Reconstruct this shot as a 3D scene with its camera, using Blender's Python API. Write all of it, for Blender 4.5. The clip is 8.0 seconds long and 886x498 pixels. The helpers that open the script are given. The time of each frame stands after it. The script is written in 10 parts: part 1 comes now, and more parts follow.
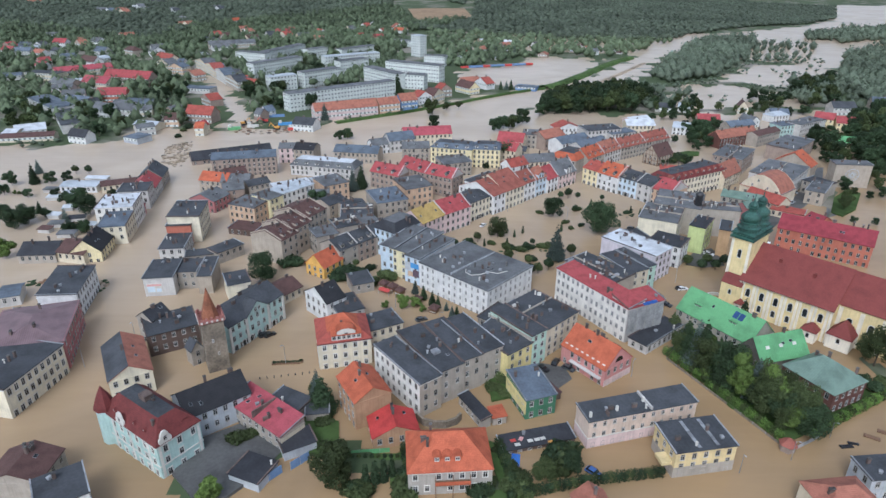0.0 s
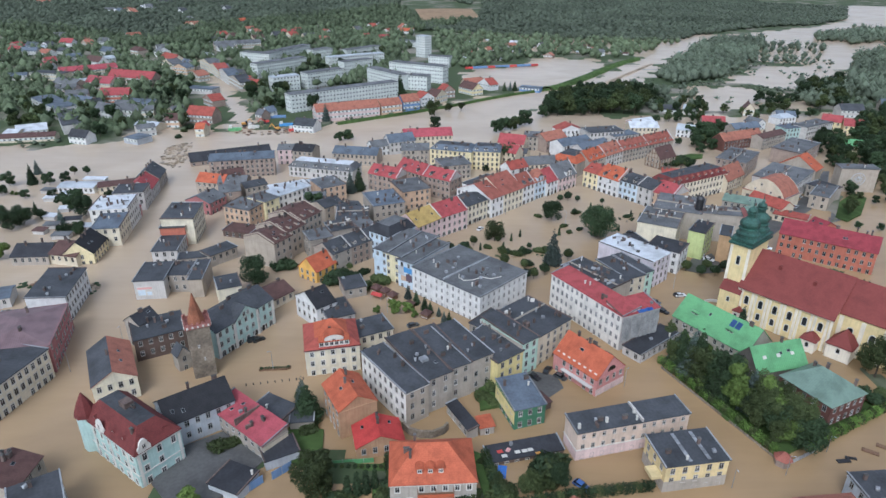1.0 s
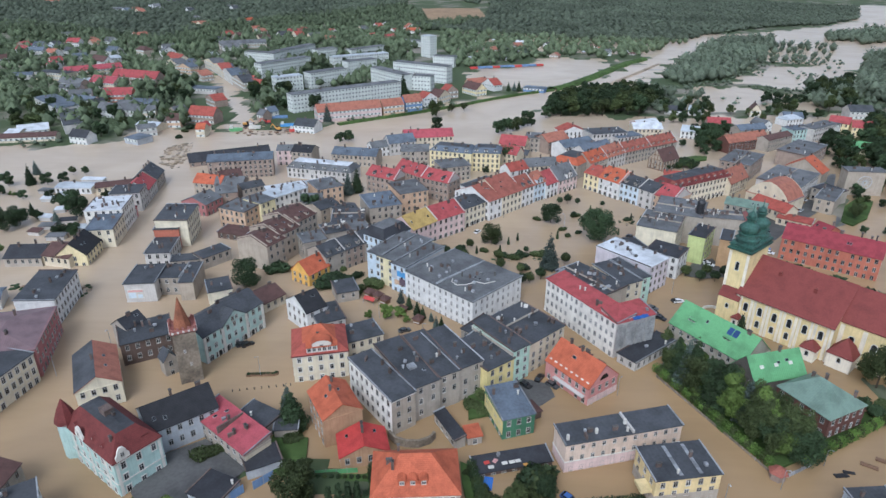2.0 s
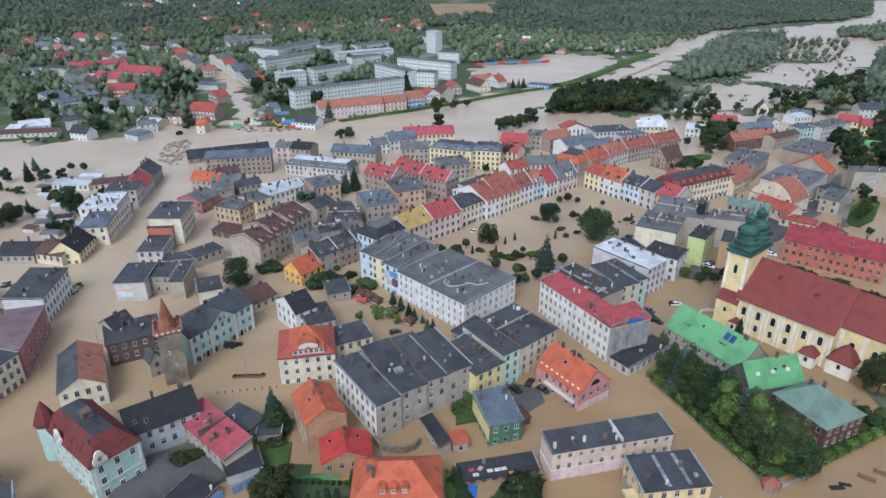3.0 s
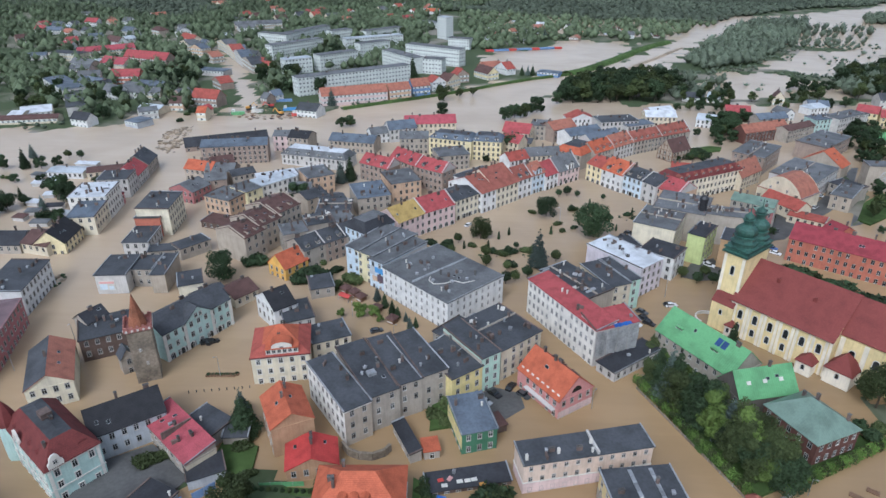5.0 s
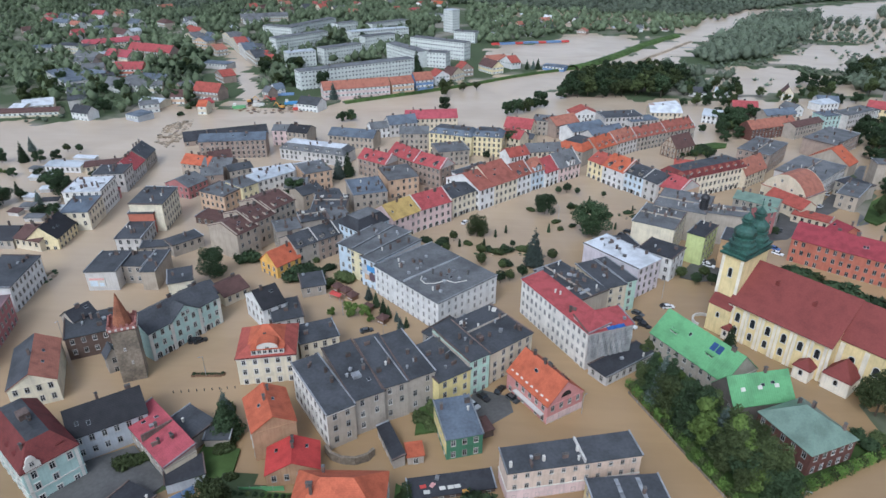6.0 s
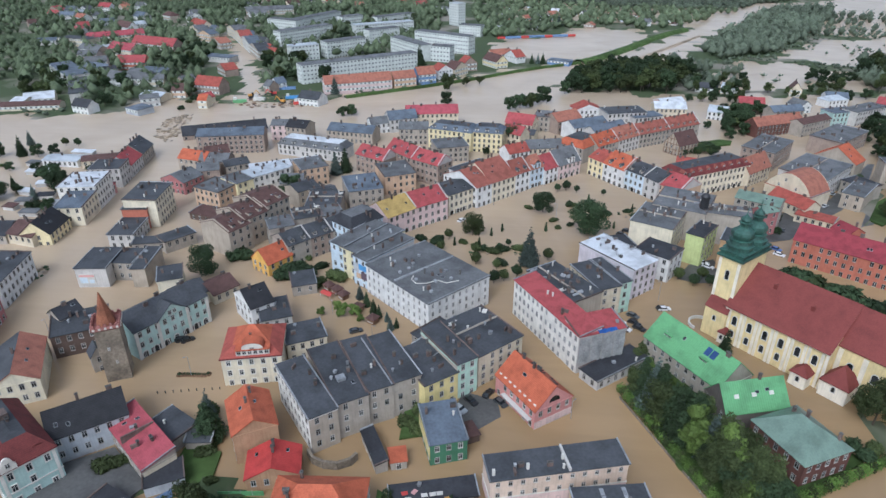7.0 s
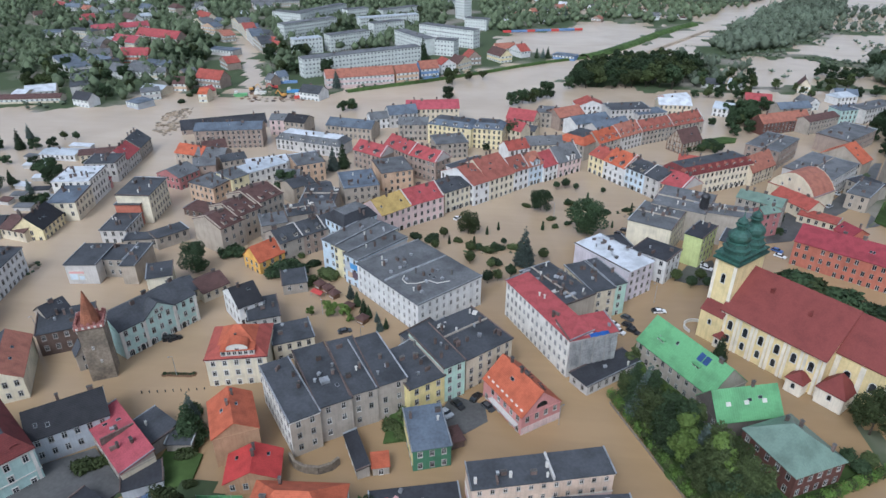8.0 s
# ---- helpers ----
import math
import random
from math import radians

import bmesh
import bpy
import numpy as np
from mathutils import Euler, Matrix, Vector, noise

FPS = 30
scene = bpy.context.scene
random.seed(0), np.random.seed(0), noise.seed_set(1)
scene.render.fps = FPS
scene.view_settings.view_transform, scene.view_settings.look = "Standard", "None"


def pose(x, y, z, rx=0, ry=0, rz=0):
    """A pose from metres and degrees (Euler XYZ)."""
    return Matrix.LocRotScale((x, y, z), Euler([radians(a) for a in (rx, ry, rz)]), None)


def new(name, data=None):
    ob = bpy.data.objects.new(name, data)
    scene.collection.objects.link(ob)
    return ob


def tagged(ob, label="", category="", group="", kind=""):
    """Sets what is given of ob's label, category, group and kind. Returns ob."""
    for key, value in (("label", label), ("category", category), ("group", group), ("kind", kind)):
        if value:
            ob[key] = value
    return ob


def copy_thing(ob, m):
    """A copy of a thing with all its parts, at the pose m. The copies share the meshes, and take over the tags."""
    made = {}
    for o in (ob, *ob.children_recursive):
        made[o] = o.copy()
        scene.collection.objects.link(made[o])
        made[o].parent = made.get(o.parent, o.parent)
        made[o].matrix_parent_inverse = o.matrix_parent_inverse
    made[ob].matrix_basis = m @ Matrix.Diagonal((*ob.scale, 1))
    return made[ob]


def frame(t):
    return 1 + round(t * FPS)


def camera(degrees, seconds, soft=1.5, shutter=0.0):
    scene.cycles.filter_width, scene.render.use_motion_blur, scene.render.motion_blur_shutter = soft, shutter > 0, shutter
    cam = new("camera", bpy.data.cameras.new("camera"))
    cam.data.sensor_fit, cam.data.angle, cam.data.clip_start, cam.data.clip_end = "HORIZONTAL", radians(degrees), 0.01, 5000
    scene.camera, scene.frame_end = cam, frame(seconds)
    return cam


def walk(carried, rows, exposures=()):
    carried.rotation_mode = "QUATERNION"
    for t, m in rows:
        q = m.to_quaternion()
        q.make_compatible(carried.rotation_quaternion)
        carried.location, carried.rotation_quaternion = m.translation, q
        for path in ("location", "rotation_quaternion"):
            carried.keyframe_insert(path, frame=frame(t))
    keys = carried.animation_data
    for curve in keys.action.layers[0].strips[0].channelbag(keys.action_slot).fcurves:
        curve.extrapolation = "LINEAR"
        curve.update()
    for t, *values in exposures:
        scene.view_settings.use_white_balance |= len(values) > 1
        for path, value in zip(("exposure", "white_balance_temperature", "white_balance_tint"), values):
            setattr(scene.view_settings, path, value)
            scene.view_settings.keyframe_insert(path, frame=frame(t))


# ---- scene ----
cam = camera(70.0, 8.0, soft=1.5)
PATH = [
    (0, -2.329, -3.022, 113.46, 65.356, -0.243, -1.271),
    (0.5, 0.37, -1.251, 113.462, 65.358, -0.244, -0.872),
    (1, 3.155, 0.575, 113.519, 65.371, -0.228, -0.467),
    (1.5, 5.754, 2.411, 113.529, 65.372, -0.2, -0.078),
    (3, 14.183, 8.38, 113.435, 64.957, -0.13, 1.223),
    (3.5, 16.677, 10.262, 113.55, 64.653, -0.14, 1.618),
    (4, 19.576, 12.502, 113.45, 64.345, -0.106, 2.057),
    (4.5, 22.101, 14.522, 113.417, 64.053, -0.082, 2.475),
    (6, 30.056, 20.899, 113.6, 63.115, -0.058, 3.848),
    (6.5, 32.755, 23.181, 113.455, 62.863, -0.007, 4.288),
    (7, 35.243, 25.196, 113.724, 62.543, -0.067, 4.729),
    (7.5, 37.772, 27.298, 113.867, 62.264, -0.07, 5.165),
    (8, 40.311, 29.435, 114.037, 61.941, -0.132, 5.63),
]
walk(cam, [(t, pose(x, y, z, rx, ry, rz)) for t, x, y, z, rx, ry, rz in PATH], [(0, 0.42, 5450, 8.5), (8, 0.41, 5450, 8.5)])

# ---- light: a bright overcast sky ----
SUN_UP, SUN_TURN = radians(48), radians(200)
world = bpy.data.worlds.new("overcast")
scene.world = world
world.use_nodes = True
wn, wl = world.node_tree.nodes, world.node_tree.links
sky = wn.new("ShaderNodeTexSky")
sky.sky_type, sky.sun_disc = "NISHITA", False
sky.sun_elevation, sky.sun_rotation = SUN_UP, SUN_TURN
sky.air_density, sky.dust_density = 1.0, 4.0
grey = wn.new("ShaderNodeHueSaturation")
grey.inputs["Saturation"].default_value = 0.40
wl.new(sky.outputs["Color"], grey.inputs["Color"])
wl.new(grey.outputs["Color"], wn["Background"].inputs["Color"])
wn["Background"].inputs["Strength"].default_value = 0.14
sun = new("sun", bpy.data.lights.new("sun", "SUN"))
sun.data.energy, sun.data.angle, sun.data.color = 0.7, radians(25), (1.0, 0.97, 0.93)
sun.rotation_euler = (radians(90) - SUN_UP, 0, radians(180) - SUN_TURN)


# ---- materials ----
def shader(name, colour, rough=0.8, metal=0.0, vary=0.18, grain=3.0, stain=0.12, bump=0.0, bump_scale=20.0, spec=0.4, per=0.08, streak=0.0, ribs=0.0, rib_gap=0.4, rib_axis="X"):
    """A procedural surface: base colour varied at two scales and per object, with fine relief."""
    m = bpy.data.materials.new(name)
    m.use_nodes = True
    n, l = m.node_tree.nodes, m.node_tree.links
    b = n["Principled BSDF"]
    b.inputs["Roughness"].default_value, b.inputs["Metallic"].default_value = rough, metal
    b.inputs["Specular IOR Level"].default_value = spec
    tc, info = n.new("ShaderNodeTexCoord"), n.new("ShaderNodeObjectInfo")
    shift = n.new("ShaderNodeVectorMath")
    shift.operation = "MULTIPLY_ADD"
    comb = n.new("ShaderNodeCombineXYZ")
    for k in range(3):
        l.new(info.outputs["Random"], comb.inputs[k])
    l.new(comb.outputs[0], shift.inputs[0])
    shift.inputs[1].default_value = (37, 71, 13)
    l.new(tc.outputs["Object"], shift.inputs[2])
    fine, broad = n.new("ShaderNodeTexNoise"), n.new("ShaderNodeTexNoise")
    fine.inputs["Scale"].default_value, fine.inputs["Detail"].default_value = grain, 6
    broad.inputs["Scale"].default_value, broad.inputs["Detail"].default_value = grain * 0.12, 4
    l.new(shift.outputs[0], fine.inputs["Vector"])
    l.new(shift.outputs[0], broad.inputs["Vector"])
    val = n.new("ShaderNodeMapRange")
    val.inputs[1].default_value, val.inputs[2].default_value = 0.3, 0.7
    val.inputs[3].default_value, val.inputs[4].default_value = 1 - vary, 1 + vary
    l.new(fine.outputs[0], val.inputs[0])
    st = n.new("ShaderNodeMapRange")
    st.inputs[1].default_value, st.inputs[2].default_value = 0.42, 0.68
    st.inputs[3].default_value, st.inputs[4].default_value = 1 + stain * 0.4, 1 - stain
    l.new(broad.outputs[0], st.inputs[0])
    own = n.new("ShaderNodeMapRange")
    own.inputs[3].default_value, own.inputs[4].default_value = 1 - per, 1 + per
    l.new(info.outputs["Random"], own.inputs[0])
    mul1, mul2 = n.new("ShaderNodeMath"), n.new("ShaderNodeMath")
    mul1.operation = mul2.operation = "MULTIPLY"
    l.new(val.outputs[0], mul1.inputs[0]), l.new(st.outputs[0], mul1.inputs[1])
    l.new(mul1.outputs[0], mul2.inputs[0]), l.new(own.outputs[0], mul2.inputs[1])
    out = mul2.outputs[0]
    if streak:
        mp = n.new("ShaderNodeMapping")
        mp.inputs["Scale"].default_value = (1.4, 1.4, 0.09)
        l.new(shift.outputs[0], mp.inputs["Vector"])
        sn = n.new("ShaderNodeTexNoise")
        sn.inputs["Scale"].default_value, sn.inputs["Detail"].default_value = 1.6, 5
        l.new(mp.outputs[0], sn.inputs["Vector"])
        sm = n.new("ShaderNodeMapRange")
        sm.inputs[1].default_value, sm.inputs[2].default_value = 0.45, 0.75
        sm.inputs[3].default_value, sm.inputs[4].default_value = 1.0, 1 - streak
        l.new(sn.outputs[0], sm.inputs[0])
        mul3 = n.new("ShaderNodeMath")
        mul3.operation = "MULTIPLY"
        l.new(out, mul3.inputs[0]), l.new(sm.outputs[0], mul3.inputs[1])
        out = mul3.outputs[0]
    tint = n.new("ShaderNodeVectorMath")
    tint.operation = "SCALE"
    tint.inputs[0].default_value = colour
    l.new(out, tint.inputs["Scale"])
    l.new(tint.outputs[0], b.inputs["Base Color"])
    height = None
    if ribs:
        w = n.new("ShaderNodeTexWave")
        w.bands_direction = rib_axis
        w.inputs["Scale"].default_value = 0.314 / rib_gap
        w.inputs["Distortion"].default_value = 0.0
        l.new(tc.outputs["UV"], w.inputs["Vector"])
        bp = n.new("ShaderNodeBump")
        bp.inputs["Strength"].default_value, bp.inputs["Distance"].default_value = ribs, 0.05
        l.new(w.outputs["Fac"], bp.inputs["Height"])
        height = bp
    if bump:
        bn = n.new("ShaderNodeTexNoise")
        bn.inputs["Scale"].default_value, bn.inputs["Detail"].default_value = bump_scale, 4
        l.new(shift.outputs[0], bn.inputs["Vector"])
        bq = n.new("ShaderNodeBump")
        bq.inputs["Strength"].default_value, bq.inputs["Distance"].default_value = bump, 0.05
        l.new(bn.outputs[0], bq.inputs["Height"])
        if height:
            l.new(height.outputs[0], bq.inputs["Normal"])
        height = bq
    if height:
        l.new(height.outputs[0], b.inputs["Normal"])
    return m


PLASTER = dict(
    pink=(0.60, 0.48, 0.385), ochre=(0.62, 0.50, 0.27), green=(0.07, 0.17, 0.10), rose=(0.52, 0.25, 0.23), grey=(0.36, 0.33, 0.29),
    timberdark=(0.15, 0.13, 0.115), brown=(0.40, 0.25, 0.15), tan=(0.39, 0.335, 0.27), greywarm=(0.36, 0.32, 0.27), yellow=(0.68, 0.58, 0.27), mint=(0.44, 0.60, 0.50),
    cream=(0.58, 0.51, 0.38), white=(0.66, 0.655, 0.635), skyblue=(0.52, 0.60, 0.66), paleyellow=(0.68, 0.61, 0.38), whitewarm=(0.68, 0.66, 0.61),
    lilac=(0.58, 0.53, 0.56), lime=(0.52, 0.58, 0.26), ochrebrown=(0.44, 0.29, 0.16), brickred=(0.42, 0.15, 0.10), brickdark=(0.125, 0.06, 0.048),
    mintpale=(0.40, 0.53, 0.49), bluegrey=(0.42, 0.44, 0.46), creamlight=(0.66, 0.60, 0.46), browndark=(0.12, 0.085, 0.07), greylight=(0.50, 0.48, 0.45),
    peach=(0.54, 0.385, 0.265), brickpale=(0.31, 0.243, 0.20), orangeyel=(0.66, 0.40, 0.11), yellowpale=(0.68, 0.59, 0.36), pinkpale=(0.62, 0.48, 0.45),
    concrete=(0.60, 0.625, 0.59), bluewall=(0.16, 0.25, 0.42), redwall=(0.38, 0.165, 0.16), church=(0.70, 0.57, 0.30), churchwhite=(0.74, 0.68, 0.56))
ROOFING = dict(
    slate=(0.052, 0.055, 0.061), slatelight=(0.112, 0.115, 0.119), felt=(0.10, 0.102, 0.105), slateblk=(0.032, 0.033, 0.038), slateblue=(0.10, 0.12, 0.148), black=(0.024, 0.024, 0.027), brownroof=(0.095, 0.052, 0.045),
    orange=(0.38, 0.098, 0.048), orangeold=(0.31, 0.125, 0.085), tilebrown=(0.25, 0.085, 0.062), red=(0.37, 0.045, 0.04), redsheet=(0.305, 0.064, 0.066), redpink=(0.33, 0.07, 0.085),
    tilered=(0.29, 0.07, 0.052), crimson=(0.22, 0.036, 0.046), maroon=(0.135, 0.033, 0.03), purple=(0.165, 0.11, 0.115), mustard=(0.37, 0.26, 0.09),
    verdigris=(0.15, 0.215, 0.172), whiteroof=(0.50, 0.52, 0.545), greymetal=(0.40, 0.43, 0.46), greensheet=(0.125, 0.31, 0.135))
TILED = ("tilebrown", "orange", "orangeold", "red", "tilered", "brownroof", "mustard", "black", "maroon", "redpink", "redsheet", "crimson")
WALLS = {k: shader("plaster_" + k, c, 0.92, vary=0.05, grain=2.5, stain=0.14, bump=0.15, bump_scale=8, spec=0.2, per=0.03, streak=0.16) for k, c in PLASTER.items()}
ROOFS = {}
for k, c in ROOFING.items():
    if k in TILED:
        ROOFS[k] = shader("roof_" + k, c, 0.75, vary=0.16, grain=3.5, stain=0.22, ribs=0.5, rib_gap=0.42, rib_axis="Y", spec=0.3, per=0.05)
    elif k in ("slate", "felt", "slatelight", "slateblk", "slateblue"):
        ROOFS[k] = shader("roof_" + k, c, 0.7, vary=0.16, grain=1.4, stain=0.35, bump=0.2, bump_scale=5, spec=0.35, per=0.14, ribs=0.25, rib_gap=1.05)
    else:
        ROOFS[k] = shader("roof_" + k, c, 0.5, vary=0.08, grain=2.0, stain=0.25, ribs=0.5, rib_gap=0.6, spec=0.4, per=0.05)
GLASS = shader("window_glass", (0.022, 0.026, 0.030), 0.12, vary=0.3, grain=0.7, stain=0.3, spec=0.6, per=0.35)
FRAME = shader("window_frame", (0.46, 0.45, 0.43), 0.6, vary=0.1, per=0.3)
SURROUND = shader("window_surround", (0.37, 0.35, 0.315), 0.9, vary=0.1, stain=0.2, per=0.25)
CURTAINED = shader("curtained_glass", (0.13, 0.14, 0.145), 0.3, vary=0.3, grain=0.7, stain=0.3, per=0.35)
TRIM = shader("white_trim", (0.56, 0.54, 0.49), 0.8, vary=0.06, stain=0.15)
BRICK = shader("chimney_brick", (0.12, 0.088, 0.076), 0.9, vary=0.2, grain=6, stain=0.3, per=0.3)
METAL = shader("zinc", (0.30, 0.31, 0.32), 0.5, 0.3, vary=0.15, stain=0.3, per=0.3)
CAP = shader("chimney_cap", (0.10, 0.095, 0.09), 0.9, vary=0.2, per=0.4)
DARK = shader("dark_metal", (0.03, 0.03, 0.033), 0.5, vary=0.2)
WOOD = shader("weathered_wood", (0.17, 0.10, 0.06), 0.85, vary=0.2, grain=5)
STONE = shader("old_stone", (0.20, 0.165, 0.125), 0.95, vary=0.25, grain=1.6, stain=0.35, bump=0.5, bump_scale=3)
ASPHALT = shader("wet_asphalt", (0.085, 0.083, 0.08), 0.6, vary=0.15, grain=1.2, stain=0.3)
NET = shader("scaffold_net", (0.50, 0.50, 0.49), 0.9, vary=0.2, grain=2, stain=0.3)
SOLAR = shader("solar_glass", (0.025, 0.06, 0.17), 0.3, vary=0.15)
TARP = shader("blue_tarpaulin", (0.045, 0.16, 0.50), 0.45, vary=0.15)
PAINT = [shader("paint_" + k, c, 0.7, vary=0.12, grain=2) for k, c in (("blue", (0.08, 0.25, 0.50)), ("red", (0.45, 0.06, 0.05)), ("orange", (0.55, 0.28, 0.06)), ("dark", (0.10, 0.07, 0.09)), ("pink", (0.55, 0.30, 0.28)))]
CARPAINT = {k: shader("car_" + k, c, 0.3, vary=0.03, spec=0.6) for k, c in (("white", (0.7, 0.7, 0.7)), ("black", (0.015, 0.015, 0.017)), ("dark grey", (0.06, 0.065, 0.07)), ("silver", (0.4, 0.42, 0.44)), ("blue", (0.05, 0.12, 0.35)))}
MUD = shader("mud_bank", (0.27, 0.21, 0.145), 0.9, vary=0.15, grain=0.5, stain=0.3)


def leafage(name, colour, vary=0.2):
    """Leaves: colour varied from clump to clump, a little light comes through."""
    m = bpy.data.materials.new(name)
    m.use_nodes = True
    n, l = m.node_tree.nodes, m.node_tree.links
    b = n["Principled BSDF"]
    b.inputs["Roughness"].default_value, b.inputs["Specular IOR Level"].default_value = 0.75, 0.2
    geo, info = n.new("ShaderNodeNewGeometry"), n.new("ShaderNodeObjectInfo")
    a, c = n.new("ShaderNodeMapRange"), n.new("ShaderNodeMapRange")
    a.inputs[3].default_value, a.inputs[4].default_value = 1 - vary, 1 + vary
    c.inputs[3].default_value, c.inputs[4].default_value = 0.62, 1.45
    l.new(geo.outputs["Random Per Island"], a.inputs[0])
    l.new(info.outputs["Random"], c.inputs[0])
    mul = n.new("ShaderNodeMath")
    mul.operation = "MULTIPLY"
    l.new(a.outputs[0], mul.inputs[0]), l.new(c.outputs[0], mul.inputs[1])
    tint = n.new("ShaderNodeVectorMath")
    tint.operation = "SCALE"
    tint.inputs[0].default_value = colour
    l.new(mul.outputs[0], tint.inputs["Scale"])
    l.new(tint.outputs[0], b.inputs["Base Color"])
    return m


def patchy(m, scale, low, high):
    """Broad uneven patches of lighter and darker growth over a leaf material."""
    n, l = m.node_tree.nodes, m.node_tree.links
    b = n["Principled BSDF"]
    source = b.inputs["Base Color"].links[0].from_socket
    tc, nz, mr, mul = n.new("ShaderNodeTexCoord"), n.new("ShaderNodeTexNoise"), n.new("ShaderNodeMapRange"), n.new("ShaderNodeVectorMath")
    nz.inputs["Scale"].default_value, nz.inputs["Detail"].default_value = scale, 4
    l.new(tc.outputs["Object"], nz.inputs["Vector"])
    mr.inputs[1].default_value, mr.inputs[2].default_value, mr.inputs[3].default_value, mr.inputs[4].default_value = 0.35, 0.65, low, high
    l.new(nz.outputs[0], mr.inputs[0])
    mul.operation = "SCALE"
    l.new(source, mul.inputs[0]), l.new(mr.outputs[0], mul.inputs["Scale"])
    l.new(mul.outputs[0], b.inputs["Base Color"])
    return m


LEAF = leafage("leaves_green", (0.053, 0.070, 0.025))
LEAF_DARK = leafage("leaves_dark", (0.032, 0.052, 0.023))
LEAF_LIGHT = leafage("leaves_light", (0.085, 0.125, 0.030))
LEAF_HEDGE = leafage("leaves_hedge", (0.10, 0.165, 0.036))
LEAF_SPRUCE = leafage("needles_blue", (0.080, 0.105, 0.090))
# far woods: green kept pale and greyish, aerial haze put into the leaf colour
LEAF_HAZED = patchy(leafage("wood_canopy", (0.088, 0.108, 0.074), 0.2), 0.009, 0.8, 1.2)
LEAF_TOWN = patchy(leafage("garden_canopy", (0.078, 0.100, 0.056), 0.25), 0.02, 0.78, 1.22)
BARK = shader("bark", (0.07, 0.055, 0.04), 0.95, vary=0.25, grain=6)
GRASS = shader("grass", (0.06, 0.095, 0.03), 0.95, vary=0.3, grain=0.25, stain=0.35, spec=0.1)



def wet_land():
    """Ground of meadow and silt, mixed in broad uneven patches."""
    m = shader("wet_land", (0.11, 0.115, 0.065), 0.9, vary=0.25, grain=0.2, stain=0.3, spec=0.2)
    n, l = m.node_tree.nodes, m.node_tree.links
    tc, nz = n.new("ShaderNodeTexCoord"), n.new("ShaderNodeTexNoise")
    nz.inputs["Scale"].default_value, nz.inputs["Detail"].default_value = 0.022, 5
    l.new(tc.outputs["Object"], nz.inputs["Vector"])
    ramp = n.new("ShaderNodeValToRGB")
    ramp.color_ramp.elements[0].position, ramp.color_ramp.elements[1].position = 0.33, 0.50
    ramp.color_ramp.elements[0].color, ramp.color_ramp.elements[1].color = (0.22, 0.20, 0.165, 1), (0.062, 0.084, 0.04, 1)
    l.new(nz.outputs[0], ramp.inputs[0])
    l.new(ramp.outputs[0], n["Principled BSDF"].inputs["Base Color"])
    return m


LAND = wet_land()


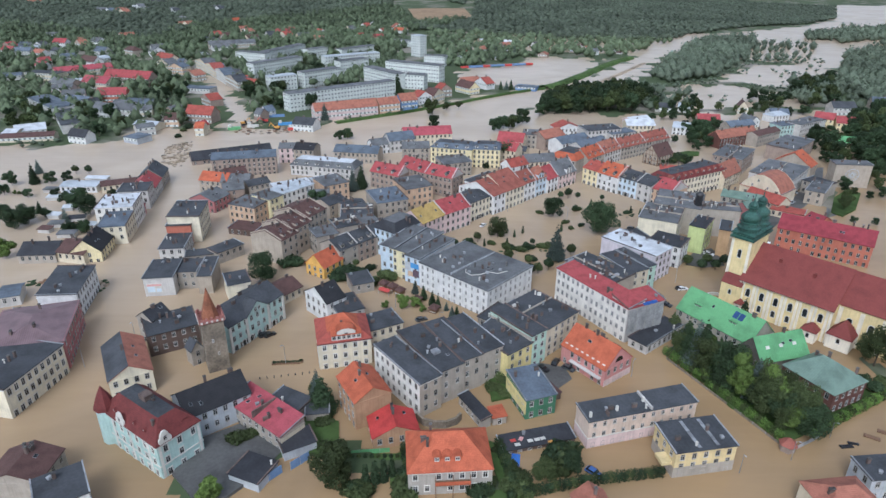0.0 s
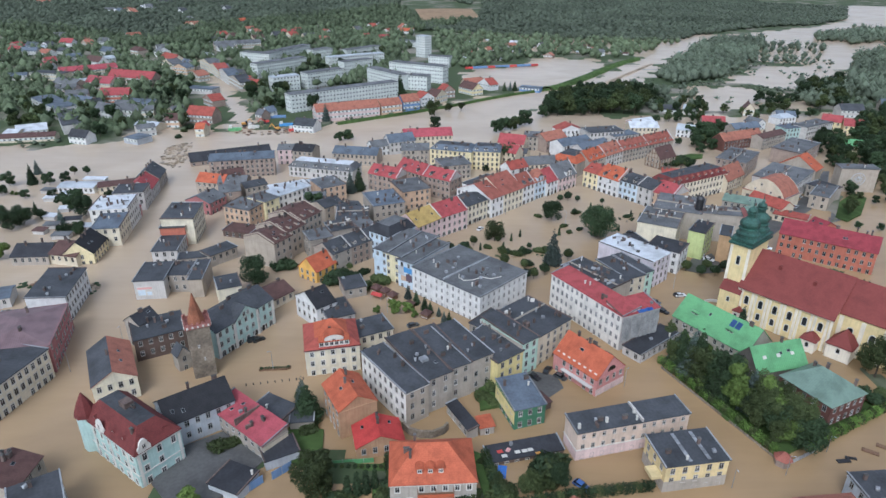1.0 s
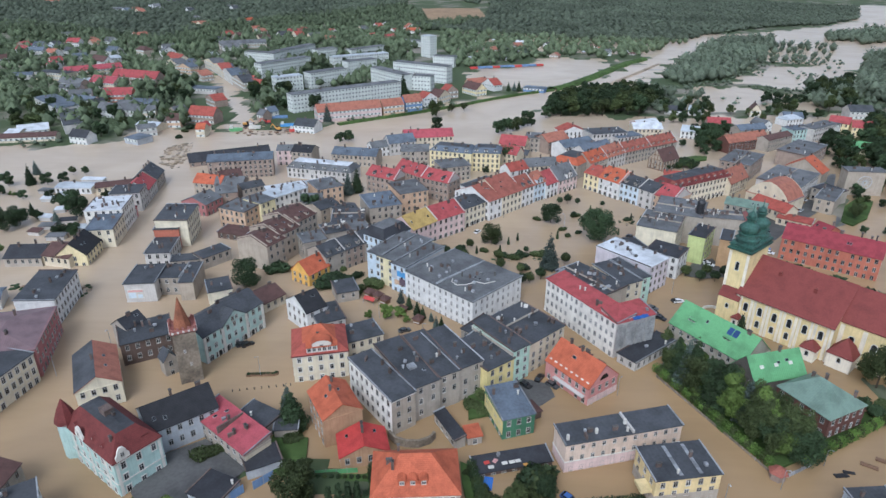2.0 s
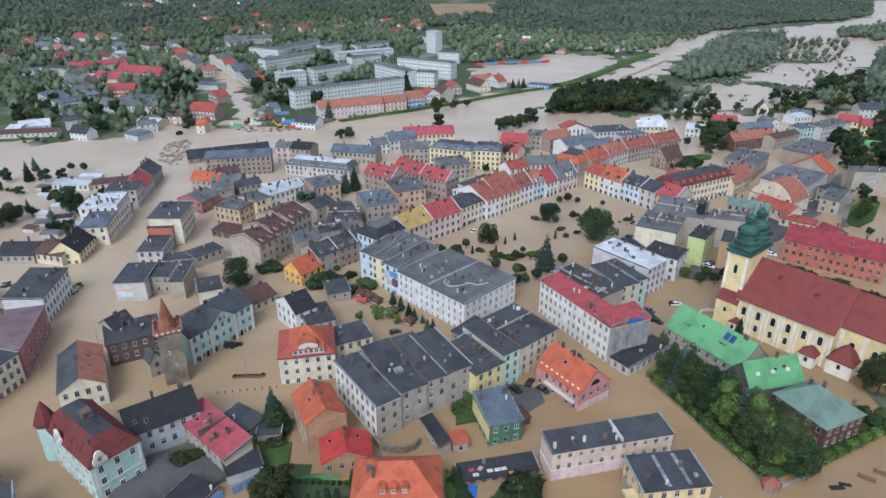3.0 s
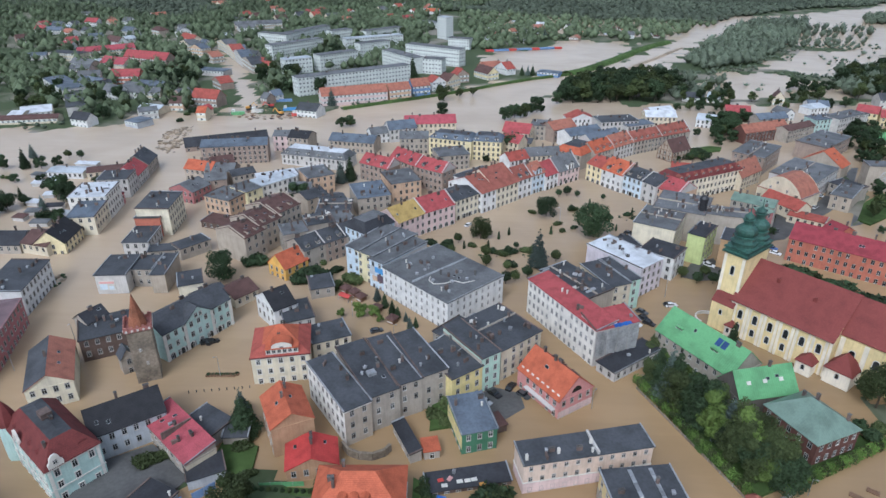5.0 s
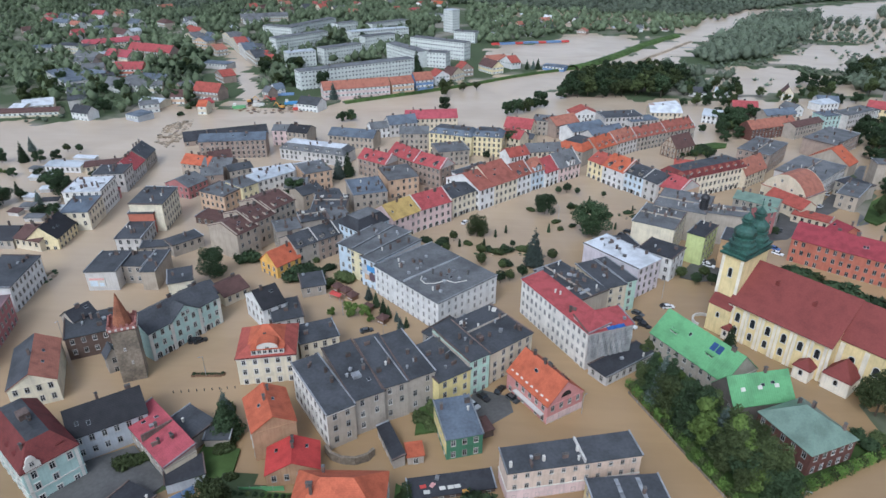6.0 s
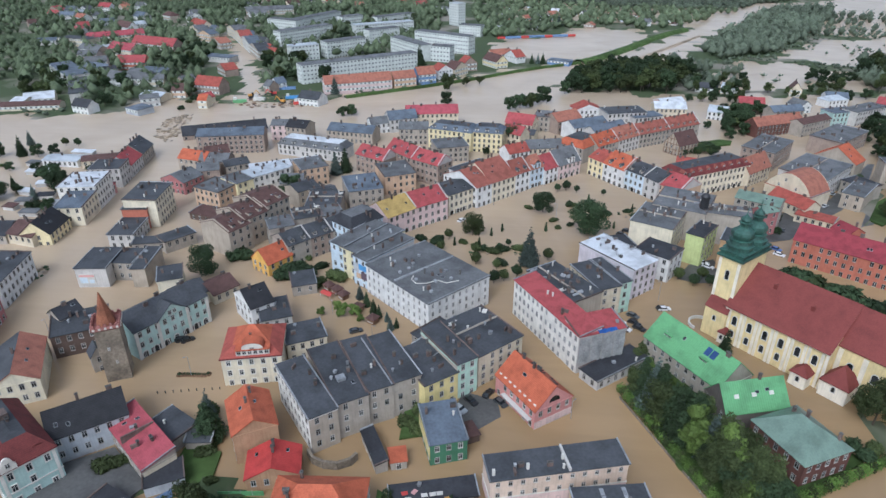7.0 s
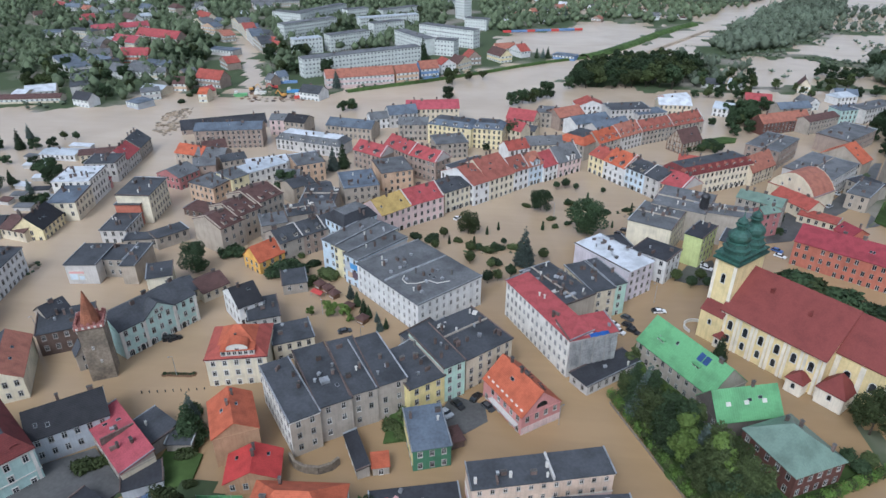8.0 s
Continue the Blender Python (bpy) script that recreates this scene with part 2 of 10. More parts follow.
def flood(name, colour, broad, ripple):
    """Silt-laden water: a brown body colour, painted paler towards the river for silt and sky sheen, under a glossy,
    faintly rippled surface.
    """
    m = bpy.data.materials.new(name)
    m.use_nodes = True
    n, l = m.node_tree.nodes, m.node_tree.links
    b = n["Principled BSDF"]
    b.inputs["Roughness"].default_value, b.inputs["IOR"].default_value = 0.26, 1.4
    tc = n.new("ShaderNodeTexCoord")
    big = n.new("ShaderNodeTexNoise")
    big.inputs["Scale"].default_value, big.inputs["Detail"].default_value = broad, 5
    big.inputs["Distortion"].default_value = 1.0
    l.new(tc.outputs["Object"], big.inputs["Vector"])
    ramp = n.new("ShaderNodeValToRGB")
    ramp.color_ramp.elements[0].position, ramp.color_ramp.elements[1].position = 0.3, 0.72
    ramp.color_ramp.elements[0].color = tuple(c * 0.86 for c in colour) + (1,)
    ramp.color_ramp.elements[1].color = tuple(c * 1.12 for c in colour) + (1,)
    flow, bend = n.new("ShaderNodeTexNoise"), n.new("ShaderNodeMapping")
    bend.inputs["Scale"].default_value, bend.inputs["Rotation"].default_value = (0.02, 0.16, 1), (0, 0, radians(25))
    flow.inputs["Scale"].default_value, flow.inputs["Detail"].default_value, flow.inputs["Distortion"].default_value = 1.0, 6, 1.5
    l.new(tc.outputs["Object"], bend.inputs["Vector"]), l.new(bend.outputs[0], flow.inputs["Vector"])
    both = n.new("ShaderNodeMath")
    both.operation = "MULTIPLY_ADD"
    both.inputs[1].default_value, both.inputs[2].default_value = 0.3, -0.15
    l.new(flow.outputs[0], both.inputs[0])
    total = n.new("ShaderNodeMath")
    l.new(both.outputs[0], total.inputs[0]), l.new(big.outputs[0], total.inputs[1])
    l.new(total.outputs[0], ramp.inputs[0])
    # towards the river: greyer silt, with the sky's reflection lightened into the base colour
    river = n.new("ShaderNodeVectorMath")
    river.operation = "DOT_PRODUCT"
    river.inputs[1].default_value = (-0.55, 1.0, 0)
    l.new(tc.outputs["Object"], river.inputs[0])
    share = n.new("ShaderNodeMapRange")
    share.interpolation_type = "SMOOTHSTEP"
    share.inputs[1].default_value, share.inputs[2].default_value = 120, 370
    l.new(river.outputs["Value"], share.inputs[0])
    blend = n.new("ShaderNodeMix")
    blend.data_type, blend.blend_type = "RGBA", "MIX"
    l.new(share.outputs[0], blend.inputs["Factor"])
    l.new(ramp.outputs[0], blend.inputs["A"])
    silt_and_sky = n.new("ShaderNodeValToRGB")
    silt_and_sky.color_ramp.elements[0].position, silt_and_sky.color_ramp.elements[1].position = 0.3, 0.72
    silt_and_sky.color_ramp.elements[0].color, silt_and_sky.color_ramp.elements[1].color = (0.405, 0.318, 0.225, 1), (0.485, 0.39, 0.285, 1)
    l.new(total.outputs[0], silt_and_sky.inputs[0])
    l.new(silt_and_sky.outputs[0], blend.inputs["B"])
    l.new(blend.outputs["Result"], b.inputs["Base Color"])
    rip = n.new("ShaderNodeTexNoise")
    rip.inputs["Scale"].default_value, rip.inputs["Detail"].default_value = ripple, 4
    l.new(tc.outputs["Object"], rip.inputs["Vector"])
    bp = n.new("ShaderNodeBump")
    bp.inputs["Strength"].default_value, bp.inputs["Distance"].default_value = 0.15, 0.06
    l.new(rip.outputs[0], bp.inputs["Height"])
    l.new(bp.outputs[0], b.inputs["Normal"])
    return m


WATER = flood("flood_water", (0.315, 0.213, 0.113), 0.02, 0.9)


# ---- mesh helpers ----
def mesh_of(name, bm, *mats):
    me = bpy.data.meshes.new(name)
    bm.to_mesh(me)
    bm.free()
    for m in mats:
        me.materials.append(m)
    return me


def part(name, bm, mats, parent, label=""):
    """Links a bmesh, or a finished mesh, as one part under a thing or a part."""
    me = bm if isinstance(bm, bpy.types.Mesh) else mesh_of(name, bm, *(mats if isinstance(mats, (list, tuple)) else (mats,)))
    ob = new(name, me)
    ob.parent = parent
    if label:
        ob["label"] = label
    return ob


def thing(name, x, y, z, yaw, label, category, group="", kind=""):
    ob = new(name)
    ob.matrix_basis = pose(x, y, z, 0, 0, yaw)
    ob.empty_display_size = 0.5
    return tagged(ob, label, category, group, kind)


def prism(bm, pts, z0, z1, mat=0):
    """Upright prism over a plan outline."""
    lo = [bm.verts.new((x, y, z0)) for x, y in pts]
    hi = [bm.verts.new((x, y, z1)) for x, y in pts]
    k = len(pts)
    fs = [bm.faces.new(hi), bm.faces.new(lo[::-1])]
    fs += [bm.faces.new((lo[i], lo[(i + 1) % k], hi[(i + 1) % k], hi[i])) for i in range(k)]
    for f in fs:
        f.material_index = mat
    return fs


def block(bm, x0, x1, y0, y1, z0, z1, mat=0):
    return prism(bm, [(x0, y0), (x1, y0), (x1, y1), (x0, y1)], z0, z1, mat)


def slab(bm, quad, thick, mat=0, uv=True):
    """A slab under a planar outline (counter-clockwise from above), with metres as UV: u along the first edge, v up the slope."""
    q = [Vector(p) for p in quad]
    nrm = (q[1] - q[0]).cross(q[2] - q[0]).normalized()
    top = [bm.verts.new(p) for p in q]
    low = [bm.verts.new(p - nrm * thick) for p in q]
    k = len(q)
    fs = [bm.faces.new(top), bm.faces.new(low[::-1])]
    fs += [bm.faces.new((low[i], low[(i + 1) % k], top[(i + 1) % k], top[i])) for i in range(k)]
    u = (q[1] - q[0]).normalized()
    v = nrm.cross(u)
    layer = bm.loops.layers.uv.verify()
    for f in fs:
        f.material_index = mat
        for lp in f.loops:
            p = lp.vert.co - q[0]
            lp[layer].uv = (p.dot(u), p.dot(v))
    return fs


WINDOWS = {}


def relief(bm, xs, zs, depth, mat):
    """One joined relief facing -y over a grid of lines: depth[i][j] and mat[i][j] for each cell; depth None leaves it out."""
    made = {}

    def vert(x, y, z):
        key = (round(x, 3), round(y, 3), round(z, 3))
        if key not in made:
            made[key] = bm.verts.new((x, y, z))
        return made[key]

    nx, nz = len(xs) - 1, len(zs) - 1
    get = lambda i, j: depth[i][j] if 0 <= i < nx and 0 <= j < nz else None
    for i in range(nx):
        for j in range(nz):
            y = depth[i][j]
            if y is None:
                continue
            f = bm.faces.new([vert(xs[i], y, zs[j]), vert(xs[i + 1], y, zs[j]), vert(xs[i + 1], y, zs[j + 1]), vert(xs[i], y, zs[j + 1])])
            f.material_index = mat[i][j]
            for di, dj, a, c in ((-1, 0, (0, 1), (0, 0)), (1, 0, (1, 0), (1, 1)), (0, -1, (0, 0), (1, 0)), (0, 1, (1, 1), (0, 1))):
                o = get(i + di, j + dj)
                o = 0.05 if o is None else o
                if o > y + 1e-4:
                    (ax, az), (cx, cz) = (xs[i + a[0]], zs[j + a[1]]), (xs[i + c[0]], zs[j + c[1]])
                    f = bm.faces.new([vert(ax, y, az), vert(ax, o, az), vert(cx, o, cz), vert(cx, y, cz)])
                    f.material_index = mat[i][j]


def window_mesh(w, h, style="plain"):
    """A window seen from outside (facing -y): surround and sill, frame with a cross, panes set back in it."""
    key = (round(w, 2), round(h, 2), style)
    if key not in WINDOWS:
        e = 0.2 if style == "rich" else 0.07
        if style == "small":
            xs, zs = [-w / 2 - e, -w / 2, -0.06, 0.06, w / 2, w / 2 + e], [-h / 2 - 0.15, -h / 2, h / 2, h / 2 + e]
            bm = bmesh.new()
            relief(bm, xs, zs, [[-0.1, -0.06, -0.06], [-0.1, -0.015, -0.06], [-0.1, -0.04, -0.06], [-0.1, -0.015, -0.06], [-0.1, -0.06, -0.06]], [[0, 0, 0], [0, 1, 0], [0, 2, 0], [0, 1, 0], [0, 0, 0]])
            WINDOWS[key] = mesh_of("window", bm, SURROUND, GLASS, FRAME)
            return WINDOWS[key]
        xs = [-w / 2 - e, -w / 2, -w / 2 + 0.06, -0.045, 0.045, w / 2 - 0.06, w / 2, w / 2 + e]
        zs = [-h / 2 - 0.15, -h / 2, -h / 2 + 0.07, h * 0.16, h * 0.16 + 0.09, h / 2 - 0.07, h / 2, h / 2 + e]
        depth = [[-0.07] * 7 for k in range(7)]
        mat = [[0] * 7 for k in range(7)]
        for i in range(1, 6):
            for j in range(1, 6):
                pane = i in (2, 4) and j in (2, 4)
                depth[i][j], mat[i][j] = (-0.015, 1) if pane else (-0.04, 2)
        for i in range(7):
            depth[i][0] = -0.13
            if style == "rich":
                depth[i][6] = -0.2
        bm = bmesh.new()
        relief(bm, xs, zs, depth, mat)
        WINDOWS[key] = mesh_of("window", bm, SURROUND if style == "plain" else TRIM, CURTAINED if style == "pale" else GLASS, FRAME)
    return WINDOWS[key]


def arched_window(w, h):
    """A tall dark round-headed window with a pale surround, facing -y."""
    key = ("arch", w, h)
    if key not in WINDOWS:
        bm = bmesh.new()
        rings = []
        for grow, y in ((0.22, 0.03), (0.22, -0.08), (0.0, -0.08), (0.0, -0.02)):
            pts = [(-w / 2 - grow, -h / 2 - grow), (w / 2 + grow, -h / 2 - grow)]
            pts += [((w / 2 + grow) * math.cos(a), h / 2 - w / 2 + (w / 2 + grow) * math.sin(a)) for a in [k * math.pi / 8 for k in range(9)]]
            rings.append([bm.verts.new((x, y, z)) for x, z in pts])
        for a, b in zip(rings, rings[1:]):
            for k in range(len(a)):
                bm.faces.new((a[k], a[(k + 1) % len(a)], b[(k + 1) % len(b)], b[k])).material_index = 0
        bm.faces.new(rings[-1]).material_index = 1
        bmesh.ops.recalc_face_normals(bm, faces=bm.faces)
        WINDOWS[key] = mesh_of("window", bm, TRIM, GLASS)
    return WINDOWS[key]


def lathe(bm, rings, sides, mat=0, turn=0.0, cx=0.0, cy=0.0):
    """A turned shape from (radius, z) rings."""
    made = []
    for r, z in rings:
        made.append([bm.verts.new((cx + r * math.cos(turn + k * math.tau / sides), cy + r * math.sin(turn + k * math.tau / sides), z)) for k in range(sides)])
    for a, b in zip(made, made[1:]):
        for k in range(sides):
            bm.faces.new((a[k], a[(k + 1) % sides], b[(k + 1) % sides], b[k])).material_index = mat
    bm.faces.new(made[-1]).material_index = mat
    bm.faces.new(made[0][::-1]).material_index = mat


CHIMNEYS = []
for cw, cd, chh in ((0.75, 0.55, 1.4), (1.3, 0.55, 1.1), (0.6, 0.6, 1.8)):
    bm = bmesh.new()
    rings = []
    for grow, zz in ((0, -1.2), (0, chh), (0.09, chh), (0.09, chh + 0.15), (-0.12, chh + 0.15), (-0.12, chh - 0.1)):
        rings.append([bm.verts.new((sx * (cw / 2 + grow), sy * (cd / 2 + grow), zz)) for sx, sy in ((-1, -1), (1, -1), (1, 1), (-1, 1))])
    for a, c in zip(rings, rings[1:]):
        for k in range(4):
            bm.faces.new((a[k], a[(k + 1) % 4], c[(k + 1) % 4], c[k])).material_index = 0 if c is rings[1] else 1
    bm.faces.new(rings[-1]).material_index = 2
    CHIMNEYS.append(mesh_of("chimney", bm, BRICK, CAP, DARK))
bm = bmesh.new()
block(bm, -0.4, 0.4, -0.55, 0.55, 0.0, 0.12, 0)
block(bm, -0.33, 0.33, -0.48, 0.48, 0.12, 0.14, 1)
SKYLIGHT = mesh_of("roof_window", bm, METAL, GLASS)


VENTS = []
for vw, vd, vh, vm in ((0.5, 0.5, 0.8, METAL), (0.9, 0.7, 0.5, METAL), (0.4, 0.4, 1.1, TRIM), (1.6, 0.35, 0.9, BRICK)):
    bm = bmesh.new()
    rings = [[bm.verts.new((sx * (vw / 2 + g), sy * (vd / 2 + g), zz)) for sx, sy in ((-1, -1), (1, -1), (1, 1), (-1, 1))] for g, zz in ((0, -0.3), (0, vh), (0.1, vh), (0.1, vh + 0.1), (-0.1, vh + 0.25))]
    for ra, rb in zip(rings, rings[1:]):
        for k in range(4):
            bm.faces.new((ra[k], ra[(k + 1) % 4], rb[(k + 1) % 4], rb[k]))
    bm.faces.new(rings[-1])
    VENTS.append(mesh_of("roof_vent", bm, vm))


def auto_uv(bm):
    """Metres as UV on every face: u level along it, v up its slope."""
    layer = bm.loops.layers.uv.verify()
    for f in bm.faces:
        f.normal_update()
        n = f.normal
        u = Vector((0, 0, 1)).cross(n)
        u = u.normalized() if u.length > 0.03 else Vector((1, 0, 0))
        v = n.cross(u)
        for lp in f.loops:
            lp[layer].uv = (lp.vert.co.dot(u), lp.vert.co.dot(v))


def shell(bm, verts, faces, thick, mats=None):
    """One closed solid: an upper sheet given by points and faces, and its copy set lower by thick, joined round the rim."""
    top = [bm.verts.new(p) for p in verts]
    low = [bm.verts.new((p[0], p[1], p[2] - thick)) for p in verts]
    edges = {}
    for k, f in enumerate(faces):
        made = bm.faces.new([top[i] for i in f])
        made.material_index = mats[k] if mats else 0
        bm.faces.new([low[i] for i in reversed(f)])
        for a, c in zip(f, f[1:] + f[:1]):
            edges[a, c] = True
    for a, c in edges:
        if (c, a) not in edges:
            bm.faces.new((top[c], top[a], low[a], low[c]))
    bmesh.ops.recalc_face_normals(bm, faces=bm.faces)
    auto_uv(bm)


def roof_mesh(kind, w, d, h, rh, ridge, over, crown=1.0, two=False, inward=0.2):
    """The roof over a w by d plan (front at y = 0), eaves at h, rise rh. Returns the bmesh and a function for the height of the roof."""
    bm = bmesh.new()
    x0, x1, y0, y1 = -w / 2 - over, w / 2 + over, -over, d + over
    if kind in ("flat", "shed"):
        low, up = (h + 0.05, rh * 0.6) if kind == "flat" else (h, rh)
        shell(bm, [(x0, y0, low), (x1, y0, low), (x1, y1, low + up), (x0, y1, low + up)], [[0, 1, 2, 3]], 0.22)
        return bm, lambda x, y: low + up * (y - y0) / (y1 - y0)
    if kind == "gable":
        if ridge == "x":
            low = h - rh * over / (d / 2)
            shell(bm, [(x0, y0, low), (x1, y0, low), (x1, d / 2, h + rh), (x0, d / 2, h + rh), (x1, y1, low), (x0, y1, low)], [[0, 1, 2, 3], [3, 2, 4, 5]], 0.2)
            return bm, lambda x, y: h + rh * (1 - abs(y - d / 2) / (d / 2))
        low = h - rh * over / (w / 2)
        shell(bm, [(x0, y0, low), (0, y0, h + rh), (0, y1, h + rh), (x0, y1, low), (x1, y0, low), (x1, y1, low)], [[0, 1, 2, 3], [1, 4, 5, 2]], 0.2, [1, 0] if two else None)
        return bm, lambda x, y: h + rh * (1 - abs(x) / (w / 2))
    if kind == "hip":
        low, s = h - 0.1, min(w, d) / 2 * 0.9
        rim = [(x0, y0, low), (x1, y0, low), (x1, y1, low), (x0, y1, low)]
        if w >= d:
            shell(bm, rim + [(-w / 2 + s, d / 2, h + rh), (w / 2 - s, d / 2, h + rh)], [[0, 1, 5, 4], [1, 2, 5], [2, 3, 4, 5], [3, 0, 4]], 0.2)
        else:
            shell(bm, rim + [(0, s, h + rh), (0, d - s, h + rh)], [[0, 1, 4], [1, 2, 5, 4], [2, 3, 5], [3, 0, 4, 5]], 0.2)
        return bm, lambda x, y: h + rh * max(0.0, min(1.0, min(w / 2 - abs(x), y, d - y) / s))
    inset = min(w, d) * inward
    a0, a1, b0, b1, top = -w / 2 + inset, w / 2 - inset, inset, d - inset, h + rh
    m = min(a1 - a0, b1 - b0) / 2 * 0.95
    pts = [(x0, y0, h), (x1, y0, h), (x1, y1, h), (x0, y1, h), (a0, b0, top), (a1, b0, top), (a1, b1, top), (a0, b1, top)]
    if a1 - a0 >= b1 - b0:
        pts += [(a0 + m, d / 2, top + crown), (a1 - m, d / 2, top + crown)]
        caps = [[4, 5, 9, 8], [5, 6, 9], [6, 7, 8, 9], [7, 4, 8]]
    else:
        pts += [(0, b0 + m, top + crown), (0, b1 - m, top + crown)]
        caps = [[4, 5, 8], [5, 6, 9, 8], [6, 7, 9], [7, 4, 8, 9]]
    shell(bm, pts, [[0, 1, 5, 4], [1, 2, 6, 5], [2, 3, 7, 6], [3, 0, 4, 7]] + caps, 0.2, [0] * 4 + [1] * 4)
    return bm, lambda x, y: h + rh * max(0.0, min(1.0, min(w / 2 - abs(x), y, d - y) / inset))


def place(ob, x, y, z, yaw=0.0):
    ob.matrix_basis = pose(x, y, z, 0, 0, yaw)
    return ob


def window_row(span, k, ww, wh):
    """One storey's strip of windows in a shallow relief, for buildings far off."""
    key = ("row", round(span, 1), k, ww, wh)
    if key not in WINDOWS:
        xs, kind = [-span / 2 + 0.4], []
        step = (span - 0.8) / k
        for i in range(k):
            c = -span / 2 + 0.4 + (i + 0.5) * step
            xs += [c - ww / 2, c + ww / 2]
            kind += [0, 1]
        xs.append(span / 2 - 0.4)
        kind.append(0)
        bm = bmesh.new()
        relief(bm, xs, [-wh / 2 - 0.15, -wh / 2, wh / 2, wh / 2 + 0.12], [[-0.05, -0.02 if q else -0.05, -0.05] for q in kind], [[0, q, 0] for q in kind])
        WINDOWS[key] = mesh_of("glazing_strip", bm, WALLS["concrete"], CURTAINED)
    return WINDOWS[key]


def face_windows(root, w, d, h, floors, faces, gap, ww, wh, style, skip=0.0, fh=None, rng=random, far=False):
    """Rows of windows on the named sides: f front, b back, l left, r right."""
    fh = fh or max(2.7, min(3.5, (h + 0.8) / floors))
    for face in faces:
        if face not in "fblr":
            continue
        span = w if face in "fb" else d
        k = max(1, int((span - 0.9) / gap))
        for floor in range(floors):
            z = h - 0.75 - wh / 2 - floor * fh
            if z + wh / 2 < 0.5:
                break
            if far:
                ob = part("glazing_strip", window_row(span, k, ww, wh), None, root)
                side = dict(f=(0, 0, 0), b=(0, d, 180), r=(w / 2, d / 2, 90), l=(-w / 2, d / 2, -90))[face]
                place(ob, side[0], side[1], z, side[2])
                continue
            for i in range(k):
                if skip and rng.random() < skip:
                    continue
                s = (i + 0.5) * (span - 0.6) / k - (span - 0.6) / 2
                ob = part("window", window_mesh(ww, wh, style), None, root)
                if face == "f":
                    place(ob, s, 0, z)
                elif face == "b":
                    place(ob, s, d, z, 180)
                elif face == "r":
                    place(ob, w / 2, d / 2 + s, z, 90)
                else:
                    place(ob, -w / 2, d / 2 + s, z, -90)


SIZE = {}


def house(kind, label, x, y, yaw, w, d, h, roof, rh, ridge, wall, roofing, floors, faces, chimneys, gap=2.6, ww=1.05, wh=1.7, style="plain", over=0.3, skip=0.04, cornice=True, lights=0, far=False, cap="", crown=0.5, arcade=False, side="", inward=0.2):
    """A town house standing in the water: wall, roof, windows, chimneys. Its front eave's middle is at (x, y)."""
    rng = random.Random(int(x * 7 + y * 13 + 1000))
    root = thing(kind, x, y, max(0.0, ground_z(x, y) - 0.9) if math.hypot(x, y) > 900 else 0, yaw, label, "building" if kind in ("school", "warehouse") else kind.replace("_", " "))
    bm = bmesh.new()
    hb = h - 0.02
    if roof == "gable" and ridge == "x":
        e = [(-w / 2, 0), (w / 2, 0), (w / 2, d), (-w / 2, d)]
        prism(bm, e, -1.5, hb)
        for sx in (-w / 2, w / 2):
            a, b, c = bm.verts.new((sx, 0, hb)), bm.verts.new((sx, d, hb)), bm.verts.new((sx, d / 2, hb + rh - 0.1))
            a2, b2, c2 = [bm.verts.new(v.co - Vector((math.copysign(0.3, sx), 0, 0))) for v in (a, b, c)]
            for f in ((a, b, c), (a2, c2, b2), (a, a2, b2, b), (b, b2, c2, c), (c, c2, a2, a)):
                bm.faces.new(f)
    elif roof == "gable":
        prism(bm, [(-w / 2, 0), (w / 2, 0), (w / 2, d), (-w / 2, d)], -1.5, hb)
        for sy, t in ((0, 0.3), (d, -0.3)):
            a, b, c = bm.verts.new((-w / 2, sy, hb)), bm.verts.new((w / 2, sy, hb)), bm.verts.new((0, sy, hb + rh - 0.1))
            a2, b2, c2 = [bm.verts.new(v.co + Vector((0, t, 0))) for v in (a, b, c)]
            for f in ((a, b, c), (a2, c2, b2), (a, a2, b2, b), (b, b2, c2, c), (c, c2, a2, a)):
                bm.faces.new(f)
    elif roof in ("shed", "flat"):
        rise = rh if roof == "shed" else rh * 0.6
        lo = [bm.verts.new(p) for p in ((-w / 2, 0, -1.5), (w / 2, 0, -1.5), (w / 2, d, -1.5), (-w / 2, d, -1.5))]
        hi = [bm.verts.new(p) for p in ((-w / 2, 0, hb - 0.15), (w / 2, 0, hb - 0.15), (w / 2, d, hb + rise - 0.15), (-w / 2, d, hb + rise - 0.15))]
        bm.faces.new(hi), bm.faces.new(lo[::-1])
        for i in range(4):
            bm.faces.new((lo[i], lo[(i + 1) % 4], hi[(i + 1) % 4], hi[i]))
    else:
        block(bm, -w / 2, w / 2, 0, d, -1.5, hb)
    bmesh.ops.recalc_face_normals(bm, faces=bm.faces)
    part("wall", bm, WALLS[wall], root)
    if cornice and floors > 1:
        bm = bmesh.new()
        block(bm, -w / 2 - 0.14, w / 2 + 0.14, -0.14, d + 0.14, h - 0.62, h - 0.36)
        part("cornice", bm, TRIM if style == "rich" else WALLS[wall], root)
    for sx in (-1, 1) if side else ():
        bm = bmesh.new()
        block(bm, sx * w / 2 - 0.03, sx * w / 2 + 0.03, 0.1, d, -1, h - 0.1)
        part("side_wall", bm, WALLS[side], root, "plain grey party wall")
    bm, top = roof_mesh(roof, w, d, h, rh, ridge, over, crown, bool(cap), inward)
    part("roof", bm, [ROOFS[roofing], ROOFS[cap] if cap else ROOFS["slate"]], root)
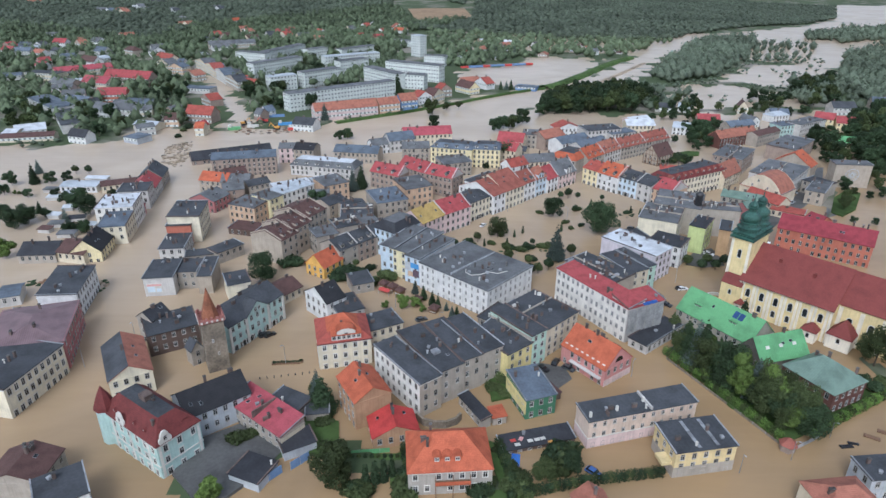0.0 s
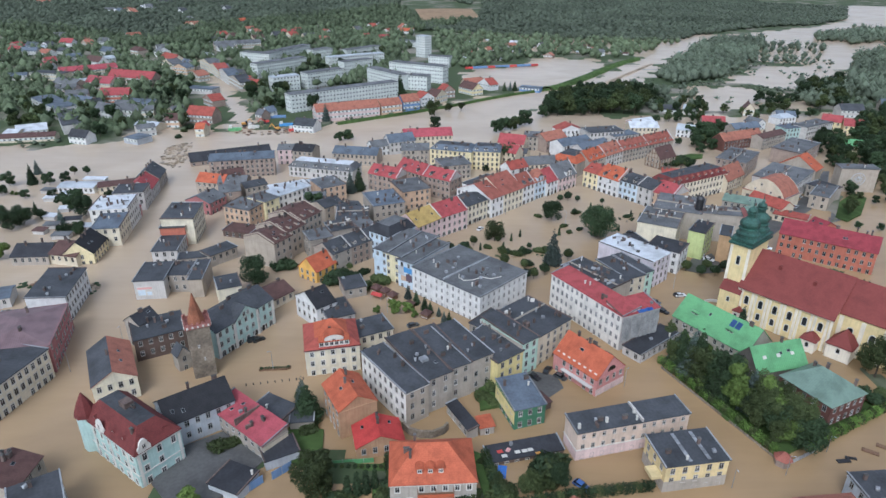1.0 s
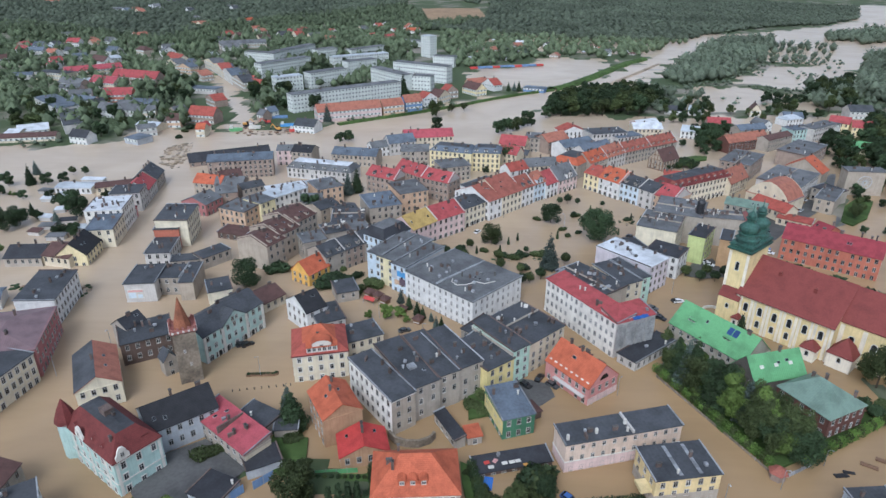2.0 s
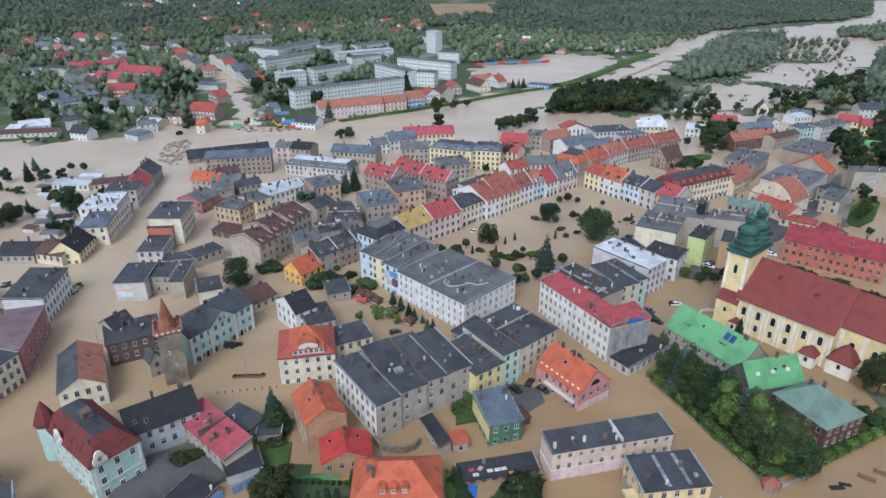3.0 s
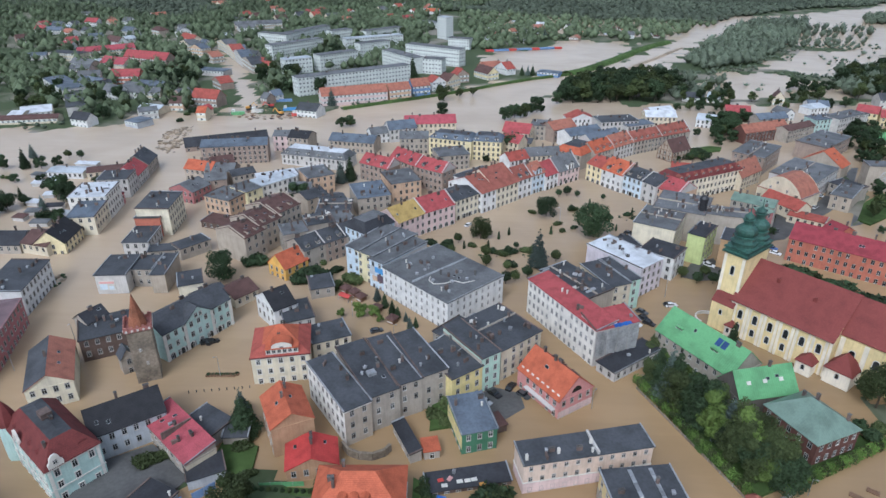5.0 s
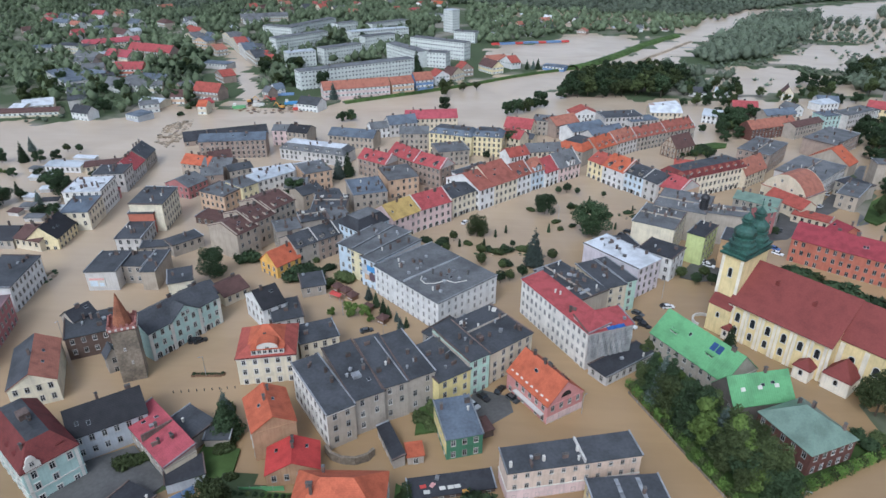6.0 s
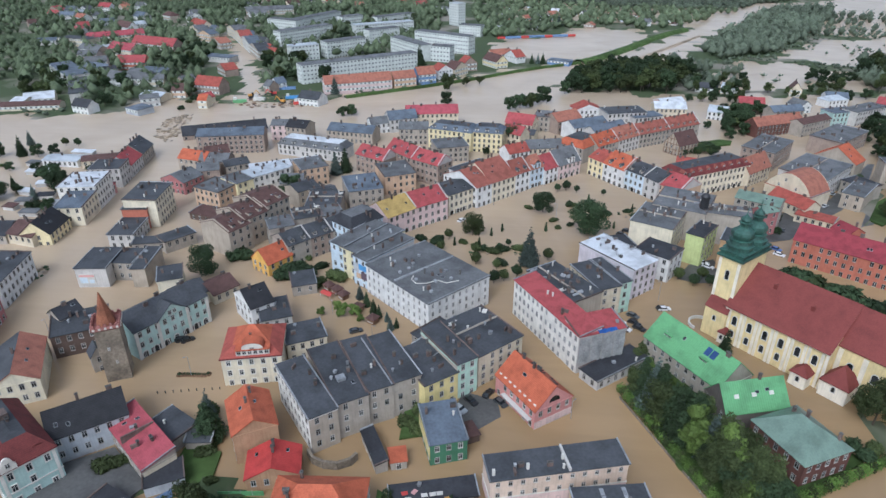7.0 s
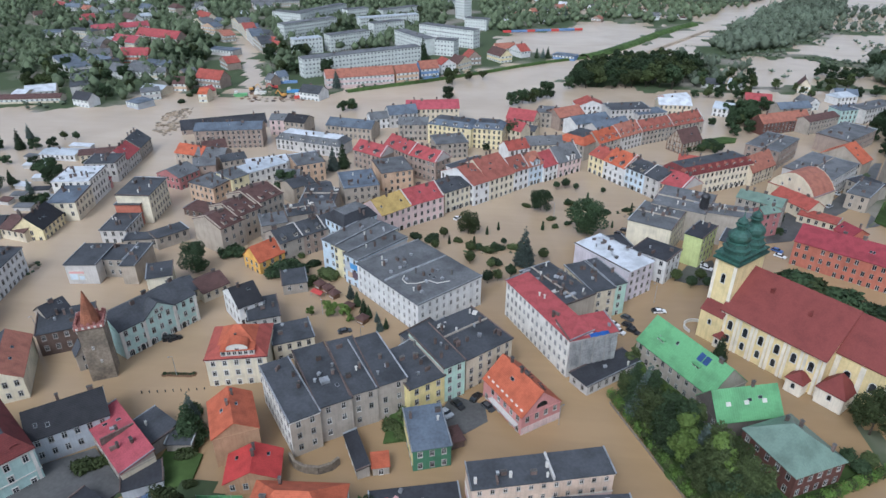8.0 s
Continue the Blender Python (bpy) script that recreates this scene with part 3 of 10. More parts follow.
    if roof in ("flat", "shed") and w > 4 and not far:
        for sx in (-1, 1):
            ex = sx * (w / 2 + over - 0.14)
            bm = bmesh.new()
            shell(bm, [(ex - 0.15, -over, top(0, -over) + 0.26), (ex + 0.15, -over, top(0, -over) + 0.26), (ex + 0.15, d + over, top(0, d + over) + 0.26), (ex - 0.15, d + over, top(0, d + over) + 0.26)], [[0, 1, 2, 3]], 0.26)
            part("parapet", bm, METAL if rng.random() < 0.6 else BRICK, root)
    SIZE[root.name] = (w, d, h, rh)
    if y > 225 and style == "plain":
        style = "small"
    face_windows(root, w, d, h, floors, faces, gap, ww, wh, style, skip, None, rng, far)
    if arcade:
        for k in range(max(1, int(w / 3.2))):
            n = max(1, int(w / 3.2))
            place(part("arch", arched_window(1.7, 2.6), None, root, "dark arcade arch"), (k + 0.5) * w / n - w / 2, 0, 0.75)
    for k in range(min(chimneys, 1) if far else chimneys):
        cx, cy = rng.uniform(-0.42, 0.42) * w, rng.uniform(0.2, 0.85) * d
        if roof == "gable":
            cx, cy = (cx, d / 2 + rng.uniform(-0.1, 0.1) * d) if ridge == "x" else (rng.uniform(-0.08, 0.08) * w, cy)
        ob = part("chimney", rng.choice(CHIMNEYS), None, root)
        place(ob, cx, cy, top(cx, cy), 0 if ridge == "x" else 90)
    if not far and roof in ("flat", "shed"):
        for k in range(min(3, int(w * d / 60))):
            cx, cy = rng.uniform(-0.42, 0.42) * w, rng.uniform(0.12, 0.88) * d
            place(part("roof_vent", rng.choice(VENTS), None, root), cx, cy, top(cx, cy), rng.uniform(0, 90))
    elif not far and roof == "gable" and y < 380 and floors > 1:
        for k in range(1 + int(w * d > 160)):
            if ridge == "x":
                cx, cy, tilt = rng.uniform(-0.38, 0.38) * w, d * rng.uniform(0.15, 0.33), (math.degrees(math.atan2(rh, d / 2)), 0)
            else:
                sx = -1 if "l" in faces else 1
                cx, cy, tilt = sx * w * rng.uniform(0.15, 0.3), rng.uniform(0.2, 0.8) * d, (0, sx * math.degrees(math.atan2(rh, w / 2)))
            part("roof_window", SKYLIGHT, None, root).matrix_basis = pose(cx, cy, top(cx, cy), tilt[0], tilt[1], 0)
    for k in range(lights):
        cx, cy = rng.uniform(-0.4, 0.4) * w, rng.uniform(0.15, 0.8) * d
        place(part("roof_window", SKYLIGHT, None, root), cx, cy, top(cx, cy) + 0.02, 0)
    return root, top


# ---- ground and water ----
def inside(px, py, poly):
    """Which of the points lie in the outline."""
    hit = np.zeros(px.shape, bool)
    k = len(poly)
    for i in range(k):
        (x1, y1), (x2, y2) = poly[i], poly[(i + 1) % k]
        if y1 != y2:
            hit ^= ((y1 > py) != (y2 > py)) & (px < (x2 - x1) * (py - y1) / (y2 - y1) + x1)
    return hit


NORTH_BANK = [(-507, 332), (-335, 381), (-282, 406), (-237, 412), (-206, 423), (-211, 456), (-179, 457), (-172, 462), (-148, 444), (-135, 460), (-91, 457), (-71, 482), (-20, 517), (18, 551), (77, 606), (119, 623), (187, 712), (245, 802), (325, 943), (413, 1060), (526, 1131), (712, 1246), (851, 1383), (1054, 1720), (1217, 1769), (2183, 2059), (8160, 5870), (5425, 10214), (-2864, 7735), (-6777, 5148)]
STREET = [(-308, 832), (-295, 832), (-197, 635), (-150, 520), (-135, 460), (-148, 444), (-162, 509), (-210, 629)]
STADIUM = [(32, 719), (98, 778), (144, 831), (204, 812), (205, 770), (184, 728), (126, 636), (80, 629), (50, 642)]
SOUTH_BANK = [(80, 517), (103, 578), (151, 589), (199, 630), (257, 753), (368, 943), (435, 1029), (523, 1062), (630, 1098), (695, 1117), (848, 1217), (1116, 1125), (1035, 749), (649, 450), (354, 478), (332, 508), (262, 508), (189, 498), (152, 498)]
LAKE_A = [(258, 627), (300, 639), (313, 606), (335, 584), (313, 530), (290, 558), (257, 527), (219, 517), (196, 525), (214, 558)]
LAKE_B = [(297, 662), (377, 753), (481, 781), (451, 687), (394, 621), (338, 612), (311, 649)]
PARK = [(96.5 + (x - 96.5) * 0.8, 148 + (y - 148) * 0.8) for x, y in [(73, 168), (86, 177), (98, 172), (108, 159), (122, 154), (127.4, 141.8), (105.4, 129.6), (89.6, 121.6), (80.4, 135.6)]]
YARD = [(-65.0, 113.6), (-62.2, 126.8), (-53.1, 132.3), (-38.9, 121.8), (-44.4, 112.4), (-49.3, 103.9), (-57.6, 104.0)]
GARDENS = [(-32.0, 127.5), (-20.3, 127.7), (-16.8, 121.4), (-5.4, 121.2), (-6.0, 113.5), (-24.5, 114.8), (-30.7, 119.3)]
GARDEN_B = [(12.8, 124.0), (18.5, 122.8), (18.0, 113.1), (19.7, 105.6), (11.5, 102.8)]
LEVEE_TIP = [(205, 779), (221, 807), (256, 822), (240, 788), (198, 728)]
LAWN = [(134, 159), (143, 155), (133.9, 141.7), (130.8, 147.1)]
EAST = [(209, 356), (223, 325), (208, 290), (193, 279), (191, 298)]


def spread(limit, near, step, rate):
    out, v = [0.0], 0.0
    while v < limit:
        v += step if v < near else max(step, v * rate)
        out.append(v)
    return np.array(out)


gx = spread(4200, 170, 3.5, 0.017)
gx = np.concatenate([-gx[:0:-1], gx])
gy = spread(4700, 260, 3.2, 0.013)
gy = np.concatenate([-spread(600, 30, 12, 0.3)[:0:-1], gy])
GX, GY = np.meshgrid(gx, gy)
wob = 0.012
qx = GX + (np.sin(GX * 0.11 + GY * 0.07) + np.sin(GY * 0.23 + 1.3) * 0.6) * np.clip(GY * wob, 0.4, 9)
qy = GY + (np.sin(GY * 0.09 - GX * 0.13 + 0.7) + np.sin(GX * 0.19) * 0.6) * np.clip(GY * wob, 0.4, 7)
land = inside(qx, qy, NORTH_BANK) | inside(qx, qy, SOUTH_BANK)
land &= ~(inside(qx, qy, STREET) | inside(qx, qy, STADIUM) | inside(qx, qy, LAKE_A) | inside(qx, qy, LAKE_B))
for some in (PARK, YARD, GARDENS, GARDEN_B, LAWN, EAST, LEVEE_TIP):
    land |= inside(qx, qy, some)
far = np.hypot(GX, GY)
GZ = np.where(land, 0.45 + 0.25 * np.sin(GX * 0.05) * np.sin(GY * 0.04), -1.6)
rise = np.clip(far - 1100, 0, None) * 0.055 * np.clip((700 - GX) / 900, 0, 1)
GZ = GZ + np.where(land, np.minimum(rise, 150), 0) + np.where(land & (far > 900), np.sin(GX * 0.004) * np.sin(GY * 0.005) * 3, 0)
rows_n, cols_n = GX.shape
verts = np.stack([GX, GY, GZ], -1).reshape(-1, 3)
idx = np.arange(rows_n * cols_n).reshape(rows_n, cols_n)
quads = np.stack([idx[:-1, :-1], idx[:-1, 1:], idx[1:, 1:], idx[1:, :-1]], -1).reshape(-1, 4)
me = bpy.data.meshes.new("ground")
me.from_pydata(verts.tolist(), [], quads.tolist())
me.materials.append(LAND)
me.polygons.foreach_set("use_smooth", np.ones(len(quads), bool))
tagged(new("ground", me), "grassy and muddy land rising to wooded hills", "ground", kind="structure")
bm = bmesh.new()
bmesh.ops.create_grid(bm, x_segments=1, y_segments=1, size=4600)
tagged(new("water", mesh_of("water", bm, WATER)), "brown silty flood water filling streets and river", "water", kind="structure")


def ground_z(x, y):
    """The height of the land at a place."""
    i = min(max(int(np.searchsorted(gx, x)), 1), len(gx) - 1)
    j = min(max(int(np.searchsorted(gy, y)), 1), len(gy) - 1)
    return float(GZ[j - 1 : j + 1, i - 1 : i + 1].max())


# ---- town houses ----
pink_house, pink_house_top = house("apartment_house", "long pale pink plastered house with dark flat roof in flood water", 52.5, 125.4, 14.0, 31.0, 7.0, 8.6, "flat", 0.5, "x", "pink", "slate", 3, "fr", 2, ww=0.85, wh=1.25)
yellow_house, yellow_house_top = house("house", "yellow plastered house with grey base and dark felt roof", 63.6, 112.5, 8.8, 15.8, 10.5, 7.7, "flat", 0.5, "x", "ochre", "slate", 3, "fl", 2)
green_house, green_house_top = house("house", "small house with green front, yellow side and blue-grey sheet roof", 27.7, 134.4, 17.9, 9.0, 12.7, 6.5, "shed", 1.2, "x", "green", "slateblue", 2, "fl", 2)
orange_house, orange_house_top = house("house", "rose plastered house with bright orange tiled gable roof", 53.1, 150.5, 35.6, 12.0, 16.9, 6.0, "gable", 5.5, "y", "rose", "orange", 2, "fl", 3, lights=0)
villa, villa_top = house("villa", "grey villa with orange-red tiled hip roof and balcony", 2.3, 107.4, 3.1, 19.5, 14.0, 7.0, "hip", 5.5, "x", "grey", "orange", 2, "fr", 3, style="rich")
red_small, red_small_top = house("house", "low house with red sheet gable roof and brown end wall", -10.9, 123.4, 14.0, 12.0, 8.6, 3.9, "gable", 2.8, "y", "brown", "red", 1, "fl", 2, lights=2)
tall_orange, tall_orange_top = house("house", "tall tan house with orange sheet gable roof", -17.2, 132.0, 27.8, 10.3, 13.1, 9.0, "gable", 3.2, "y", "brown", "orange", 3, "l", 2, lights=1)
tenement_a, tenement_a_top = house("apartment_house", "grey plastered tenement with dark felt roof", -2.1, 136.5, 36.8, 7.3, 22.4, 11.1, "shed", 0.9, "x", "whitewarm", "slate", 3, "flr", 2)
tenement_b, tenement_b_top = house("apartment_house", "grey plastered tenement with dark felt roof and roof lights", 3.8, 141.9, 32.4, 8.2, 23.1, 11.1, "shed", 0.9, "x", "greywarm", "slate", 3, "f", 2, lights=1)
tenement_c, tenement_c_top = house("apartment_house", "grey plastered tenement with dark felt roof", 9.7, 146.6, 29.6, 7.0, 21.8, 11.1, "shed", 0.9, "x", "greywarm", "slate", 3, "f", 2)
house("apartment_house", "grey plastered tenement with dark felt roof", 15.8, 150.7, 32.9, 8.0, 20.0, 11.1, "shed", 0.9, "x", "greywarm", "slate", 3, "f", 2)
house("apartment_house", "narrow yellow tenement with dark felt roof", 24.4, 153.5, 38.6, 10.3, 16.0, 9.3, "shed", 0.8, "x", "yellow", "slate", 3, "f", 4)
house("apartment_house", "narrow mint green tenement with dark felt roof", 30.8, 158.9, 38.4, 6.5, 18.0, 11.4, "shed", 0.8, "x", "mint", "slate", 4, "f", 3, side="greywarm")
cream_tenement = house("apartment_house", "cream plastered tenement with dark felt roof and white parapets", 39.6, 167.6, 42.5, 16.3, 18.0, 10.3, "shed", 0.8, "x", "cream", "slate", 4, "fr", 4)
white_block, white_block_top = house("school", "large white plastered block with flat dark roof", 5.8, 198.0, -44.3, 32.9, 25.9, 10.6, "flat", 0.5, "x", "white", "felt", 4, "fr", 5, lights=2, style="pale", ww=0.85, wh=1.5)
house("apartment_house", "pale blue plastered house front under flat grey roof", -18.5, 221.0, -31.8, 6.8, 23.1, 12.0, "flat", 0.4, "x", "skyblue", "felt", 4, "fr", 2, side="greylight")
house("apartment_house", "pale yellow plastered house front under flat grey roof", -13.9, 217.9, -35.9, 8.7, 24.0, 11.6, "flat", 0.4, "x", "paleyellow", "slatelight", 4, "f", 2, side="greylight")
mural_house, mural_house_top = house("apartment_house", "narrow house with painted front under flat grey roof", -8.8, 212.8, -37.2, 7.1, 23.0, 11.2, "flat", 0.4, "x", "skyblue", "slatelight", 4, "f", 2, side="greylight")
red_long, red_long_top = house("apartment_house", "long white plastered house with bright red sheet roof", 52.3, 185.3, -60.0, 34.4, 7.5, 12.6, "shed", 1.3, "x", "whitewarm", "redsheet", 4, "f", 1, gap=2.3, style="pale")
white_roof = house("apartment_house", "lilac plastered house with white roof sheeting", 87.9, 215.6, 41.0, 12.5, 24.0, 11.5, "flat", 0.4, "x", "lilac", "whiteroof", 4, "f", 3)
house("apartment_house", "narrow mint house with dark felt roof", 79.2, 203.5, 28.2, 4.8, 16.6, 11.5, "flat", 0.4, "x", "mint", "slate", 4, "f", 2)
cluttered = house("apartment_house", "tenement with dark cluttered felt roof", 54.5, 197.4, -54.5, 22.4, 11.5, 12.4, "flat", 0.5, "x", "tan", "slate", 3, "-", 9)
red_end, red_end_top = house("apartment_house", "grey netted house end with red sheet roof", 67.7, 173.4, 23.9, 14.9, 8.0, 12.6, "shed", 1.3, "x", "greylight", "redsheet", 3, "-", 0)
beige_block = house("apartment_house", "beige plastered house with dark felt roof", 95.9, 246.8, -28.2, 16.1, 20.0, 12.0, "flat", 0.5, "x", "creamlight", "slatelight", 4, "r", 3)
house("house", "white plastered house with black felt roof", 92.9, 228.2, -38.0, 12.9, 11.0, 9.2, "flat", 0.5, "x", "white", "slateblk", 3, "fr", 1)
house("apartment_house", "lime green plastered house with black felt roof", 110.0, 239.1, -37.0, 6.5, 13.2, 12.0, "flat", 0.5, "x", "lime", "slateblk", 4, "r", 2)
house("apartment_house", "house with plain ochre end wall and grey roof", 120.2, 235.5, -27.5, 4.4, 10.9, 12.0, "flat", 0.5, "x", "ochrebrown", "slate", 3, "-", 1)
felt_house, felt_house_top = house("apartment_house", "grey plastered tenement with dark felt roof and chimneys", 109.2, 260.8, -26.1, 20.3, 20.5, 13.0, "flat", 0.5, "x", "greywarm", "slatelight", 4, "-", 6)
felt_east = house("apartment_house", "grey plastered tenement with dark felt roof and chimneys", 127.0, 256.3, -14.9, 16.9, 9.0, 13.0, "flat", 0.5, "x", "greywarm", "slatelight", 4, "-", 6)
house("apartment_house", "tenement with green-grey sheet roof", 143.4, 272.8, -33.4, 17.0, 10.0, 12.0, "gable", 2, "x", "greywarm", "verdigris", 3, "fr", 4)
school, school_top = house("school", "long red brick school with crimson sheet roof", 161.4, 233.8, -36.5, 35.1, 14.0, 9.5, "gable", 4.5, "x", "brickred", "crimson", 3, "fr", 5)
brick_villa, brick_villa_top = house("house", "dark brick house with green copper hip roof", 103.1, 139.9, -65.0, 15.6, 14.2, 7.4, "hip", 5, "x", "brickdark", "verdigris", 2, "fr", 3)
mint_house, mint_house_top = house("apartment_house", "mint green corner tenement with maroon mansard roof and turret", -75.7, 120.1, -36.4, 23.7, 11.7, 9.8, "mansard", 4.5, "x", "mintpale", "maroon", 3, "fr", 2, style="rich", gap=3.2, wh=2.0, cap="slate", inward=0.3)
house("house", "grey house with black tiled gable roof", -57.1, 131.0, 37.9, 16.9, 12.0, 7.7, "gable", 4.2, "x", "bluegrey", "black", 2, "f", 2)
pink_roof, pink_roof_top = house("apartment_house", "grey house with pinkish red sheet roof", -48.2, 128.5, -39.9, 22.7, 7.6, 5.3, "shed", 1.8, "x", "greywarm", "redpink", 2, "f", 3, lights=2)
classic, classic_top = house("town_house", "mint classical building with white pilasters and pediment", -58.4, 176.7, 60.5, 24.8, 13.0, 9.6, "gable", 3.6, "x", "mintpale", "slate", 3, "fr", 3)
house("house", "low cream wing with brown tiled roof", -51.9, 200.4, 53.5, 9.5, 11.0, 3.8, "gable", 2.6, "x", "cream", "brownroof", 1, "f", 1)
theatre, theatre_top = house("town_house", "cream town house with orange-red mansard roof", -27.8, 158.7, 12.6, 15.9, 15.0, 9.0, "mansard", 2.2, "x", "creamlight", "tilered", 3, "fl", 3, style="rich", cap="orange", crown=3.4)
house("house", "cream annex with flat dark roof", -16.1, 171.3, 27.4, 11.6, 9.5, 6.2, "flat", 0.5, "x", "creamlight", "slate", 2, "fr", 2)
house("house", "cream house with gable roof, one slope orange tiles, one slate", -86.0, 144.9, 29.5, 11.4, 20.3, 7.2, "gable", 3.4, "y", "creamlight", "orangeold", 2, "f", 1, cap="slate")
house("house", "dark brown brick house with slate roof", -82.6, 168.2, 29.0, 15.2, 10.5, 7.6, "shed", 1.2, "x", "browndark", "slate", 2, "f", 5)
house("house", "narrow grey house with dark gable roof", -93.2, 173.0, -28.0, 6.9, 7.0, 9.0, "gable", 2.5, "y", "greywarm", "slateblk", 3, "f", 1)
house("apartment_house", "long cream ornate tenement with dark felt roof", -112.7, 146.4, 78.6, 21.9, 18.0, 9.7, "flat", 0.6, "x", "creamlight", "slate", 3, "f", 4, style="rich", gap=2.3, ww=1.2, wh=2.1)
house("apartment_house", "red-walled tenement with mauve sheet roof", -115.0, 171.5, 107.1, 25.9, 22.0, 9.8, "hip", 2, "x", "redwall", "purple", 3, "f", 3)
house("apartment_house", "white tenement with dark felt roof", -124.2, 199.4, 100.5, 22.4, 12.2, 9.6, "shed", 1, "x", "white", "slate", 3, "f", 4)
house("house", "pale yellow house with black tiled roof", -141.9, 233.0, 6.6, 11.8, 15.5, 4.9, "gable", 5.0, "y", "yellowpale", "black", 2, "fr", 3)
house("house", "cream house with brown tiled roof", -148.0, 232.3, -12.9, 12.8, 14.0, 4.5, "gable", 3, "x", "cream", "brownroof", 1, "f", 3)
house("house", "low house with dark sheet roof", -161.3, 232.2, 3.5, 14.6, 14.0, 4.0, "gable", 3, "x", "greywarm", "slateblk", 1, "f", 2)
white_street = house("apartment_house", "cream tenement with white roof sheeting", -144.2, 266.6, 9.5, 16.0, 17.6, 11.3, "flat", 0.4, "x", "whitewarm", "whiteroof", 3, "fr", 4)
house("house", "cream house with blue-grey roof", -138.9, 251.0, 9.5, 11.2, 16.0, 8.4, "shed", 1, "x", "creamlight", "slateblue", 2, "fr", 2)
house("apartment_house", "red-grey tenement with grey roof", -147.4, 293.2, 9.5, 14.0, 12.5, 9.6, "flat", 0.5, "x", "greylight", "slate", 3, "fr", 3)
house("apartment_house", "grey tenement with slate gable roof", -151.5, 323.8, 9.5, 12.5, 16.0, 6.6, "gable", 5.0, "y", "greywarm", "slate", 3, "fr", 3)
house("house", "low house with red sheet roof between two tenements", -139.4, 284.6, 99.0, 7.5, 8.0, 5.0, "shed", 1.2, "x", "rose", "redsheet", 1, "f", 0)
house("house", "house with red sheet roof at the end of a street", -148.6, 307.0, 9.5, 12.0, 16.0, 6.4, "gable", 4.5, "y", "greylight", "redsheet", 2, "fr", 2)
house("annex", "grey link between two flat blocks with dark felt roof", -93.7, 209.6, 3.0, 9.0, 10.6, 7.2, "flat", 0.4, "x", "greywarm", "slate", 2, "f", 2)
house("house", "long low grey curved building with felt roof", -94.4, 230.6, 13.5, 12.4, 5.6, 4.2, "flat", 0.4, "x", "greywarm", "slate", 1, "f", 0)
house("house", "pinkish house with grey roof by the river", -87.6, 372.0, 1.7, 10.7, 12.0, 9.0, "gable", 2, "x", "pinkpale", "slatelight", 3, "f", 2)
house("annex", "cream block with flat slate roof behind a classical building", -70.5, 199.5, 25.0, 8.0, 10.0, 7.4, "flat", 0.4, "x", "creamlight", "slate", 2, "-", 1)
house("annex", "low house with blue-grey slate roof beside a classical building", -59.5, 195.0, 53.5, 9.0, 11.0, 4.6, "gable", 2.6, "x", "cream", "slate", 1, "f", 1)
house("shed", "low white shed with grey metal roof", -187.6, 318.5, -0.6, 19.2, 10.0, 3.5, "gable", 1, "x", "white", "greymetal", 1, "f", 1)
house("shed", "low cream shed with brown roof", -166.4, 320.5, 23.5, 18.2, 10.0, 4.0, "gable", 1.2, "x", "cream", "brownroof", 1, "f", 1)
billboard_house, billboard_house_top = house("house", "grey plastered block with dark flat roof and painted billboard", -101.2, 204.2, 6.1, 10.6, 15.0, 7.6, "flat", 0.5, "x", "greylight", "slate", 2, "-", 2)
house("house", "grey plastered block with dark flat roof", -84.9, 205.5, 6.5, 4.9, 16.0, 7.5, "flat", 0.5, "x", "tan", "slate", 2, "-", 2)
house("house", "pale mint house with dark flat roof", -107.8, 234.6, 6.0, 9.9, 15.0, 5.4, "flat", 0.5, "x", "greylight", "slate", 2, "fr", 3)
house("house", "low grey end of a curved building with felt roof", -83.9, 235.1, 50.0, 12.5, 7.2, 5.0, "flat", 0.5, "x", "greywarm", "slate", 1, "f", 1)
tall_tan, tall_tan_top = house("apartment_house", "tall pale tenement with dark felt roof", -102.8, 262.9, 96.5, 19.5, 13.2, 12.1, "flat", 0.8, "x", "creamlight", "slate", 4, "f", 5)
house("apartment_house", "peach plastered tenement with grey roof", -89.4, 273.5, -23.8, 14.8, 12.8, 9.0, "flat", 0.6, "x", "peach", "slatelight", 3, "fr", 6)
house("apartment_house", "pale yellow tenement with grey felt roof", -74.9, 282.5, 56.3, 8.8, 12.0, 10.0, "flat", 0.6, "x", "paleyellow", "slatelight", 3, "f", 4)
unit_tan1, unit_tan1_top = house("apartment_house", "tan tenement with brown tiled gable roof", -68.4, 232.9, -28.9, 16.2, 10.7, 11.0, "gable", 3, "y", "tan", "brownroof", 3, "r", 3)
unit_tan2, unit_tan2_top = house("apartment_house", "tan tenement with brown tiled gable roof", -65.6, 241.8, -29.5, 16.8, 12.2, 12.0, "gable", 3, "y", "tan", "brownroof", 3, "r", 3)
unit_tan3, unit_tan3_top = house("apartment_house", "tan tenement with brown tiled gable roof", -62.4, 252.1, -28.9, 17.5, 14.4, 13.0, "gable", 3, "y", "tan", "brownroof", 3, "r", 3)
unit_sl1, unit_sl1_top = house("apartment_house", "grey-brown tenement with slate roof", -34.5, 228.4, 47.5, 9.5, 12.0, 8.4, "gable", 3.2, "x", "greywarm", "slate", 3, "f", 4)
unit_sl2, unit_sl2_top = house("apartment_house", "red-grey tenement with slate roof", -27.9, 235.3, 45.0, 9.6, 12.0, 8.4, "gable", 3.2, "x", "brickpale", "slate", 3, "f", 4)
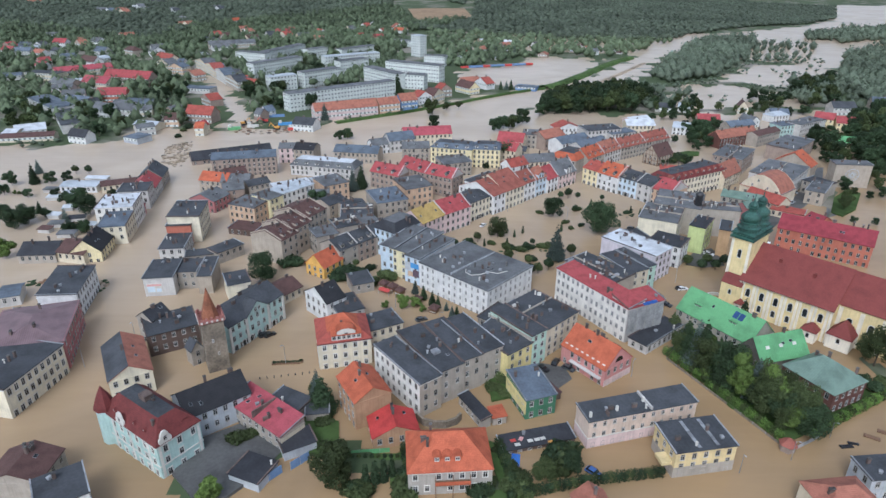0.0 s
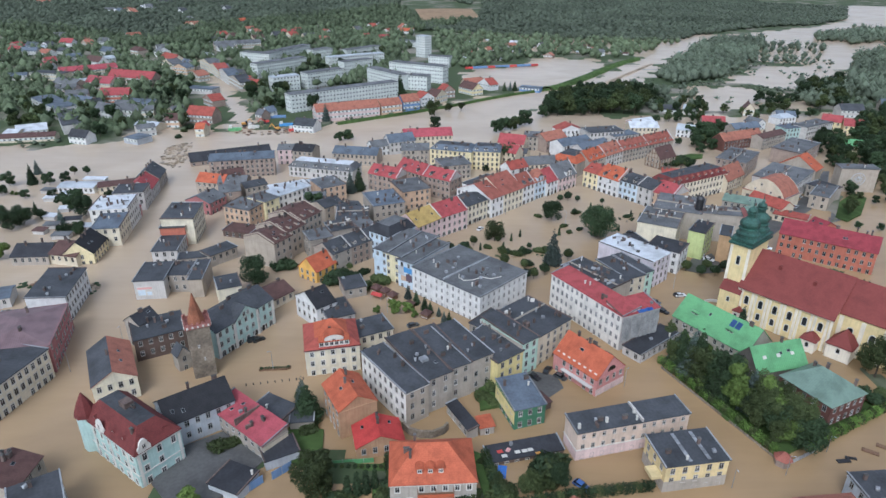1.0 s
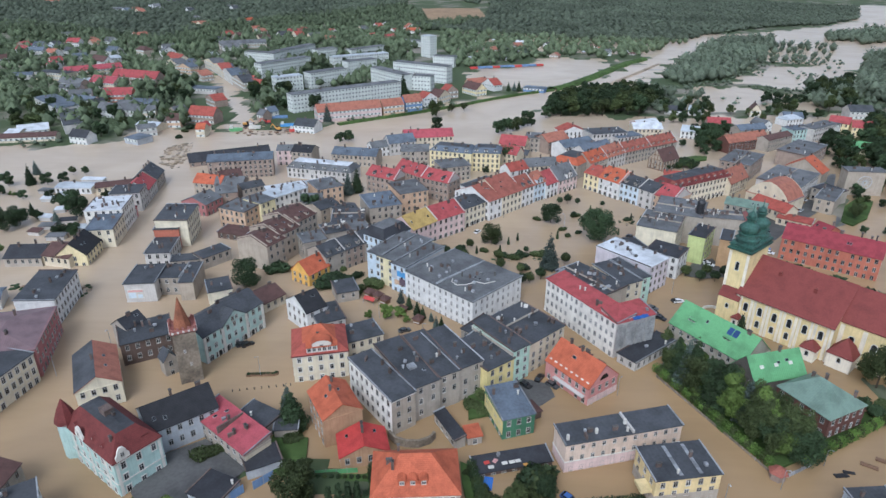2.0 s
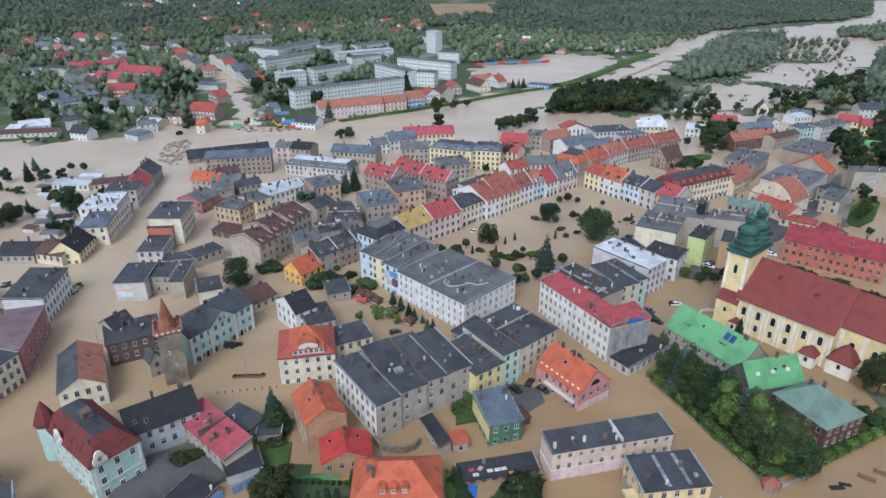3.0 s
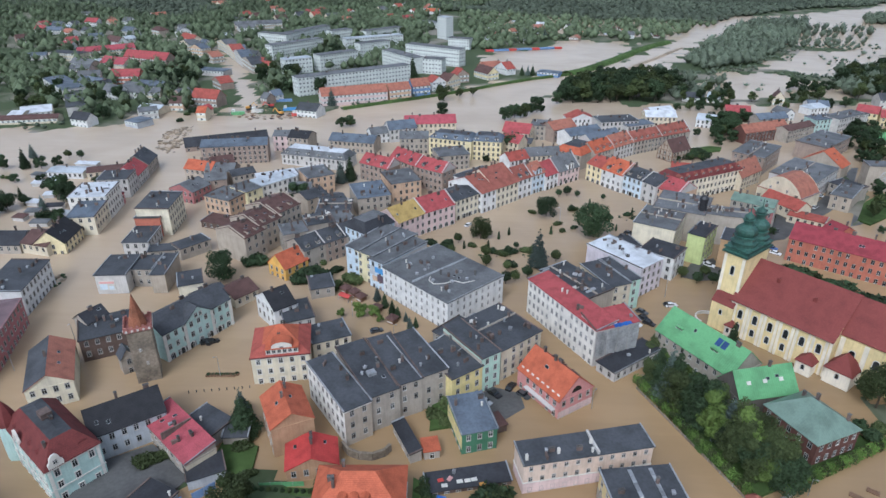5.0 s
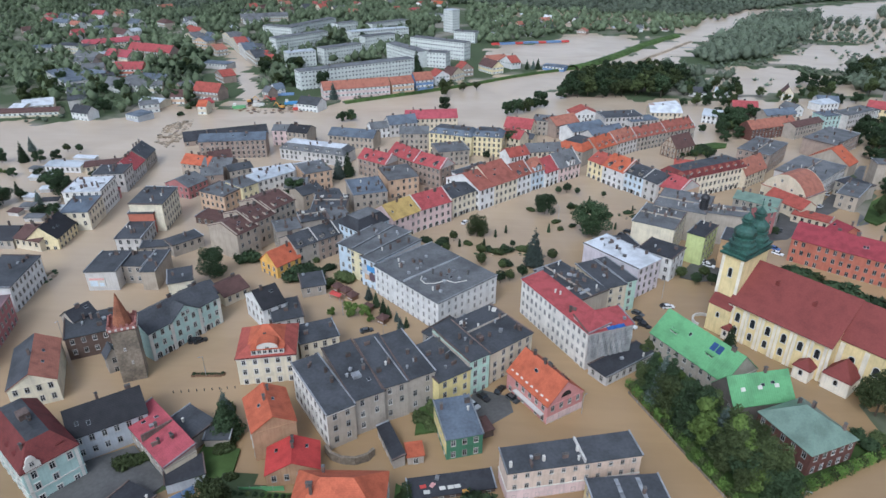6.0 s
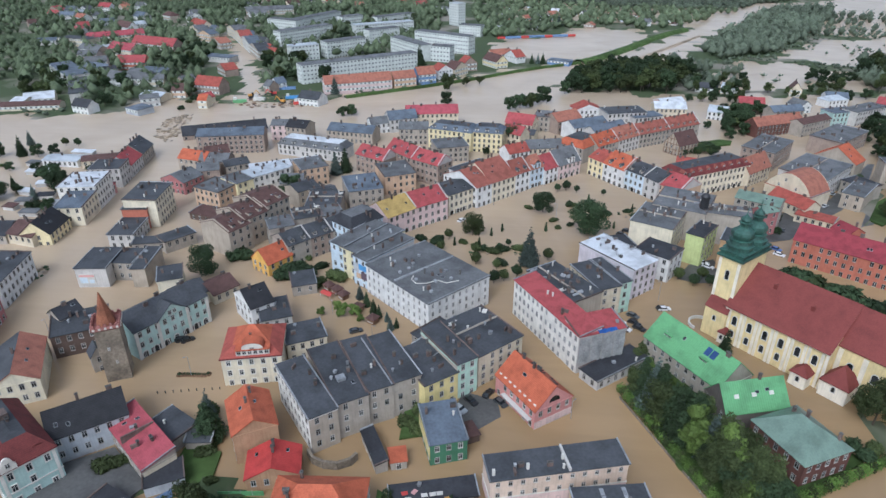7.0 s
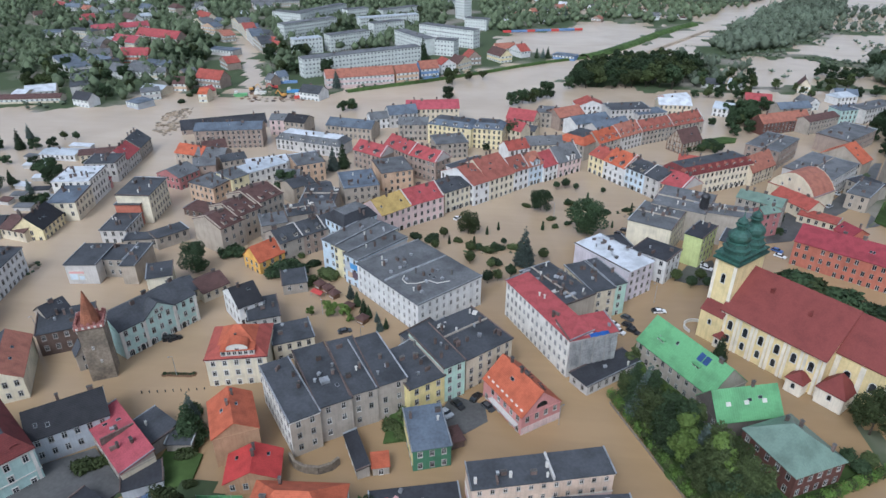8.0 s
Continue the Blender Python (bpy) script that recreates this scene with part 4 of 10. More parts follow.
unit_sl3, unit_sl3_top = house("apartment_house", "grey-brown tenement with slate roof", -20.9, 242.2, 45.0, 10.1, 12.0, 8.4, "gable", 3.2, "x", "greywarm", "slate", 3, "f", 4)
house("house", "orange-yellow house with orange tiled roof", -46.9, 219.3, -35.5, 9.7, 10.8, 5.0, "gable", 4.5, "y", "orangeyel", "orange", 2, "fr", 1)
house("house", "white gabled house with black roof", -41.3, 188.1, -46.6, 13.1, 7.6, 8.0, "gable", 4, "y", "white", "black", 2, "fr", 1)
house("house", "low grey house with dark flat roof", -28.5, 181.8, 25.3, 9.3, 12.0, 6.0, "flat", 0.4, "x", "greylight", "slate", 1, "f", 2)
house("shed", "low shed with slate grey roof", -26.7, 205.5, 22.2, 8.1, 9.0, 4.0, "shed", 0.6, "x", "greywarm", "slate", 1, "f", 0)
house("town_house", "pale blue house with black curved roof", -20.4, 236.7, -38.7, 11.4, 15.6, 12.0, "mansard", 3.5, "x", "skyblue", "slateblk", 3, "fr", 3, cap="slatelight")
unit_pinksq1, unit_pinksq1_top = house("apartment_house", "pale pink tenement with mustard tiled roof", -0.0, 255.6, 48.1, 15.0, 14.0, 9.5, "gable", 4.5, "x", "pinkpale", "mustard", 3, "f", 3, arcade=True)
unit_pinksq2, unit_pinksq2_top = house("apartment_house", "pink tenement with red tiled roof", 11.0, 266.4, 41.3, 16.1, 14.0, 9.5, "gable", 4.5, "x", "pinkpale", "redsheet", 3, "f", 3, arcade=True)
house("apartment_house", "cream tenement with slate roof", 22.2, 279.7, 45.2, 14.1, 14.0, 9.5, "gable", 2, "x", "creamlight", "slate", 3, "f", 4, arcade=True)
house("apartment_house", "white corner tenement with red tiled roof", 20.9, 291.8, -45.3, 22.7, 9.2, 9.8, "gable", 5, "y", "white", "tilebrown", 3, "fr", 4, arcade=True)
house("apartment_house", "cream tenement with tall brown-red tiled roof", 27.4, 298.3, -45.3, 22.7, 15.2, 9.8, "gable", 6.6, "y", "creamlight", "tilebrown", 3, "r", 3, arcade=True)
unit_sqwhite1, unit_sqwhite1_top = house("apartment_house", "white tenement with brown tiled roof and roof windows", 49.6, 305.1, 43.9, 9.9, 12.0, 9.8, "gable", 5, "x", "white", "tilebrown", 3, "f", 2, arcade=True)
narrow_gabled, narrow_gabled_top = house("apartment_house", "pale blue narrow tenement with ochre tiled roof", 56.5, 312.1, 41.9, 9.1, 12.0, 9.6, "gable", 4.6, "x", "skyblue", "orangeold", 3, "f", 2, arcade=True)
unit_sqwhite2, unit_sqwhite2_top = house("apartment_house", "white tenement with crimson sheet roof", 64.0, 318.1, 45.5, 9.8, 12.0, 7.6, "gable", 5.6, "x", "white", "redsheet", 2, "f", 1, arcade=True)
unit_sqgrey, unit_sqgrey_top = house("apartment_house", "pale pinkish tenement with tall slate roof and white gable", 73.6, 326.8, 41.3, 15.5, 13.0, 7.4, "gable", 6.4, "x", "pinkpale", "slatelight", 2, "f", 3, arcade=True)
house("apartment_house", "yellow narrow tenement with tiled roof", 86.2, 328.2, -53.2, 10.3, 15.0, 9.0, "gable", 3.5, "x", "yellowpale", "tilered", 3, "f", 2, arcade=True)
unit_sqorange, unit_sqorange_top = house("apartment_house", "white tenement with orange tiled roof", 93.3, 318.7, -53.0, 13.5, 15.0, 9.0, "gable", 5, "x", "white", "orange", 3, "f", 2, arcade=True)
unit_sqblue2, unit_sqblue2_top = house("apartment_house", "pale blue tenement with slate roof", 101.4, 309.9, -51.9, 11.9, 15.0, 9.5, "gable", 3, "x", "skyblue", "slate", 3, "f", 3, arcade=True)
house("apartment_house", "grey tenement with slate roof", 107.4, 301.7, -56.6, 8.6, 15.0, 9.5, "gable", 3, "x", "greylight", "slate", 3, "f", 3, arcade=True)
unit_sqred, unit_sqred_top = house("apartment_house", "peach tenement with bright red roof", 113.9, 295.4, -51.0, 12.2, 15.0, 8.5, "gable", 4.5, "x", "peach", "redsheet", 3, "f", 2, arcade=True)
mansard_row, mansard_row_top = house("apartment_house", "long cream tenement with maroon mansard roof", 139.4, 312.0, 30.1, 43.0, 14.0, 10.5, "mansard", 3, "x", "creamlight", "maroon", 3, "f", 6, arcade=True)
house("apartment_house", "cream tenement with red tiled roof", 164.7, 326.3, 41.9, 19.7, 10.0, 6.9, "gable", 6.4, "x", "cream", "orangeold", 3, "f", 4)
arched_house, arched_house_top = house("house", "cream house with rounded red roof", 166.9, 299.9, -53.3, 21.4, 16.0, 7.0, "flat", 0.3, "y", "cream", "tilered", 2, "-", 0)
grey_east = house("apartment_house", "grey tenement with felt roof", 196.2, 316.6, 46.5, 32.3, 21.0, 9.9, "flat", 0.6, "x", "greylight", "slatelight", 3, "f", 4)
house("house", "low house with salmon sheet roof", 169.8, 277.2, -37.5, 14.9, 6.0, 3.5, "shed", 0.8, "x", "cream", "tilered", 1, "f", 0)
house("house", "pale pink house with grey flat roof", 193.4, 296.2, -40.3, 8.6, 20.5, 7.1, "flat", 0.5, "x", "tan", "slatelight", 2, "f", 2)
blank_house, blank_house_top = house("house", "house with blank painted grey side wall", 228.5, 322.3, -6.7, 18.9, 8.0, 13.0, "flat", 0.4, "x", "tan", "slatelight", 2, "-", 1)
house("house", "white house with orange tiled roof", 207.0, 344.3, -46.1, 20.1, 11.7, 7.0, "gable", 6.6, "y", "tan", "orange", 2, "f", 1)
house("apartment_house", "tan brick tenement with blue-grey roof", -107.2, 347.0, 12.0, 35.5, 14.0, 10.2, "gable", 2.5, "x", "brickpale", "slateblue", 4, "f", 5)
house("apartment_house", "narrow tan house with black roof", -77.5, 368.7, -12.0, 12.5, 12.0, 9.0, "gable", 3, "x", "tan", "black", 3, "f", 3)
modern_grey = house("apartment_house", "grey modern house with slate mansard and pale flat roof top", -62.7, 342.9, -15.5, 39.0, 13.5, 6.2, "mansard", 2.8, "x", "greylight", "slatelight", 3, "f", 5, cap="whiteroof")
house("warehouse", "brick warehouse with dark roof", -122.1, 376.2, 25.4, 47.8, 13.0, 3.0, "gable", 4, "x", "brickpale", "slateblk", 2, "f", 1)
house("house", "tan house with orange roof", -116.0, 316.7, -14.2, 15.8, 10.0, 7.0, "gable", 3.5, "x", "tan", "orange", 2, "f", 3)
house("house", "brick house with slate roof", -103.9, 314.7, -0.5, 14.7, 10.0, 7.0, "gable", 3, "x", "brickpale", "slatelight", 2, "fr", 3)
house("house", "peach house with brown roof", -106.1, 327.1, 30.4, 11.5, 9.0, 7.0, "gable", 3, "x", "peach", "brownroof", 2, "fr", 2)
house("house", "house with dark pink gable wall and slate roof", -113.3, 290.2, -21.3, 14.5, 12.1, 6.1, "gable", 3, "y", "redwall", "slatelight", 2, "fr", 2)
house("house", "peach tenement with dark flat roof", -49.1, 304.7, 32.2, 13.2, 15.0, 9.0, "flat", 0.5, "x", "peach", "slatelight", 3, "f", 2)
house("house", "tan house with blue-grey roof", -46.6, 369.5, -10.7, 27.5, 13.0, 7.0, "gable", 3, "x", "tan", "slateblue", 2, "f", 2)
unit_rm1, unit_rm1_top = house("apartment_house", "tan tenement with red roof", -26.2, 322.2, -32.4, 18.6, 11.0, 9.0, "gable", 4, "x", "brickpale", "redsheet", 3, "f", 3)
unit_rm2, unit_rm2_top = house("apartment_house", "brick tenement with red roof", -11.6, 323.8, -44.3, 20.3, 11.0, 11.0, "gable", 4.5, "x", "brickpale", "redsheet", 3, "f", 4)
unit_rm3, unit_rm3_top = house("apartment_house", "tan tenement with red roof", 2.7, 311.9, -34.4, 16.9, 11.0, 11.0, "gable", 4, "x", "brickpale", "redsheet", 3, "fr", 4)
modern_a = house("apartment_house", "pale yellow modern apartment house with slate roof", 11.0, 363.6, -17.3, 25.4, 14.0, 11.0, "mansard", 2.5, "x", "yellowpale", "slateblue", 4, "f", 4)
modern_b = house("apartment_house", "pale yellow modern apartment house with slate roof", 31.6, 361.0, -8.8, 16.7, 14.0, 11.0, "mansard", 2.5, "x", "yellowpale", "slateblue", 4, "fr", 3)
house("apartment_house", "cream house with pinkish red roof", -2.5, 404.7, 10.3, 31.9, 12.0, 9.0, "gable", 4, "x", "cream", "redpink", 2, "f", 3)
house("house", "grey house with blue-grey roof", -18.9, 395.1, 23.2, 17.4, 12.0, 8.0, "gable", 4, "x", "greylight", "slateblue", 2, "f", 2)
house("house", "cream house with red roof", 49.5, 391.2, -19.8, 16.6, 12.0, 8.0, "gable", 4.5, "x", "cream", "redsheet", 2, "fr", 2)
house("apartment_house", "grey tenement with slate roof", 66.6, 402.9, -11.8, 14.7, 13.0, 9.0, "flat", 0.6, "x", "greywarm", "slatelight", 3, "fr", 2)
house("house", "brick house with faded orange roof", 80.6, 402.4, 37.3, 19.0, 12.0, 8.0, "gable", 4, "x", "brickpale", "orangeold", 2, "fr", 2)
house("house", "white gabled house with red tiled roof", 95.0, 429.1, 10.1, 17.9, 12.0, 7.0, "gable", 3.5, "y", "white", "tilered", 2, "fr", 1)
house("apartment_house", "grey tenement with slate roof", 116.6, 416.2, 13.9, 25.3, 14.0, 9.0, "flat", 0.6, "x", "greylight", "slate", 3, "fr", 2)
house("house", "cream house with pale metal roof", 146.8, 432.9, -0.3, 19.9, 12.0, 8.0, "gable", 3, "x", "cream", "whiteroof", 2, "fr", 1)
house("apartment_house", "grey corner tenement with bright orange tiled roof", 75.5, 351.2, -38.3, 17.0, 20.4, 8.4, "mansard", 3, "x", "greywarm", "orange", 3, "f", 2)
row_a, row_a_top = house("apartment_house", "grey tenement with faded brown-red tiled roof", 126.3, 381.8, 33.2, 23.4, 12.0, 8.0, "gable", 4.5, "x", "greywarm", "tilebrown", 3, "f", 4)
timbered, timbered_top = house("house", "timbered house with brown tiled roof", 132.2, 366.1, -54.2, 10.3, 15.0, 6.2, "gable", 6.0, "y", "tan", "brownroof", 2, "fr", 1)
house("house", "white house with blue-grey roof", 92.0, 390.3, 30.5, 24.1, 13.0, 8.0, "gable", 3, "x", "white", "slateblue", 2, "fr", 2)
corner_east = house("apartment_house", "grey tenement with slate roof", 185.1, 352.9, 51.0, 28.3, 16.2, 10.0, "flat", 0.6, "x", "brickpale", "slatelight", 3, "fl", 4)
house("apartment_house", "dark brick tenement with red roof", 205.0, 407.9, 24.6, 35.0, 10.0, 7.1, "gable", 4, "x", "brickdark", "orangeold", 3, "f", 4)
house("apartment_house", "cream tenement with brown roof", 227.1, 411.4, 32.8, 26.9, 9.0, 7.9, "gable", 2, "x", "greywarm", "brownroof", 3, "fr", 3)
house("apartment_house", "brown brick tenement with grey felt roof", 233.0, 378.5, 43.7, 34.8, 16.9, 8.6, "flat", 0.6, "x", "brickpale", "slatelight", 3, "fr", 3)
house("apartment_house", "mint tenement with grey roof", 252.9, 432.4, 20.6, 18.8, 10.0, 8.2, "flat", 0.6, "x", "mintpale", "slateblue", 3, "fr", 3)
house("house", "yellow house with red roof", 290.6, 456.8, -37.1, 13.2, 10.0, 7.0, "gable", 4, "x", "yellowpale", "redsheet", 2, "fr", 1)
house("house", "yellow house with red roof", 301.6, 446.6, -20.5, 12.5, 10.0, 6.0, "gable", 4, "x", "yellowpale", "redsheet", 2, "fr", 1)
house("house", "cream house with green sheet roof", 272.1, 397.8, -26.3, 10.8, 10.0, 5.0, "gable", 3, "x", "cream", "greensheet", 1, "fr", 0)
house("house", "brick house with bright red roof", 205.3, 457.5, -10.4, 15.9, 10.0, 6.0, "gable", 3.5, "x", "brickpale", "redsheet", 2, "fr", 1)
house("house", "white house with pale roof", 177.0, 437.6, -25.9, 11.5, 12.0, 5.0, "gable", 3, "x", "white", "greymetal", 2, "fr", 1)
house("house", "grey house with dark maroon roof", -96.1, 105.7, -0.2, 12.7, 10.5, 7.0, "gable", 2.5, "y", "greywarm", "brownroof", 2, "r", 4)
house("house", "white house with dark flat roof", -80.6, 98.7, 33.6, 10.0, 10.5, 8.0, "flat", 0.6, "x", "white", "slate", 2, "r", 1)
house("house", "house with orange tiled roof seen from above", 89.4, 94.4, 5.5, 13.4, 10.0, 6.0, "hip", 3, "x", "cream", "orangeold", 2, "-", 1)
house("house", "dark house with slate roof", 103.0, 104.1, 4.3, 9.3, 7.0, 6.0, "flat", 0.6, "x", "bluegrey", "slate", 2, "fl", 1)
house("house", "house with red tiled gable roof", 34.2, 92.6, 7.9, 7.5, 10.0, 5.0, "gable", 3, "y", "cream", "orangeold", 1, "f", 1)
green_main, green_main_top = house("parish_house", "grey parish house with bright green sheet gable roof", 88.3, 169.9, -58.1, 26.6, 13.0, 6.8, "gable", 6.2, "x", "greywarm", "greensheet", 2, "fl", 1)
green_wing, green_wing_top = house("parish_house", "dark half-timbered parish wing with bright green sheet roof", 93.7, 154.4, -75.6, 10.0, 17.0, 6.3, "gable", 5.8, "y", "timberdark", "greensheet", 2, "f", 1)
house("annex", "low grey annex with dark flat roof", 63.8, 166.0, -52.3, 6.8, 19.8, 3.2, "flat", 0.4, "x", "greylight", "slateblk", 1, "fr", 0)
house("annex", "low grey annex with dark felt roof", 18.6, 172.4, -41.6, 13.3, 11.5, 6.5, "flat", 0.5, "x", "greywarm", "slate", 2, "f", 3)
courtyard_row = house("apartment_house", "grey tenement with dark felt roof and many chimneys", 18.3, 165.0, -36.7, 7.9, 18.2, 9.5, "flat", 0.5, "x", "greywarm", "slate", 3, "-", 4)
house("garage", "row of low garages with dark felt roof", 8.5, 134.7, -62.7, 12.0, 2.9, 3.0, "shed", 0.6, "x", "greywarm", "slateblk", 1, "f", 0)
house("garage", "row of low flooded garages with dark roof", 25.6, 122.0, 13.7, 19.5, 5.0, 1.4, "shed", 0.6, "x", "browndark", "slateblk", 1, "f", 0)
house("shed", "low shed with patched grey sheet roof", -42.5, 134.6, -31.0, 10.4, 7.0, 3.8, "shed", 0.5, "x", "greywarm", "slate", 1, "f", 0)
house("shed", "small dark garden shed", -32.5, 133.0, 5.9, 6.1, 5.0, 3.0, "shed", 0.8, "x", "greywarm", "slate", 1, "f", 0)
house("garage", "dark roofed garage with blue side wall", -34.7, 120.4, 27.7, 8.4, 6.0, 3.0, "shed", 0.5, "x", "bluegrey", "slateblk", 1, "-", 0)
house("garage", "low garage with dark roof and blue wall", -46.2, 110.1, -23.9, 8.5, 7.6, 2.8, "flat", 0.3, "x", "bluegrey", "slateblk", 1, "-", 0)
house("house", "red-walled house with crimson sheet roof", 171.4, 259.9, -65.6, 7.6, 9.0, 6.0, "gable", 2.5, "x", "brickred", "crimson", 2, "f", 1)
house("house", "pinkish red house with green-grey roof", 146.9, 266.1, 24.4, 8.3, 6.0, 10.5, "gable", 2, "x", "redwall", "verdigris", 3, "fr", 1)
house("apartment_house", "peach tenement with grey roof", 145.4, 275.4, -0.6, 6.7, 8.0, 11.0, "flat", 0.4, "x", "peach", "slate", 3, "f", 1)
house("house", "low grey house with slate roof in a courtyard", -90.8, 313.9, 37.4, 11.9, 9.0, 6.0, "gable", 2, "x", "greywarm", "slate", 2, "f", 1)
house("house", "grey house with pale flat roof", -54.8, 317.2, 30.1, 14.6, 11.0, 6.0, "flat", 0.5, "x", "greylight", "greymetal", 2, "f", 3)
house("apartment_house", "tan tenement with slate roof", -45.4, 280.6, 49.2, 11.1, 11.0, 8.0, "gable", 2, "x", "tan", "slate", 3, "f", 3)
house("house", "tan house with slate roof", -35.6, 274.5, 31.5, 11.1, 14.0, 7.0, "gable", 2, "x", "tan", "slate", 2, "f", 3)
house("shed", "low brown wooden awning over flood water", -86.2, 260.1, -17.2, 13.8, 8.0, 3.0, "shed", 0.6, "x", "browndark", "brownroof", 1, "f", 1)
slate_a = house("apartment_house", "grey tenement with dark felt roof", -34.8, 262.6, 4.8, 14.4, 15.0, 8.0, "flat", 0.6, "x", "greywarm", "slate", 2, "f", 5)
slate_c = house("apartment_house", "grey tenement with blue-grey roof", -19.4, 279.5, 23.0, 15.4, 17.0, 9.0, "shed", 1, "x", "greywarm", "slateblue", 3, "f", 3)
house("apartment_house", "peach tenement with slate roof", -7.0, 299.0, 26.6, 15.1, 16.0, 9.0, "shed", 1, "x", "peach", "slatelight", 3, "f", 3)
house("apartment_house", "grey tenement with flat slate roof", 14.4, 344.2, 18.5, 16.9, 15.0, 8.0, "flat", 0.5, "x", "greywarm", "slatelight", 3, "f", 3)
house("apartment_house", "grey tenement with slate roof", -10.0, 371.5, 4.0, 16.5, 10.0, 9.0, "gable", 3, "x", "greywarm", "slatelight", 3, "f", 2)
house("house", "grey house with blue-grey flat roof", 129.7, 415.6, 22.4, 19.8, 11.0, 7.0, "flat", 0.5, "x", "greylight", "slateblue", 2, "f", 1)
house("shed", "low shed with blue-grey sheet roof", -135.4, 174.9, 11.7, 9.5, 12.0, 5.0, "shed", 0.8, "x", "greywarm", "slateblue", 1, "f", 1)
house("shed", "low shed with grey sheet roof", -151.6, 197.2, 20.8, 6.7, 10.0, 4.0, "gable", 1, "x", "greylight", "slateblue", 1, "f", 0)
house("apartment_house", "grey tenement with dark felt roof", -44.4, 239.3, 28.0, 9.8, 10.0, 9.0, "flat", 0.6, "x", "greywarm", "slatelight", 3, "l", 4)
slate_b = house("apartment_house", "grey tenement with dark felt roof", -36.6, 249.0, 26.1, 11.2, 10.0, 9.0, "flat", 0.6, "x", "greywarm", "slate", 3, "-", 5)
house("apartment_house", "tan tenement with slate roof", -27.6, 252.1, 26.7, 8.4, 10.0, 9.0, "flat", 0.6, "x", "tan", "slatelight", 3, "f", 3)
house("house", "low grey house with blue-grey roof", -11.9, 230.8, 9.5, 12.7, 12.0, 9.0, "flat", 0.6, "x", "bluegrey", "slateblue", 2, "f", 3)
house("apartment_house", "white tenement with black felt roof", 81.0, 228.5, 18.8, 13.5, 9.0, 11.0, "flat", 0.5, "x", "white", "slateblk", 3, "f", 3)
house("house", "low house with slate roof", 47.7, 382.2, -21.2, 21.8, 9.0, 5.0, "gable", 2, "x", "cream", "slate", 1, "f", 1)
house("apartment_house", "white tenement with dark roof", 18.0, 295.3, -45.3, 7.0, 19.0, 13.2, "flat", 0.5, "x", "white", "slate", 2, "-", 4)
house("apartment_house", "cream tenement with slate roof", 62.8, 349.9, 13.0, 19.3, 10.0, 7.0, "gable", 3.5, "x", "cream", "slatelight", 2, "f", 2)
house("apartment_house", "white tenement with red tiled roof", 49.0, 339.1, 31.3, 12.2, 10.0, 8.0, "gable", 3.5, "x", "white", "tilered", 2, "f", 3)
house("house", "grey house with slate roof", -56.1, 289.3, 8.3, 10.3, 10.0, 7.0, "gable", 3, "x", "greywarm", "slatelight", 2, "f", 1)
house("house", "white house with grey roof", -31.9, 391.0, 25.5, 12.3, 10.0, 6.0, "gable", 3, "x", "white", "slatelight", 2, "f", 1)
house("house", "brick house with slate roof", -100.9, 302.2, 19.3, 10.1, 10.0, 7.0, "gable", 2.5, "x", "brickpale", "slatelight", 2, "f", 2)
house("house", "grey house with dark flat roof", 200.6, 310.0, -60.2, 12.9, 10.0, 7.0, "flat", 0.5, "x", "greywarm", "slateblk", 2, "f", 2)
house("house", "grey house with blue-grey roof", 103.0, 386.6, 38.5, 25.6, 10.0, 7.0, "gable", 3, "x", "greylight", "slateblue", 2, "f", 1)
house("house", "cream house with red roof", 44.9, 371.6, -36.8, 12.7, 9.0, 8.0, "gable", 4, "x", "cream", "redsheet", 2, "f", 1)
house("house", "grey back house with red tiled roof", 132.3, 328.0, -17.1, 14.2, 9.0, 7.0, "gable", 3, "x", "greywarm", "tilered", 2, "f", 3)
house("annex", "narrow grey gabled annex beside the old gate tower", -72.9, 160.6, 43.5, 3.9, 4.0, 5.5, "gable", 2.6, "y", "greywarm", "slate", 2, "f", 0)
house("shed", "small grey shed with orange sheet roof", 16.3, 131.3, 14.9, 3.8, 4.0, 2.6, "shed", 0.5, "x", "greywarm", "orange", 1, "f", 0)
house("shed", "small dark wooden garden house with brown felt roof", 32.9, 141.0, 26.8, 4.1, 5.0, 2.5, "hip", 0.9, "x", "browndark", "brownroof", 1, "-", 0)
house("apartment_house", "cream plastered tenement with dark felt roof and skylights", 73.8, 199.5, 25.8, 8.1, 17.3, 11.5, "flat", 0.4, "x", "cream", "slate", 4, "fl", 5)
house("house", "low house with red tiled roof below a white gable", 163.6, 291.0, -62.0, 19.0, 9.5, 5.0, "gable", 3.2, "x", "cream", "tilered", 1, "f", 1)
house("apartment_house", "red brick tenement with dark felt roof beside a street", -110.2, 250.9, 6.0, 10.2, 11.5, 8.8, "flat", 0.5, "x", "brickred", "slate", 3, "r", 4)
house("apartment_house", "white tenement with pale grey felt roof", -67.1, 296.1, 51.0, 20.5, 10.5, 9.5, "flat", 0.5, "x", "whitewarm", "greymetal", 3, "fr", 3)
house("house", "low grey house with pale sheet roof", -72.5, 310.9, 28.7, 20.3, 9.0, 6.0, "flat", 0.5, "x", "greylight", "whiteroof", 2, "f", 5)
house("apartment_house", "pale yellow tenement with grey felt roof", 270.5, 437.9, 34.0, 29.2, 10.0, 8.9, "flat", 0.6, "x", "greylight", "slatelight", 3, "fr", 3)
